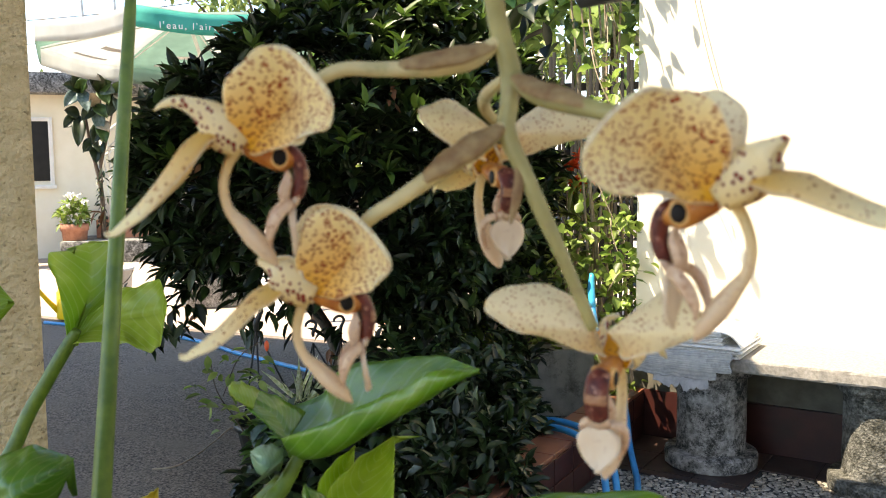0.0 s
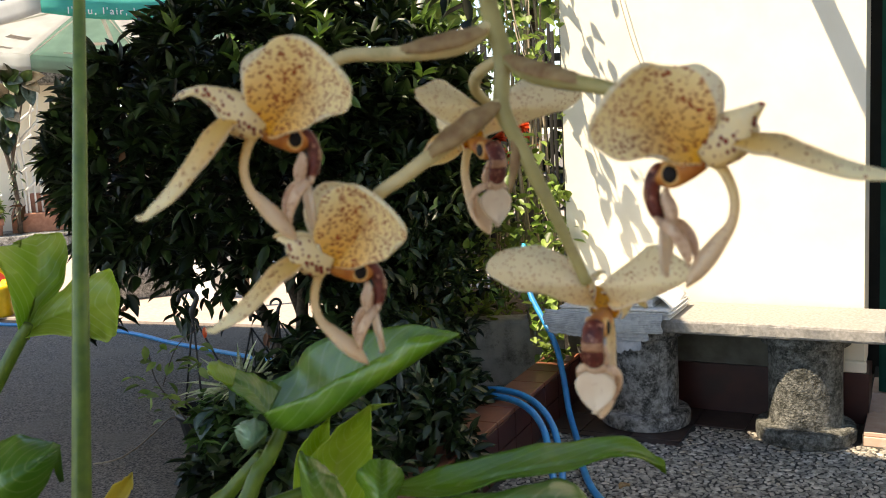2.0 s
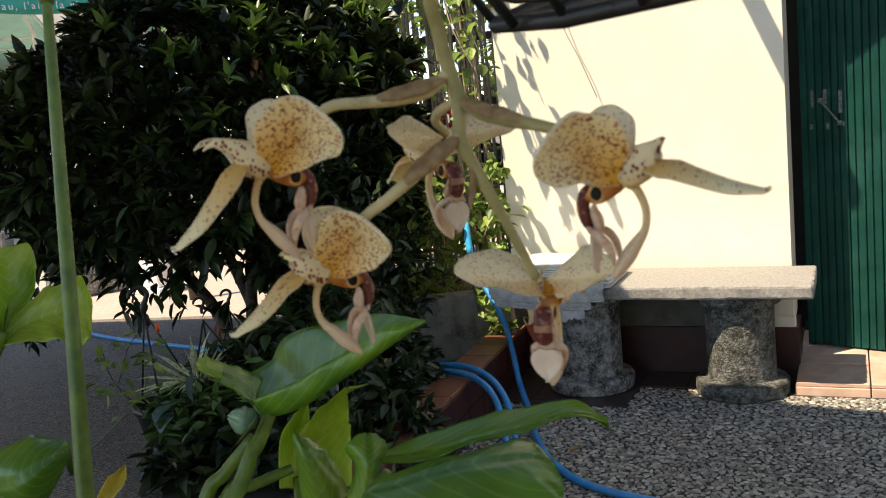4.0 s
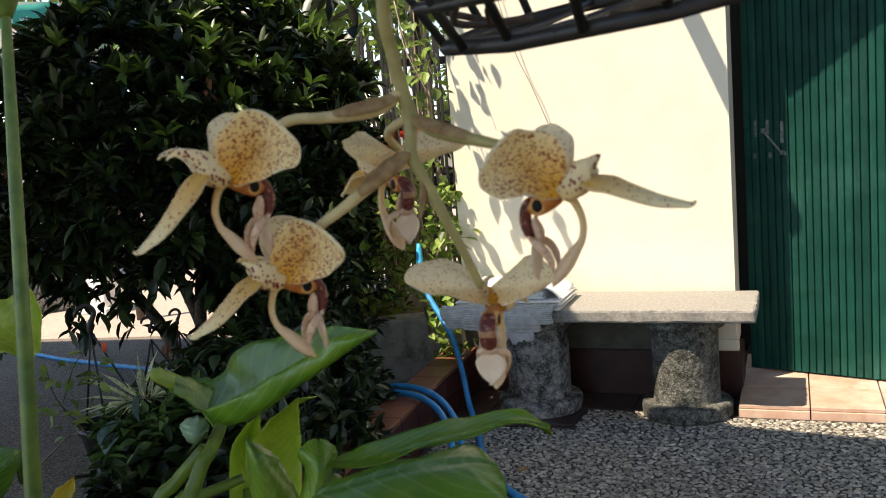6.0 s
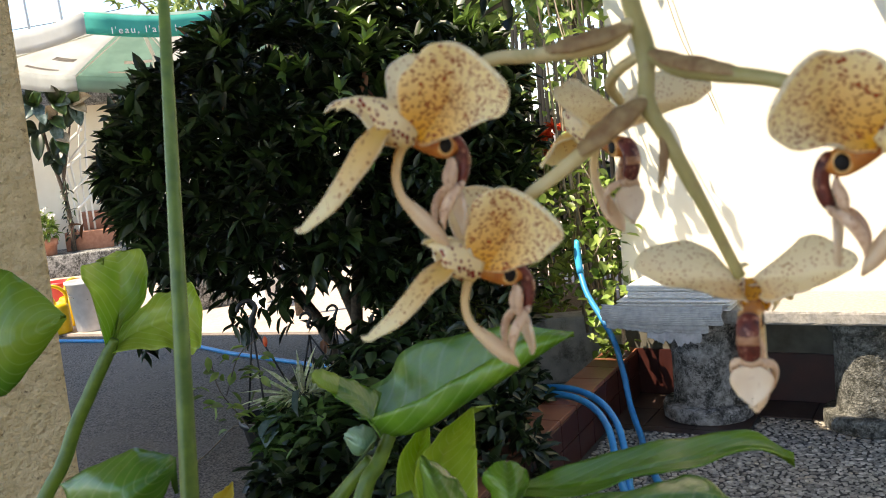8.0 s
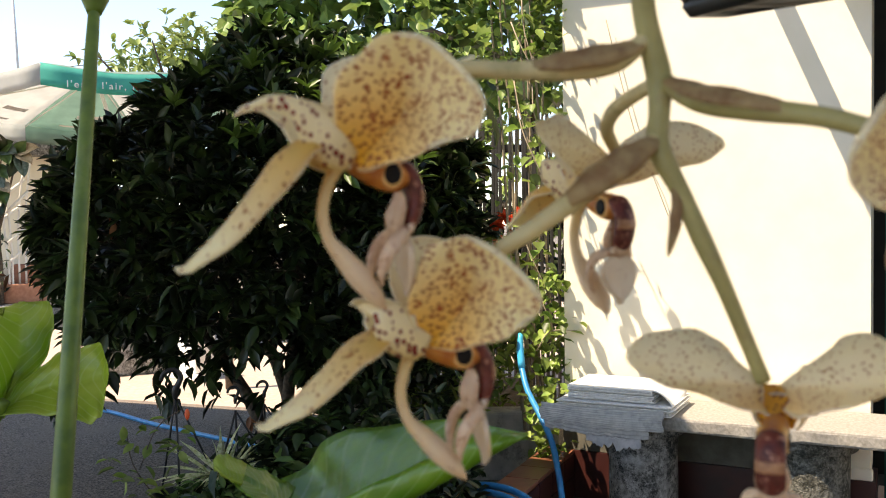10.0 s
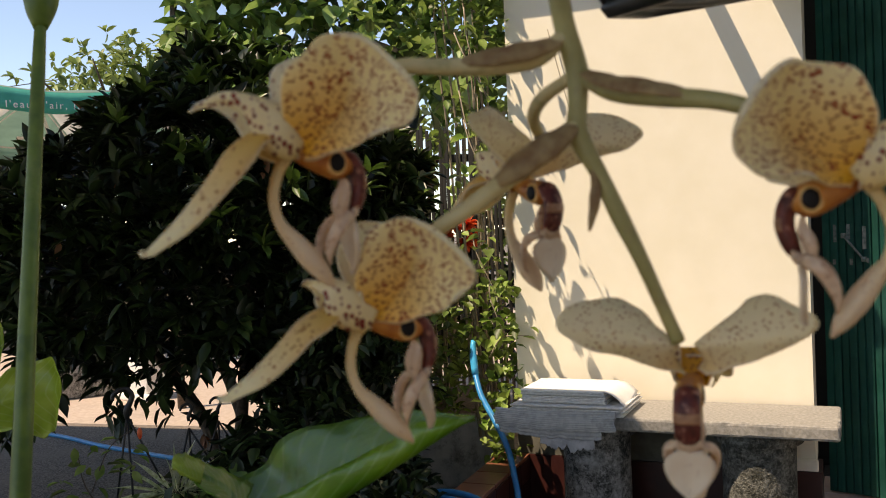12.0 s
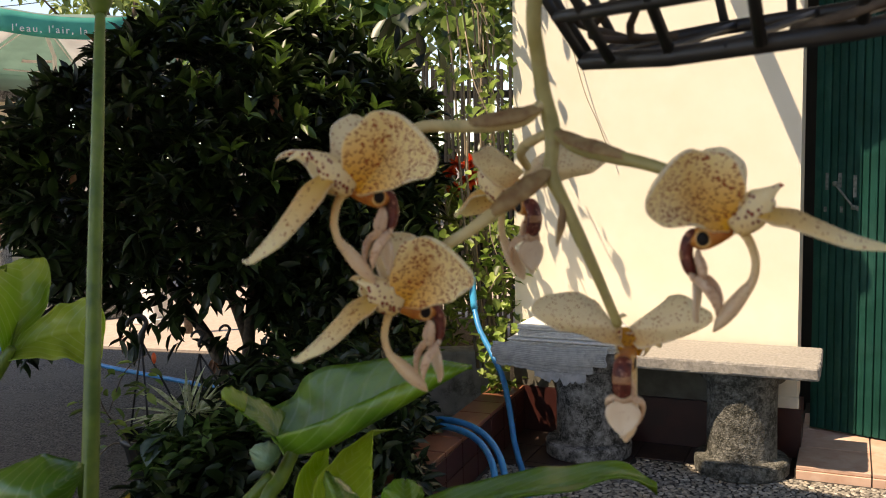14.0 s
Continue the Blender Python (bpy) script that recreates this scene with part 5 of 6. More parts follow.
def rosettes(rng, centre, radii, n, per, inner, keep, tilt=0.6):
    """Whorls of leaves at the twig ends, splayed round an axis that points outwards and up."""
    spots = []
    c, r = np.array(centre), np.array(radii)
    while len(spots) < n:
        v = rng.normal(0, 1, 3)
        v /= np.linalg.norm(v)
        k = 1 + 0.16 * noise.noise(Vector(v * 2.3 + c)) + 0.10 * noise.noise(Vector(v * 5.5 + c))
        q = c + v * r * k * rng.uniform(inner, 1.0) ** 0.5
        if not keep(q):
            continue
        axis = v + np.array((0, 0, tilt)) + rng.normal(0, 0.25, 3)
        axis /= np.linalg.norm(axis)
        a = np.cross(axis, (0.3, 0.5, 0.81))
        a /= np.linalg.norm(a)
        b = np.cross(axis, a)
        turn, wide = rng.uniform(0, math.tau), rng.uniform(0.55, 1.15)
        for i in range(per):
            t, w = turn + i * 2.4, wide * rng.uniform(0.7, 1.15)
            spots.append((q + axis * 0.004 * (per - i), axis * math.cos(w) + (a * math.cos(t) + b * math.sin(t)) * math.sin(w)))
    return spots[:n]


def above(q):
    """Clear of the ground on the yard side, low towards the terrace."""
    if q[0] < np.interp(q[2], (0.35, 0.5, 0.7, 1.0, 1.2, 1.45, 1.62, 1.80, 1.95), (0.02, -0.15, -0.33, -0.48, -0.55, -0.35, -0.14, 0.09, 0.32)):
        return False
    if q[0] > np.interp(q[2], (0.4, 0.7, 0.85, 1.03, 1.53, 1.73, 1.9, 2.02), (1.66, 1.66, 1.60, 1.53, 1.46, 1.33, 1.08, 0.85)):
        return False
    return q[2] > np.interp(q[0], (-1.0, 0.1, 0.55, 0.95, 1.2), (0.66, 0.60, 0.57, 0.30, 0.20))


front = rosettes(rng, C0, R0, 17500, 8, 0.60, above)
low = shell_spots(rng, (0.93, 3.98, 0.56), (0.37, 0.40, 0.58), 2600, 6, 0.3, spread=1.1)
low += shell_spots(rng, (0.86, 3.36, 0.20), (0.24, 0.26, 0.30), 1700, 6, 0.3, spread=1.1)
back = shell_spots(rng, C0, np.array(R0) * 0.74, 3200, 6, 0.2, above) + shell_spots(rng, (0.23, 4.35, 1.20), (0.12, 0.25, 0.12), 160, 6, 0.2)
leaf_mesh("crown", front + back, 0.108, 0.038, M_BUSH, shrub, rng)
low += shell_spots(rng, (0.80, 2.86, 0.17), (0.13, 0.20, 0.24), 700, 6, 0.3, spread=1.1)
low += shell_spots(rng, (0.74, 3.06, 0.16), (0.19, 0.26, 0.28), 1300, 6, 0.3, spread=1.1) + shell_spots(rng, (0.58, 2.76, 0.12), (0.17, 0.22, 0.24), 900, 6, 0.3, spread=1.1)
leaf_mesh("skirt", low, 0.07, 0.03, M_BUSH, shrub, rng, 0.5)
sprigs = []
for _ in range(26):
    x = rng.uniform(-0.5, 1.1)
    q = np.array((x, 3.95 + 0.25 * abs(x - 0.4) + rng.uniform(0, 0.2), rng.uniform(0.45, 0.62)))
    sprigs += [(q + rng.normal(0, 0.03, 3), np.array((rng.normal(0, 0.8), rng.normal(0, 0.4), -0.6))) for _ in range(5)]
leaf_mesh("hanging_leaves", sprigs, 0.10, 0.042, M_BUSH, shrub, rng, 0.5)
# lighter green puts the light on the upper leaves into colour
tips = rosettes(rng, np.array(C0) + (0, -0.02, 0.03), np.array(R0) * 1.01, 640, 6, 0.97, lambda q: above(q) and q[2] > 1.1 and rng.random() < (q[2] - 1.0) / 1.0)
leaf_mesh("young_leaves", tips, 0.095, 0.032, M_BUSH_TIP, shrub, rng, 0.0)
dead = shell_spots(rng, C0, np.array(R0) * 0.97, 90, 3, 0.9)
leaf_mesh("dead_leaves", dead, 0.07, 0.025, M_BUSH_DEAD, shrub, rng, 1.2)

# climbing vine at the corner of the house
vine = thing("climbing_vine", "sunlit climbing vine with pale twigs on the house corner", "vine", Matrix())
bm = bmesh.new()
for k in range(9):
    x, y = 1.66 + rng.uniform(-0.08, 0.10), 4.10 + rng.uniform(-0.06, 0.12)
    pts = [(x, y, 0.22, 0.008)]
    for j in range(6):
        x, y = x + rng.normal(-0.012, 0.035), y + rng.normal(0, 0.03)
        pts.append((min(x, 1.76), y, 0.22 + (j + 1) * 0.46, 0.007 - 0.0008 * j))
    bm = bmesh.new()
    tube(bm, pts, 6, 4)
    part("stem", bm, M_TWIG, vine)
spots = []
for _ in range(2600):
    z = rng.uniform(0.42, 2.9)
    dens = 0.5 if z < 0.9 else 0.7 if z > 1.9 else 0.06
    if rng.random() > dens:
        continue
    wide = 0.15 + (0.12 if z < 0.7 else 0) + (0.25 if z > 1.9 else 0)
    q = np.array((1.45 + rng.normal(0, wide * 0.6), 3.98 + rng.normal(0.06, 0.10), z))
    u = (q[0] - 1.663) * 0.734 - (q[1] - 3.804) * 0.679
    if u > 0.06 and (q[0] - 1.663) * 0.679 + (q[1] - 3.804) * 0.734 > -0.03:
        continue
    spots.append((q, np.array((rng.normal(-0.3, 0.6), rng.normal(-0.5, 0.5), rng.normal(0.1, 0.5)))))
for _ in range(900):
    w = HOUSE @ Vector((rng.uniform(-0.16, 0.02), rng.uniform(-0.05, 0.12), rng.uniform(0.36, 2.9)))
    if 0.95 < w.z < 1.9 and rng.random() > 0.12:
        continue
    spots.append((np.array(w), np.array((rng.normal(-0.3, 0.6), rng.normal(-0.5, 0.5), rng.normal(0.1, 0.5)))))
for _ in range(90):
    w = HOUSE @ Vector((rng.uniform(-0.12, 0.06), rng.uniform(-0.25, -0.05), rng.uniform(0.20, 0.47)))
    spots.append((np.array(w), np.array((rng.normal(-0.3, 0.6), rng.normal(-0.5, 0.5), rng.normal(0.1, 0.5)))))
leaf_mesh("leaves", spots, 0.052, 0.038, M_VINE, vine, rng, 0.4)
# sprays that lean over the wall and throw their shade on it
spray = []
for x0, y0, z0, n_, dx, dz in ((-0.05, -0.07, 0.62, 7, 0.14, 0.10), (-0.08, -0.14, 1.15, 9, 0.06, -0.25), (-0.08, -0.23, 1.75, 12, 0.10, -0.45), (-0.04, -0.29, 1.62, 10, 0.08, -0.30),
                               (-0.06, -0.19, 2.10, 12, 0.05, -0.40), (-0.05, -0.10, 1.75, 9, 0.04, -0.35), (-0.08, -0.14, 2.55, 12, 0.06, -0.40), (-0.05, -0.04, 0.95, 8, 0.03, -0.25),
                               (-0.02, -0.40, 1.95, 4, 0.10, -0.28)):
    a = HOUSE @ Vector((x0 - 0.05, y0, z0))
    b = HOUSE @ Vector((x0 + dx, y0 - 0.03, z0 + dz))
    bm = bmesh.new()
    tube(bm, [(*a, 0.003), (*((a + b) / 2 + Vector((-0.03, 0, 0.04))), 0.0025), (*b, 0.0015)], 5, 4)
    part("twig", bm, M_TWIG, vine)
    for k in range(n_):
        q = a.lerp(b, (k + 0.5) / n_) + Vector((0, 0, 0.02))
        spray.append((np.array(q) + rng.normal(0, 0.03, 3), np.array((rng.normal(0, 0.6), -0.4, rng.normal(-0.2, 0.6)))))
leaf_mesh("leaves", spray, 0.06, 0.045, M_VINE, vine, rng, 0.4)

wall_wire = thing("wall_wire", "thin dark wire hanging loose on the wall", "wire", Matrix())
bm = bmesh.new()
tube(bm, [(*(HOUSE @ Vector(q)), 0.002) for q in ((0.20, -0.03, 2.0), (0.26, -0.03, 1.75), (0.33, -0.04, 1.50), (0.39, -0.04, 1.36), (0.45, -0.02, 1.19))], 6, 5)
part("strand", bm, M_TWIG, wall_wire)

fallen = thing("fallen_leaf", "pale dry leaf fallen on the pebble floor", "leaf", pose(1.389, 2.727, 0.006, 0, 0, 20))
bm = bmesh.new()
sheet(bm, lambda u, v: Vector(((u - 0.5) * 0.05, (v - 0.5) * 0.032 * math.sin(u * math.pi) ** 0.6, 0.004 + 0.010 * (2 * v - 1) ** 2 + 0.004 * math.sin(u * 4))), 10, 6, 0.0006)
part("blade", bm, M_BRACT, fallen)

# dry runner of the pot plant trailing over the asphalt
runner = thing("dry_runner", "pale dry plant runner trailing over the asphalt", "stem", Matrix())
bm = bmesh.new()
tube(bm, [(-0.353, 3.712, 0.002, 0.0035), (-0.272, 3.725, 0.002, 0.0035), (-0.205, 3.835, 0.002, 0.0035), (-0.137, 4.032, 0.002, 0.0035), (-0.084, 4.202, 0.002, 0.0035), (-0.041, 4.218, 0.002, 0.0035)], 6, 6)
part("strand", bm, M_TWIG, runner)

# coral red flower heads on a small bush
ixora = thing("red_flower_bush", "small bush with coral red flower heads", "bush", pose(1.57, 4.52, 0.25))
for k in range(7):
    a = k * 0.9
    bm = bmesh.new()
    tube(bm, [(0, 0, 0, 0.008), (0.06 * math.cos(a), 0.06 * math.sin(a), 0.4, 0.006), (0.14 * math.cos(a), 0.14 * math.sin(a), 0.85, 0.003)], 6, 3)
    part("stem", bm, M_TWIG, ixora)
leaf_mesh("leaves", shell_spots(rng, (0, 0, 0.55), (0.26, 0.24, 0.42), 320, 5, 0.2), 0.085, 0.036, M_VINE, ixora, rng)
for x, y, z in ((0.05, -0.09, 0.94), (0.13, -0.09, 0.95), (0.10, -0.11, 0.86), (0.03, -0.10, 0.82), (0.0, -0.10, 0.90), (0.17, -0.08, 0.88)):
    fl_spots = [(np.array((x, y, z)), rng.normal(0, 1, 3) * (1, 1, 0.5) + (0, 0, 0.3)) for _ in range(60)]
    leaf_mesh("flower_head", fl_spots, 0.048, 0.022, M_RED, ixora, rng, 0.1)
# low plants in the bed
bed = thing("bed_plants", "tangle of low sunlit plants in the bed", "plants", Matrix(), kind="stuff")
spots = []
for _ in range(520):
    q = np.array((rng.uniform(0.9, 1.66), 4.2 + rng.uniform(0.0, 0.7), 0.26 + rng.random() ** 2 * 0.5))
    spots.append((q, np.array((rng.normal(0, 0.7), rng.normal(-0.3, 0.6), rng.uniform(0, 1)))))
leaf_mesh("leaves", spots, 0.075, 0.035, M_VINE, bed, rng, 0.3)

# slatted dark fence behind the shrub
fence = thing("fence", "dark fence of upright sticks", "fence", pose(1.0, 6.15, 0, 0, 0, -21))
for z in (0.5, 1.2, 1.62):
    bm = bmesh.new()
    box(bm, (0, 0, z), (2.6, 0.03, z + 0.05), 0.004)
    part("rail", bm, M_DARK, fence)
for i in range(72):
    bm = bmesh.new()
    x, h, lean = i * 0.036 + rng.uniform(-0.005, 0.005), 1.84 + rng.uniform(-0.05, 0.05), rng.normal(0, 0.008)
    box(bm, (-0.011, -0.016, 0), (0.011, -0.002, h), 0.003, Matrix.Translation((x, 0, 0)) @ Matrix.Rotation(lean, 4, "Y"))
    part("slat", bm, M_DARK, fence)

# vine-covered trellis above and behind
bower = thing("leafy_bower", "sunlit broad-leaved climber spread over the fence", "climber", Matrix())
for x in (0.4, 1.4, 2.4, 3.4):
    bm = bmesh.new()
    tube(bm, [(x, 7.0 - 0.38 * x, 0, 0.03), (x, 7.0 - 0.38 * x, 1.5, 0.03), (x + 0.1, 7.0 - 0.38 * x, 3.6, 0.02)], 8, 2)
    part("stem", bm, M_BARK, bower)
spots = []
for _ in range(3400):
    x = rng.uniform(0.45, 3.6)
    top = 3.9 if x > 1.2 else 2.4 + 1.3 * x
    z = rng.uniform(1.95, top)
    q = np.array((x, 7.0 - 0.38 * x + rng.normal(0, 0.22), z))
    spots.append((q, np.array((rng.normal(-0.3, 0.6), rng.normal(-0.4, 0.5), rng.normal(0, 0.5)))))
for _ in range(1500):
    x = rng.uniform(0.9, 3.2)
    q = np.array((x, 6.75 - 0.38 * x + rng.normal(0, 0.12), rng.uniform(0.3, 2.3)))
    spots.append((q, np.array((rng.normal(-0.3, 0.6), rng.normal(-0.4, 0.5), rng.normal(0, 0.5)))))
leaf_mesh("leaves", spots[:1900], 0.17, 0.14, M_BOWER, bower, rng, 0.5)
# leaves in darker colours stand in for shaded gaps and backlit silhouettes
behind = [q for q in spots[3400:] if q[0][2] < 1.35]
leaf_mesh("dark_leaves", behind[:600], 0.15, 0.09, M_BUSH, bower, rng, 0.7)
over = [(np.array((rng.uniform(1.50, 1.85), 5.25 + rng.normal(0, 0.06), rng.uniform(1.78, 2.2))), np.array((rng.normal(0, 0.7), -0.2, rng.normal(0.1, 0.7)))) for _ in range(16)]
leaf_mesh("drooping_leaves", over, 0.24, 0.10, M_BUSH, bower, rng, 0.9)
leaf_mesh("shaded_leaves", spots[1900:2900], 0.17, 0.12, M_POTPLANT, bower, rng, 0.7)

# far tree, light and airy
tree = thing("tree", "light green airy tree beyond the yard", "tree", pose(0.2, 15.5, 0))
bm = bmesh.new()
tube(bm, [(0, 0, 0, 0.16), (0.05, 0, 1.2, 0.13), (-0.1, 0, 2.4, 0.08), (0.1, 0, 4.2, 0.03)], 9, 4)
part("trunk", bm, M_BARK, tree)
for k in range(10):
    a = k * 0.63
    bm = bmesh.new()
    tube(bm, [(0, 0, 1.6 + 0.1 * k, 0.06), (0.8 * math.cos(a), 0.8 * math.sin(a), 2.4 + 0.1 * k, 0.035), (1.6 * math.cos(a), 1.5 * math.sin(a), 3.0 + 0.12 * k, 0.01)], 7, 3)
    part("limb", bm, M_BARK, tree)
leaf_mesh("crown", shell_spots(rng, (0.4, 0, 3.1), (2.3, 1.6, 1.5), 5200, 6, 0.15, spread=1.3), 0.17, 0.075, M_TREE, tree, rng, 0.6)
hedge = thing("far_trees", "row of distant green trees", "trees", Matrix(), kind="stuff")
spots = []
for x, y, z, r in ((3.5, 19, 2.6, 2.6), (7, 18, 3.0, 2.8), (-3.5, 24, 2.2, 2.2), (10, 16, 3.0, 3.0)):
    spots += shell_spots(rng, (x, y, z), (r, r * 0.8, r), 2200, 6, 0.3, spread=1.2)
leaf_mesh("crowns", spots, 0.28, 0.15, M_TREE, hedge, rng, 0.5)

# ---- hanging pots standing under the shrub ----
def hook_pot(x, y, top, lean, label, size=1.0):
    ob = thing("hanging_pot", label, "plant pot", pose(x, y, 0))
    bm = bmesh.new()
    lathe(bm, [(0.085, 0), (0.09, 0.01), (0.125, 0.17), (0.135, 0.172), (0.135, 0.195), (0.12, 0.195), (0.115, 0.15)], 22)
    part("pot", bm, M_BLACK, ob)
    bm = bmesh.new()
    lathe(bm, [(0.02, 0.13), (0.112, 0.155), (0.1, 0.165), (0.01, 0.17)], 18)
    part("soil", bm, M_BARK, ob)
    for k in range(3):
        a = k * 2.1 + 0.3
        bm = bmesh.new()
        tube(bm, [(0.13 * math.cos(a), 0.13 * math.sin(a), 0.18, 0.0042), (lean, 0, top - 0.09, 0.0042)], 6, 0)
        part("wire", bm, M_BLACK, ob)
    bm = bmesh.new()
    tube(bm, [(lean + size * x0, 0, top + size * z0, size * r0) for x0, z0, r0 in ((0, -0.10, 0.009), (0, -0.07, 0.012), (0.012, -0.045, 0.010), (0.02, -0.02, 0.0095), (0.005, 0.002, 0.0092),
              (-0.02, 0.004, 0.009), (-0.042, -0.012, 0.0085), (-0.048, -0.032, 0.007))], 8, 5)
    part("hook", bm, M_BLACK, ob, "black plastic hook")
    return ob


POTS = ((0.10, 3.62, 0.645, -0.04, "black hanging pot with a hook, full of mixed plants"), (0.31, 3.78, 0.545, -0.03, "black hanging pot with a hook, under the shrub"),
        (0.42, 3.90, 0.54, -0.02, "black hanging pot with a hook, under the shrub"))
for i, p_ in enumerate(POTS):
    hook_pot(*p_, 1.0 if i == 0 else 0.62)
mixed = thing("pot_plants", "mixed striped and green pot plants under the shrub", "pot plants", Matrix(), kind="stuff")
spots, bands = [], []
for _ in range(2600):
    a, r = rng.uniform(0, math.tau), rng.random() ** 0.5
    q = np.array((0.56 + 0.46 * r * math.cos(a), 3.62 + 0.38 * r * math.sin(a), 0.06 + 0.40 * rng.random() * (1.2 - r) + 0.06 * math.sin(9 * a)))
    spots.append((q, np.array((rng.normal(0, 0.8), rng.normal(-0.3, 0.6), rng.uniform(-0.2, 0.8)))))
for _ in range(1500):
    a, r = rng.uniform(0, math.tau), rng.random() ** 0.5
    q = np.array((0.52 + 0.52 * r * math.cos(a), 3.36 + 0.36 * r * math.sin(a), 0.02 + 0.24 * rng.random() * (1.25 - r)))
    spots.append((q, np.array((rng.normal(0, 0.8), rng.normal(-0.3, 0.6), rng.uniform(-0.2, 0.8)))))
for _ in range(520):
    q = np.array((rng.uniform(0.06, 0.46), 3.40 + rng.normal(0, 0.06), rng.uniform(0.14, 0.27)))
    spots.insert(0, (q, np.array((rng.normal(-0.2, 0.8), rng.normal(-0.4, 0.5), rng.uniform(-0.1, 0.8)))))
leaf_mesh("leaves", spots[:1700], 0.07, 0.03, M_POTPLANT, mixed, rng, 0.5)
leaf_mesh("dark_leaves", spots[1700:], 0.11, 0.05, M_BUSH, mixed, rng, 0.7)
for _ in range(80):
    a = rng.uniform(0, math.tau)
    bands.append((np.array((0.21 + 0.04 * math.cos(a), 3.58, 0.27)), np.array((math.cos(a), 0.6 * math.sin(a) - 0.1, rng.uniform(0.2, 1.0)))))
leaf_mesh("striped_leaves", bands, 0.19, 0.014, M_STRIPED, mixed, rng, 0.9)
broad = [(np.array(q), np.array(d)) for q, d in (((0.13, 3.34, 0.262), (-0.9, -0.4, -0.5)), ((0.10, 3.36, 0.250), (-0.7, -0.6, -0.7)), ((0.20, 3.36, 0.350), (-0.5, -0.5, -0.8)), ((0.17, 3.36, 0.20), (-0.8, -0.4, -0.7)), ((0.24, 3.37, 0.18), (-0.4, -0.6, -0.8)))]
leaf_mesh("broad_leaves", broad, 0.11, 0.085, M_SILVER, mixed, rng, 0.5)
# thin wild twig with a few small leaves and a red bud
twig = thing("wild_shoot", "thin wild shoot with small pale leaves", "plant", Matrix())
bm = bmesh.new()
tube(bm, [(0.08, 3.50, 0.05, 0.004), (0.0, 3.46, 0.22, 0.003), (-0.08, 3.45, 0.36, 0.0025), (-0.10, 3.45, 0.48, 0.002)], 6, 4)
tube(bm, [(-0.06, 3.45, 0.34, 0.002), (0.0, 3.45, 0.48, 0.002), (0.09, 3.47, 0.54, 0.0015)], 6, 4)
part("stem", bm, M_BARK, twig)
spots = [(np.array((rng.uniform(-0.18, 0.10), 3.45 + rng.normal(0, 0.03), rng.uniform(0.2, 0.5))), np.array((rng.normal(0, 1), -0.3, rng.normal(0, 0.2)))) for _ in range(46)]
leaf_mesh("leaves", spots, 0.055, 0.028, M_VINE, twig, rng, 0.2)
bm = bmesh.new()
tube(bm, [(0.10, 3.47, 0.535, 0.003), (0.10, 3.47, 0.525, 0.008), (0.10, 3.47, 0.508, 0.008), (0.10, 3.47, 0.495, 0.002)], 8, 3)
part("bud", bm, M_RED, twig, "small red bud")


# ---- blue hoses ----
def hose(pts, r=0.0125, label="blue garden hose lying over the tiled edge"):
    ob = thing("hose", label, "hose", Matrix())
    bm = bmesh.new()
    tube(bm, [(*p, r) for p in pts], 12, 10)
    part("pipe", bm, M_HOSE, ob)
    return ob


h1 = hose([(1.45, 3.76, 0.56), (1.448, 3.69, 0.48), (1.468, 3.60, 0.39), (1.480, 3.51, 0.30), (1.478, 3.44, 0.19), (1.460, 3.35, 0.08), (1.42, 3.18, 0.016), (1.351, 2.994, 0.013), (1.275, 2.68, 0.013), (1.302, 2.407, 0.013), (1.50, 2.1, 0.013)])
bm = bmesh.new()
tube(bm, [(1.465, 3.81, 0.70, 0.010), (1.455, 3.79, 0.64, 0.015), (1.45, 3.76, 0.56, 0.015)], 10, 3)
part("connector", bm, M_HOSE_TIP, h1, "light blue hose connector")
hose([(0.85, 3.66, 0.10), (1.04, 3.48, 0.17), (1.16, 3.31, 0.215), (1.225, 3.13, 0.215), (1.245, 2.98, 0.16), (1.225, 2.86, 0.05), (1.17, 2.70, 0.013), (1.16, 2.4, 0.013), (1.45, 2.0, 0.013)])
hose([(0.88, 3.58, 0.10), (1.02, 3.40, 0.17), (1.115, 3.24, 0.215), (1.178, 3.07, 0.215), (1.20, 2.95, 0.16), (1.185, 2.85, 0.05), (1.14, 2.66, 0.013), (1.12, 2.35, 0.013), (1.40, 1.95, 0.013)])
hose([(-1.6, 7.35, 0.0), (-0.55, 6.52, 0.0), (-0.1, 5.85, 0.0), (0.28, 5.32, 0.0), (0.62, 4.75, 0.02), (0.85, 4.3, 0.03), (0.9, 3.7, 0.06)], 0.0125, "blue garden hose lying across the asphalt")

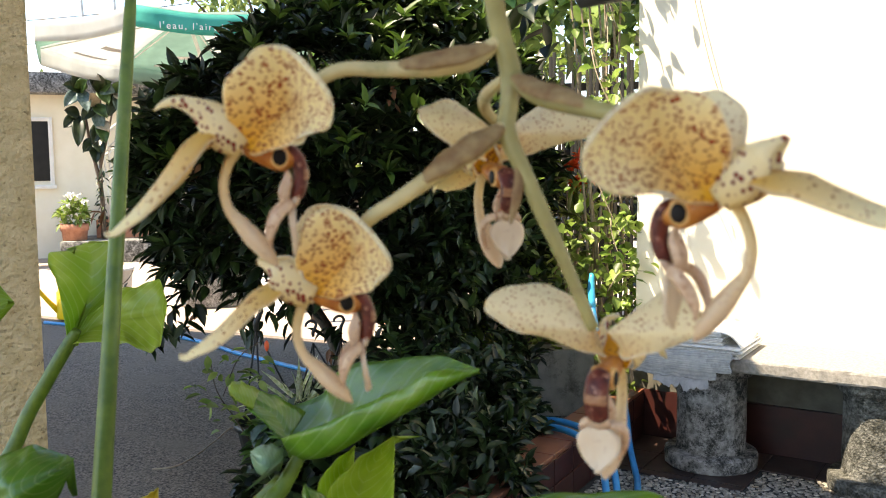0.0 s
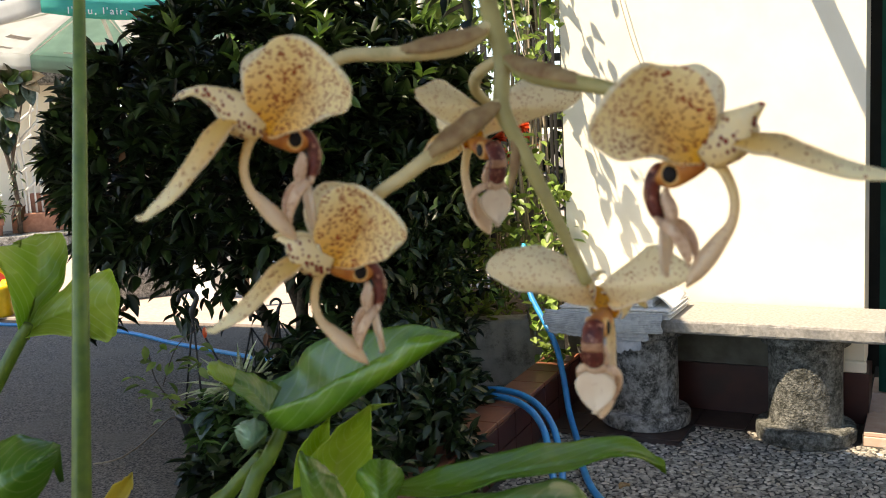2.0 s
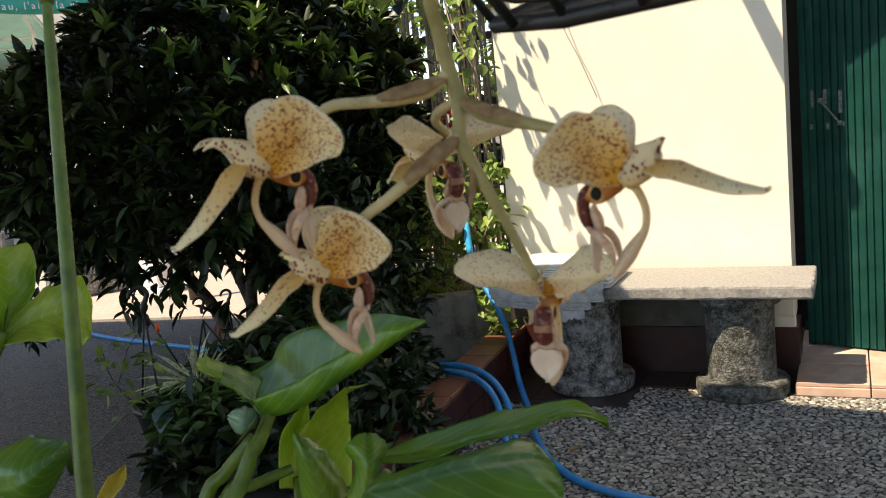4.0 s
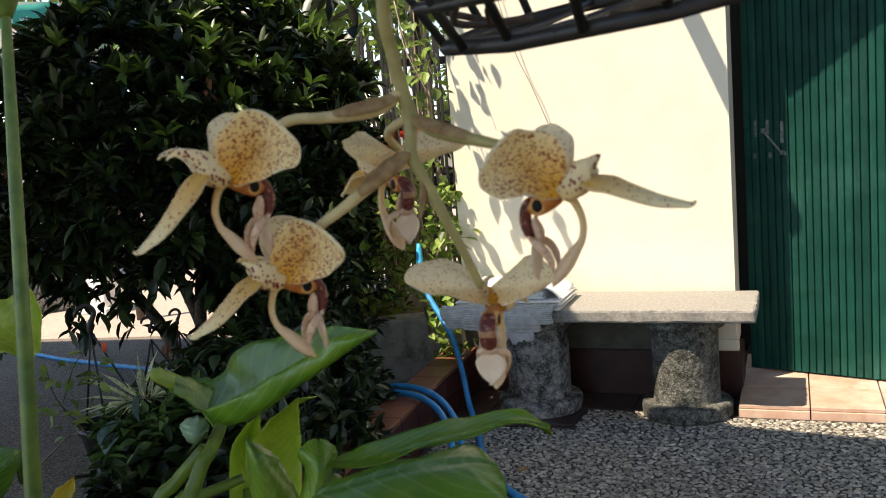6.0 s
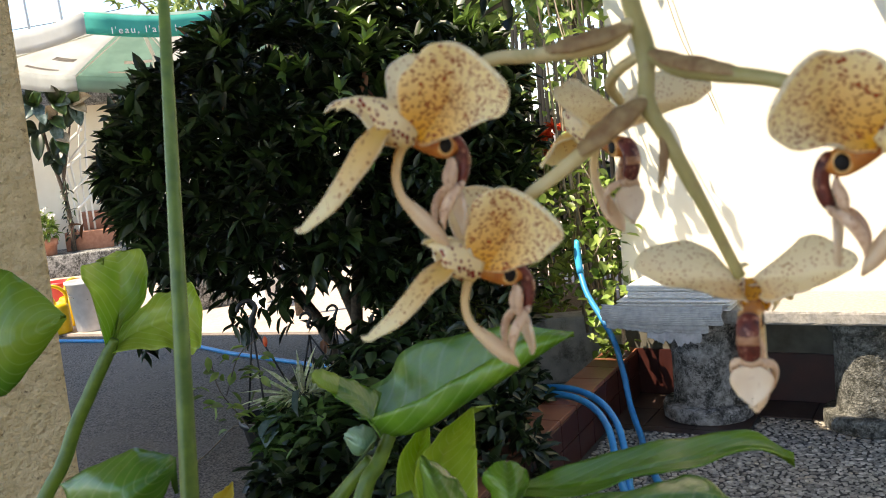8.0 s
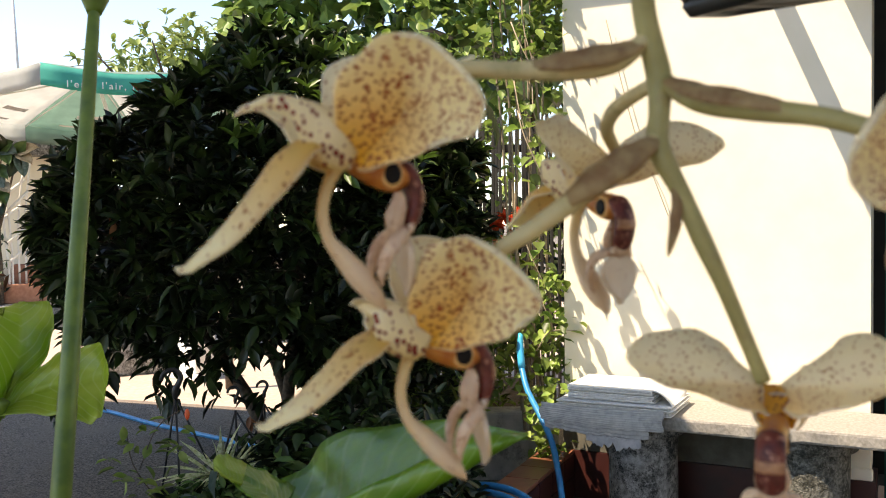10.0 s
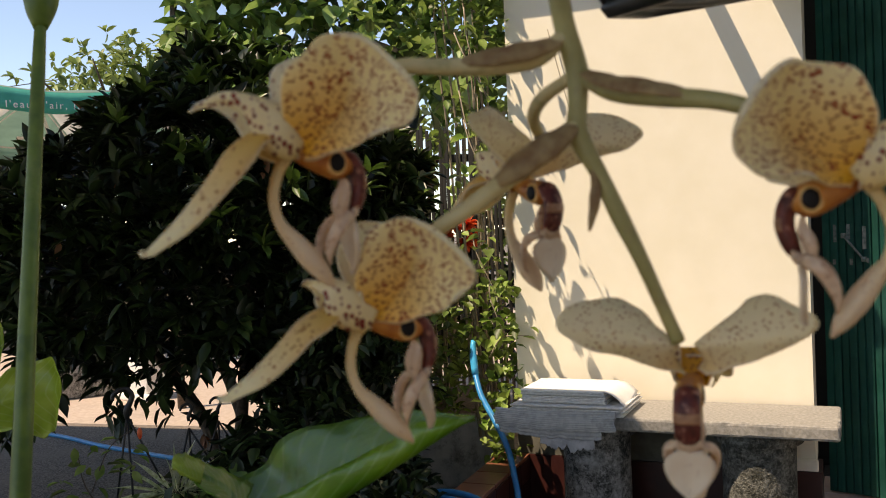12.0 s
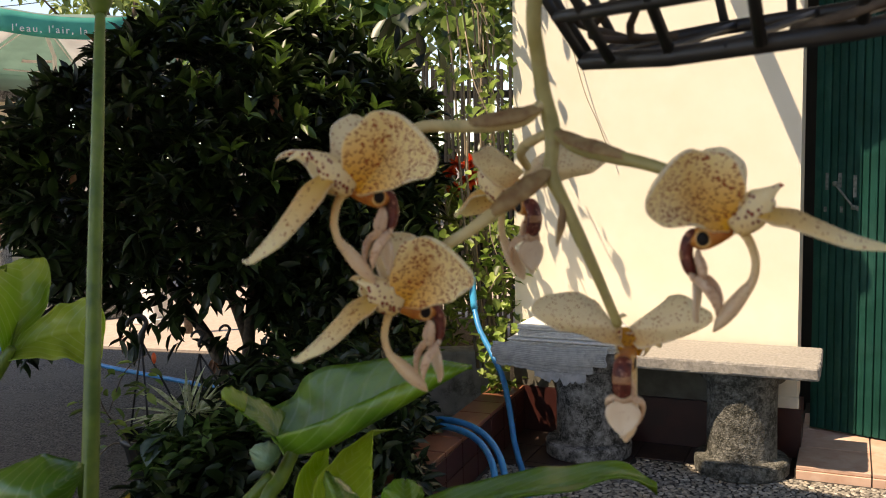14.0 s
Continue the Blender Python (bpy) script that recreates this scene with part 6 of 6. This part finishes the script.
# ---- newspapers and magazines on the bench ----
papers = thing("newspaper_stack", "sagging stack of old newspapers on the bench", "newspapers", HOUSE)
for i in range(7):
    bm = bmesh.new()
    z, o = 0.460 + i * 0.0052, rng.uniform(-0.012, 0.012)
    box(bm, (0.115 + o, -0.43 + rng.uniform(-0.01, 0.01), z), (0.55 + o, -0.12, z + 0.0045), 0.001)
    part("newspaper", bm, M_PAPER, papers)
for k in range(3):
    bm = bmesh.new()

    def drape(u, v, k=k):
        x = (0.06, 0.075, 0.235)[k] + u * ((0.47, 0.40, 0.21)[k])
        ragged = noise.noise(Vector((u * 9, k * 3.1, 0))) + 0.5 * noise.noise(Vector((u * 31, k, 2)))
        drop = (0.062, 0.085, 0.125)[k] * (1 + (0.05, 0.10, 0.20)[k] * ragged) + 0.012 * u * (1, 1, 0)[k]
        fold = 0.0030 * ((v * (9, 7, 3)[k] + 0.12 * noise.noise(Vector((u * 5, v * 3, k)))) % 1.0)
        return Vector((x + 0.004 * math.sin(v * 9), -0.434 - 0.006 * (2 - k) - 0.014 * math.sin(v * 2) - fold, 0.484 - 0.008 * k - v * drop - 0.008 * math.sin(u * 3.1)))
    sheet(bm, drape, 60, 40, 0.0012)
    part("torn_sheet", bm, (M_NEWS, M_NEWS, M_CARD)[k], papers, "grey torn sheets hanging over the edge")
mag = thing("magazine_pile", "pile of pale magazines with an open page", "magazines", HOUSE)
for i in range(9):
    bm = bmesh.new()
    z, o = 0.4980 + i * 0.0056, rng.uniform(-0.01, 0.01)
    box(bm, (0.15 + o, -0.40 + rng.uniform(-0.008, 0.008), z), (0.475 + o, -0.13, z + 0.005), 0.001)
    part("magazine", bm, M_PAPER_TOP if i > 7 else M_PAPER, mag)
bm = bmesh.new()
sheet(bm, lambda u, v: Vector((0.475 + u * 0.075, -0.40 + v * 0.26, 0.547 - u * 0.05 * (1 + 0.3 * math.sin(v * 4)) + 0.012 * math.sin(u * 3.1))), 8, 6, 0.001)
part("curled_page", bm, M_PAPER_TOP, mag)

# ---- far side of the yard ----
house = thing("neighbour_house", "cream single-storey house with flat roof edge", "house", pose(-2.4, 12.4, 0, 0, 0, 14))
bm = bmesh.new()
box(bm, (-6, 0, 0), (1.35, 3, 2.05))
part("wall", bm, M_WALL, house, smooth=False)
bm = bmesh.new()
box(bm, (-6.2, -0.35, 2.05), (1.5, 3.2, 2.30), 0.01)
part("roof", bm, M_STONE, house, "weathered grey roof edge")
bm = bmesh.new()
box(bm, (-0.86, -0.02, 0.98), (-0.26, 0.02, 1.72), 0.004)
win = part("window", bm, M_DARK, house, "dark window")
bm = bmesh.new()
for lo, hi in (((-0.91, -0.04, 0.93), (-0.86, 0.03, 1.77)), ((-0.26, -0.04, 0.93), (-0.21, 0.03, 1.77)), ((-0.86, -0.04, 1.72), (-0.26, 0.03, 1.77)), ((-0.93, -0.06, 0.88), (-0.19, 0.03, 0.93))):
    box(bm, lo, hi, 0.003)
part("window_frame", bm, M_WHITE, win, "white frame")
steps = thing("garden_steps", "worn terracotta garden steps on a concrete slab", "steps", pose(0, 0, 0))
for lo_, hi_, mat_ in (((-2.40, 11.55, 0), (-1.40, 12.6, 0.27), M_STONE), ((-2.06, 11.95, 0.27), (-1.50, 12.5, 0.50), M_TERRA), ((-1.90, 12.2, 0.50), (-1.45, 12.5, 0.72), M_TERRA)):
    bm = bmesh.new()
    box(bm, lo_, hi_, 0.012)
    part("step", bm, mat_, steps)
rail = thing("stair_railing", "white painted lattice stair railing", "railing", pose(-1.89, 12.0, 0.27))
for pts_ in ([(0.0, 0, 0, 0.014), (0.0, 0, 0.30, 0.014), (-0.03, 0, 0.80, 0.014), (-0.10, 0, 1.40, 0.014)], [(0.04, 0.03, 0, 0.014), (0.03, 0.03, 0.66, 0.014), (0.0, 0.03, 1.08, 0.014), (-0.02, 0.03, 1.44, 0.014)],
             [(0.10, 0.10, 0.23, 0.013), (0.10, 0.10, 1.0, 0.013), (0.18, 0.10, 1.75, 0.013)], [(0.17, 0.12, 0.23, 0.013), (0.17, 0.12, 1.0, 0.013), (0.24, 0.12, 1.70, 0.013)]):
    bm = bmesh.new()
    tube(bm, pts_, 6, 3)
    part("upright", bm, M_WHITE, rail)
for ax, az, bx, bz in ((-0.08, 1.24, 0.18, 1.47), (-0.01, 1.08, 0.22, 1.34), (-0.17, 0.91, 0.13, 1.16), (-0.15, 0.92, 0.0, 0.72), (0.15, 1.42, 0.24, 1.70), (0.0, 0.72, 0.20, 0.92), (0.02, 0.50, 0.20, 0.68)):
    bm = bmesh.new()
    tube(bm, [(ax, -0.03, az, 0.017), ((ax + bx) / 2, 0.03, (az + bz) / 2, 0.017), (bx, 0.09, bz, 0.017)], 6, 0)
    part("slanting_bar", bm, M_WHITE, rail)

rubber = thing("rubber_plant", "tall rubber plant with large two-tone leaves", "plant", pose(-2.02, 11.90, 0.27))
for pts_ in ([(0.06, 0, 0, 0.03), (0.05, 0, 0.6, 0.026), (-0.06, 0, 1.2, 0.02), (-0.13, 0, 1.80, 0.012)], [(0.05, 0, 0.5, 0.02), (0.06, 0, 1.1, 0.017), (0.09, 0, 1.78, 0.011)], [(0.06, 0, 0.9, 0.016), (0.16, 0, 1.3, 0.013), (0.27, 0, 1.77, 0.009)]):
    bm = bmesh.new()
    tube(bm, pts_, 7, 4)
    part("stem", bm, M_BARK, rubber)


def broad_leaf(a, b, w, mat):
    """A thick oval leaf arching from its base to its tip."""
    a, b = Vector(a), Vector(b)
    d = b - a
    side = d.cross(Vector((0.25, -0.9, 0.35))).normalized()
    up = side.cross(d).normalized()
    bm = bmesh.new()
    sheet(bm, lambda u, v: a + d * u + up * (0.16 * d.length * math.sin(u * 2.6)) + side * ((2 * v - 1) * w * math.sin(math.pi * u ** 0.85) ** 0.7) + up * (abs(2 * v - 1) * w * 0.35), 10, 6, 0.004)
    part("leaf", bm, mat, rubber)


# whorls of leaves: crown, then the reach of each leaf sideways and upwards
for (cx, cz), leaves in (((-0.14, 1.80), ((-0.07, 0.20, 0), (0.13, 0.12, 1), (-0.14, -0.22, 2), (0.09, -0.30, 2), (0.02, 0.16, 1), (-0.16, 0.04, 0))),
                         ((0.08, 1.80), ((0.0, 0.21, 0), (0.15, 0.10, 1), (0.18, -0.05, 2), (0.11, -0.20, 1), (-0.10, 0.14, 0))),
                         ((0.27, 1.76), ((0.25, 0.05, 3), (0.16, -0.15, 3), (0.07, -0.30, 2), (0.12, 0.15, 1), (-0.07, -0.30, 0))),
                         ((-0.17, 1.50), ((-0.14, -0.16, 0), (0.0, -0.40, 0), (-0.14, 0.05, 0))), ((0.06, 1.40), ((0.08, -0.26, 1), (-0.05, -0.26, 0), (0.12, -0.12, 3))),
                         ((0.02, 1.62), ((-0.12, -0.20, 0), (0.14, -0.18, 1), (0.05, -0.34, 2), (-0.04, 0.16, 3))), ((0.0, 1.20), ((-0.10, -0.16, 0), (0.10, -0.20, 0), (0.02, -0.30, 0)))):
    for dx, dz, tone in leaves:
        broad_leaf((cx, 0, cz), (cx + dx * 1.15, rng.uniform(-0.20, -0.05), cz + dz), 0.08, (M_BUSH, M_POTPLANT, M_SILVER, M_TWIG)[tone])
tangle = [(np.array((0.06 + rng.normal(0, 0.03), rng.normal(0, 0.05), rng.uniform(0.1, 0.9))), rng.normal(0, 0.7, 3) + (0, -0.4, -0.3)) for _ in range(60)]
leaf_mesh("low_leaves", tangle, 0.09, 0.03, M_BUSH, rubber, rng, 0.9)


def flower_pot(x, y, r, h, label, blossom=False):
    ob = thing("flower_pot", label, "plant pot", pose(x, y, 0))
    bm = bmesh.new()
    lathe(bm, [(r * 0.7, 0), (r * 0.72, 0.01), (r, h * 0.82), (r * 1.1, h * 0.83), (r * 1.1, h), (r * 0.95, h), (r * 0.9, h * 0.9)], 22)
    part("pot", bm, M_TERRA, ob)
    leaf_mesh("leaves", shell_spots(rng, (0, 0, h + r * 0.7), (r * 1.2, r * 1.1, r * 1.2), 220, 5, 0.1), 0.11, 0.04, M_VINE, ob, rng)
    if blossom:
        leaf_mesh("blossoms", shell_spots(rng, (0, 0, h + r * 1.2), (r * 1.1, r, r * 1.3), 180, 4, 0.6), 0.045, 0.03, M_WHITE, ob, rng)
    return ob


flower_pot(-2.27, 11.75, 0.15, 0.47, "large terracotta pot with a white flowering plant", True)
flower_pot(-2.95, 11.2, 0.22, 0.46, "large terracotta pot with a leafy plant")


def watering_can(x, y, turn):
    ob = thing("watering_can", "bright yellow plastic watering can", "watering can", pose(x, y, 0.004, 0, 0, turn), "watering cans")
    bm = bmesh.new()
    lathe(bm, [(0.12, 0), (0.125, 0.01), (0.12, 0.20), (0.105, 0.225), (0.09, 0.228), (0.085, 0.20)], 22)
    part("body", bm, M_YELLOW, ob)
    bm = bmesh.new()
    tube(bm, [(-0.10, 0, 0.19, 0.013), (-0.07, 0, 0.33, 0.014), (0.02, 0, 0.36, 0.014), (0.10, 0, 0.30, 0.014), (0.105, 0, 0.2, 0.013)], 9, 6)
    part("handle", bm, M_YELLOW, ob)
    bm = bmesh.new()
    tube(bm, [(-0.11, 0, 0.06, 0.022), (-0.2, 0, 0.17, 0.016), (-0.27, 0, 0.27, 0.016), (-0.30, 0, 0.29, 0.03)], 10, 4)
    part("spout", bm, M_YELLOW, ob)
    return ob


watering_can(-1.42, 7.50, 20)
watering_can(-1.32, 7.86, 60)
red_bucket = thing("bucket", "small red plastic bucket behind the watering cans", "bucket", pose(-1.44, 8.15, 0.004))
bm = bmesh.new()
lathe(bm, [(0.10, 0), (0.105, 0.01), (0.14, 0.30), (0.15, 0.305), (0.15, 0.325), (0.135, 0.325), (0.11, 0.05)], 24)
part("bucket_wall", bm, M_RED_PLASTIC, red_bucket)
bucket = thing("bucket", "grey ribbed plastic bucket", "bucket", pose(-1.13, 7.46, 0.004))
bm = bmesh.new()
lathe(bm, [(0.125, 0), (0.13, 0.01), (0.165, 0.36), (0.178, 0.365), (0.178, 0.385), (0.16, 0.385), (0.13, 0.05)], 26)
part("bucket_wall", bm, M_BUCKET, bucket)
bm = bmesh.new()
tube(bm, [(-0.17, 0, 0.36, 0.004), (-0.12, -0.1, 0.28, 0.004), (0, -0.15, 0.25, 0.004), (0.12, -0.1, 0.28, 0.004), (0.17, 0, 0.36, 0.004)], 6, 5)
part("handle", bm, M_BLACK, bucket)
block = thing("white_pedestal", "white painted concrete pedestal in the sun", "pedestal", pose(0.16, 7.45, 0.004, 0, 0, -48))
bm = bmesh.new()
box(bm, (-0.17, -0.13, 0), (0.17, 0.13, 0.05), 0.008)
box(bm, (-0.14, -0.10, 0.05), (0.14, 0.10, 0.40), 0.02)
part("body", bm, M_WHITE, block)
dark_block = thing("stone_trough", "dark stone trough in the yard", "trough", pose(-0.35, 7.9, 0.004, 0, 0, 12))
bm = bmesh.new()
box(bm, (-0.3, -0.2, 0), (0.3, 0.2, 0.34), 0.02)
part("body", bm, M_STONE, dark_block)


# ---- garden umbrella with printed canvas, tipped so that its near edge stands high ----
def umbrella():
    ob = thing("garden_umbrella", "open tilted garden umbrella of white, grey-green and teal canvas", "umbrella", pose(-0.78, 10.75, 0))
    bm = bmesh.new()
    tube(bm, [(0.12, 0, 0, 0.022), (0.12, 0, 2.4, 0.022), (0.0, 0.0, 2.80, 0.022)], 10, 0)
    part("pole", bm, M_WHITE, ob)
    bm = bmesh.new()
    lathe(bm, [(0.28, 0), (0.28, 0.06), (0.06, 0.10), (0.05, 0.3)], 20, Matrix.Translation((0.12, 0, 0)))
    part("base", bm, M_WHITE, ob)
    R1, N = 1.65, 8
    tip = Matrix.Translation((0, 0, 2.81)) @ Matrix.Rotation(radians(-5), 4, "X") @ Matrix.Rotation(radians(11), 4, "Z")

    def on_panel(k, u, v, off=0.0):
        a0, a1 = (k + 0.5) * math.tau / N, (k + 1.5) * math.tau / N
        a = a0 + (a1 - a0) * v
        r = R1 * u / math.cos(a - (a0 + a1) / 2) * math.cos(math.pi / N)
        return tip @ Vector((r * math.cos(a), r * math.sin(a), -0.30 * u ** 1.3 - 0.05 * math.sin(v * math.pi) * u - off))
    for k in range(N):
        bm = bmesh.new()
        sheet(bm, lambda u, v: on_panel(k, u, v), 8, 6, 0.002)
        panel = part("canopy_panel", bm, M_UMB_G if k % 2 else M_UMB_W, ob)
        bm = bmesh.new()
        sheet(bm, lambda u, v: on_panel(k, 1.0, u) + Vector((0, 0, -0.20 * v)), 6, 3, 0.002)
        part("valance", bm, M_UMB_T if k == 5 else M_UMB_G if k % 2 else M_UMB_W, ob, "teal valance" if k == 5 else "")
        a0 = (k + 0.5) * math.tau / N
        bm = bmesh.new()
        tube(bm, [(*(tip @ Vector((0, 0, -0.03))), 0.008), (*(tip @ Vector((R1 * math.cos(a0), R1 * math.sin(a0), -0.32))), 0.008)], 6, 0)
        part("rib", bm, M_WHITE, ob)
        if k in (1, 2, 3):      # printed marks, shown as bars
            for v0, v1, u0, u1 in ((0.24, 0.60, 0.72, 0.77), (0.30, 0.74, 0.90, 0.925)):
                bm = bmesh.new()
                sheet(bm, lambda u, v: on_panel(k, u0 + (u1 - u0) * u, v0 + (v1 - v0) * v, 0.008), 3, 6, 0.001)
                part("printed_bar", bm, M_BUCKET if k == 2 else M_WHITE, panel, "pale printed bar")
    # slogan on the teal valance
    txt = bpy.data.curves.new("slogan", "FONT")
    txt.body, txt.size, txt.align_x, txt.extrude = "l'eau, l'air, la vie", 0.09, "CENTER", 0.001
    txt.space_character = 1.3
    holder = new("slogan_curve", txt)
    bpy.context.view_layer.update()
    me = bpy.data.meshes.new_from_object(holder.evaluated_get(bpy.context.evaluated_depsgraph_get()))
    bpy.data.objects.remove(holder)
    mid = on_panel(5, 1.0, 0.5)
    place = pose(mid.x, mid.y - 0.012, mid.z - 0.15, 90, 0, 11)
    # each letter is a part of its own
    bm = bmesh.new()
    bm.from_mesh(me)
    todo = set(bm.verts)
    while todo:
        stack, island = [todo.pop()], []
        while stack:
            v = stack.pop()
            island.append(v)
            for e in v.link_edges:
                w = e.other_vert(v)
                if w in todo:
                    todo.discard(w)
                    stack.append(w)
        index = {v: i for i, v in enumerate(island)}
        faces = {f for v in island for f in v.link_faces}
        letter = raw_mesh("letter", [place @ v.co for v in island], [[index[v] for v in f.verts] for f in faces], M_WHITE, ob)
        letter["label"] = "white printed letter"
    bm.free()


umbrella()
masts = thing("roof_masts", "two thin metal masts on the far roof", "mast", pose(-2.3, 13.2, 2.30, 0, 0, 0))
for x in (0.0, 0.42):
    bm = bmesh.new()
    tube(bm, [(x, 0, 0, 0.02), (x - 0.12, 0, 2.4, 0.018)], 6, 0)
    part("mast", bm, M_BUCKET, masts)
# wires against the sky
cable = thing("overhead_cable", "thin overhead cables across the sky", "cable", Matrix())
for z0, z1 in ((5.6, 6.6), (5.0, 5.9)):
    bm = bmesh.new()
    tube(bm, [(-14, 26, z0 - 1.2, 0.012), (-4, 25, z0 - 0.6, 0.012), (6, 24, z1, 0.012)], 5, 6)
    part("wire", bm, M_BLACK, cable)

# ---- pebbles set in the terrace floor: the nearest stones singly, the rest as one bed ----
prng = np.random.default_rng(11)


def pebble_verts(sx, sy, h, seed):
    ring = []
    r2 = np.random.default_rng(seed)
    k = 8
    rr = r2.uniform(0.90, 1.08, k)
    for lvl, z in ((1.0, -0.004), (0.90, h * 0.62), (0.45, h)):
        for i in range(k):
            a = i * math.tau / k
            ring.append((sx * lvl * rr[i] * math.cos(a), sy * lvl * rr[i] * math.sin(a), z))
    faces = []
    for l in range(2):
        for i in range(k):
            j = (i + 1) % k
            faces.append((l * k + i, l * k + j, (l + 1) * k + j, (l + 1) * k + i))
    faces.append(tuple(2 * k + i for i in range(k)))
    return ring, faces


PEBBLES = []
for s_ in range(8):
    v_, f_ = pebble_verts(0.0128 * (0.85 + 0.08 * (s_ % 4)), 0.0094 * (0.8 + 0.1 * (s_ % 3)), 0.0035, s_)
    me_ = bpy.data.meshes.new("pebble")
    me_.from_pydata(v_, [], f_)
    me_.polygons.foreach_set("use_smooth", [True] * len(me_.polygons))
    me_.materials.append(M_PEBBLE)
    PEBBLES.append((me_, np.array(v_), f_))
verts, faces, single = [], [], 0
STEP = 0.0192
for iy in range(int(2.65 / STEP)):
    for ix in range(int(2.6 / STEP)):
        lx = -0.35 + ix * STEP + (iy % 2) * STEP / 2 + prng.uniform(-0.006, 0.006)
        ly = -0.05 - iy * STEP * 0.9 + prng.uniform(-0.006, 0.006)
        w = HOUSE @ Vector((lx, ly, -0.003))
        c = (w - CURB_A).cross(cd).z
        if c > -0.02 or (lx > 1.17 and ly > -0.285) or (-0.02 < lx < 1.19 and ly > -0.245) or (-0.02 < lx < 0.60 and ly > -0.50) or w.y < 1.55 or w.x < 0.9:
            continue
        me_, pv, pf = PEBBLES[int(prng.integers(8))]
        a, s_ = prng.uniform(0, math.tau), prng.uniform(0.72, 1.15)
        if 1.62 < w.x < 2.06 and 2.0 < w.y < 2.46 and single < 300:
            ob = new("pebble", me_)
            ob.parent = floor_bed
            ob.matrix_basis = Matrix.Translation((lx, ly, -0.003)) @ Matrix.Rotation(a, 4, "Z") @ Matrix.Diagonal((s_, s_, 1, 1))
            single += 1
        else:
            ca, sa = math.cos(a) * s_, math.sin(a) * s_
            q = np.stack([lx + pv[:, 0] * ca - pv[:, 1] * sa, ly + pv[:, 0] * sa + pv[:, 1] * ca, pv[:, 2] - 0.003], 1)
            o = len(verts)
            verts.extend(q.tolist())
            faces.extend(tuple(o + k for k in f) for f in pf)
rest = raw_mesh("pebble_bed", verts, faces, M_PEBBLE_FAR, floor_bed, True)
tagged(rest, kind="stuff")
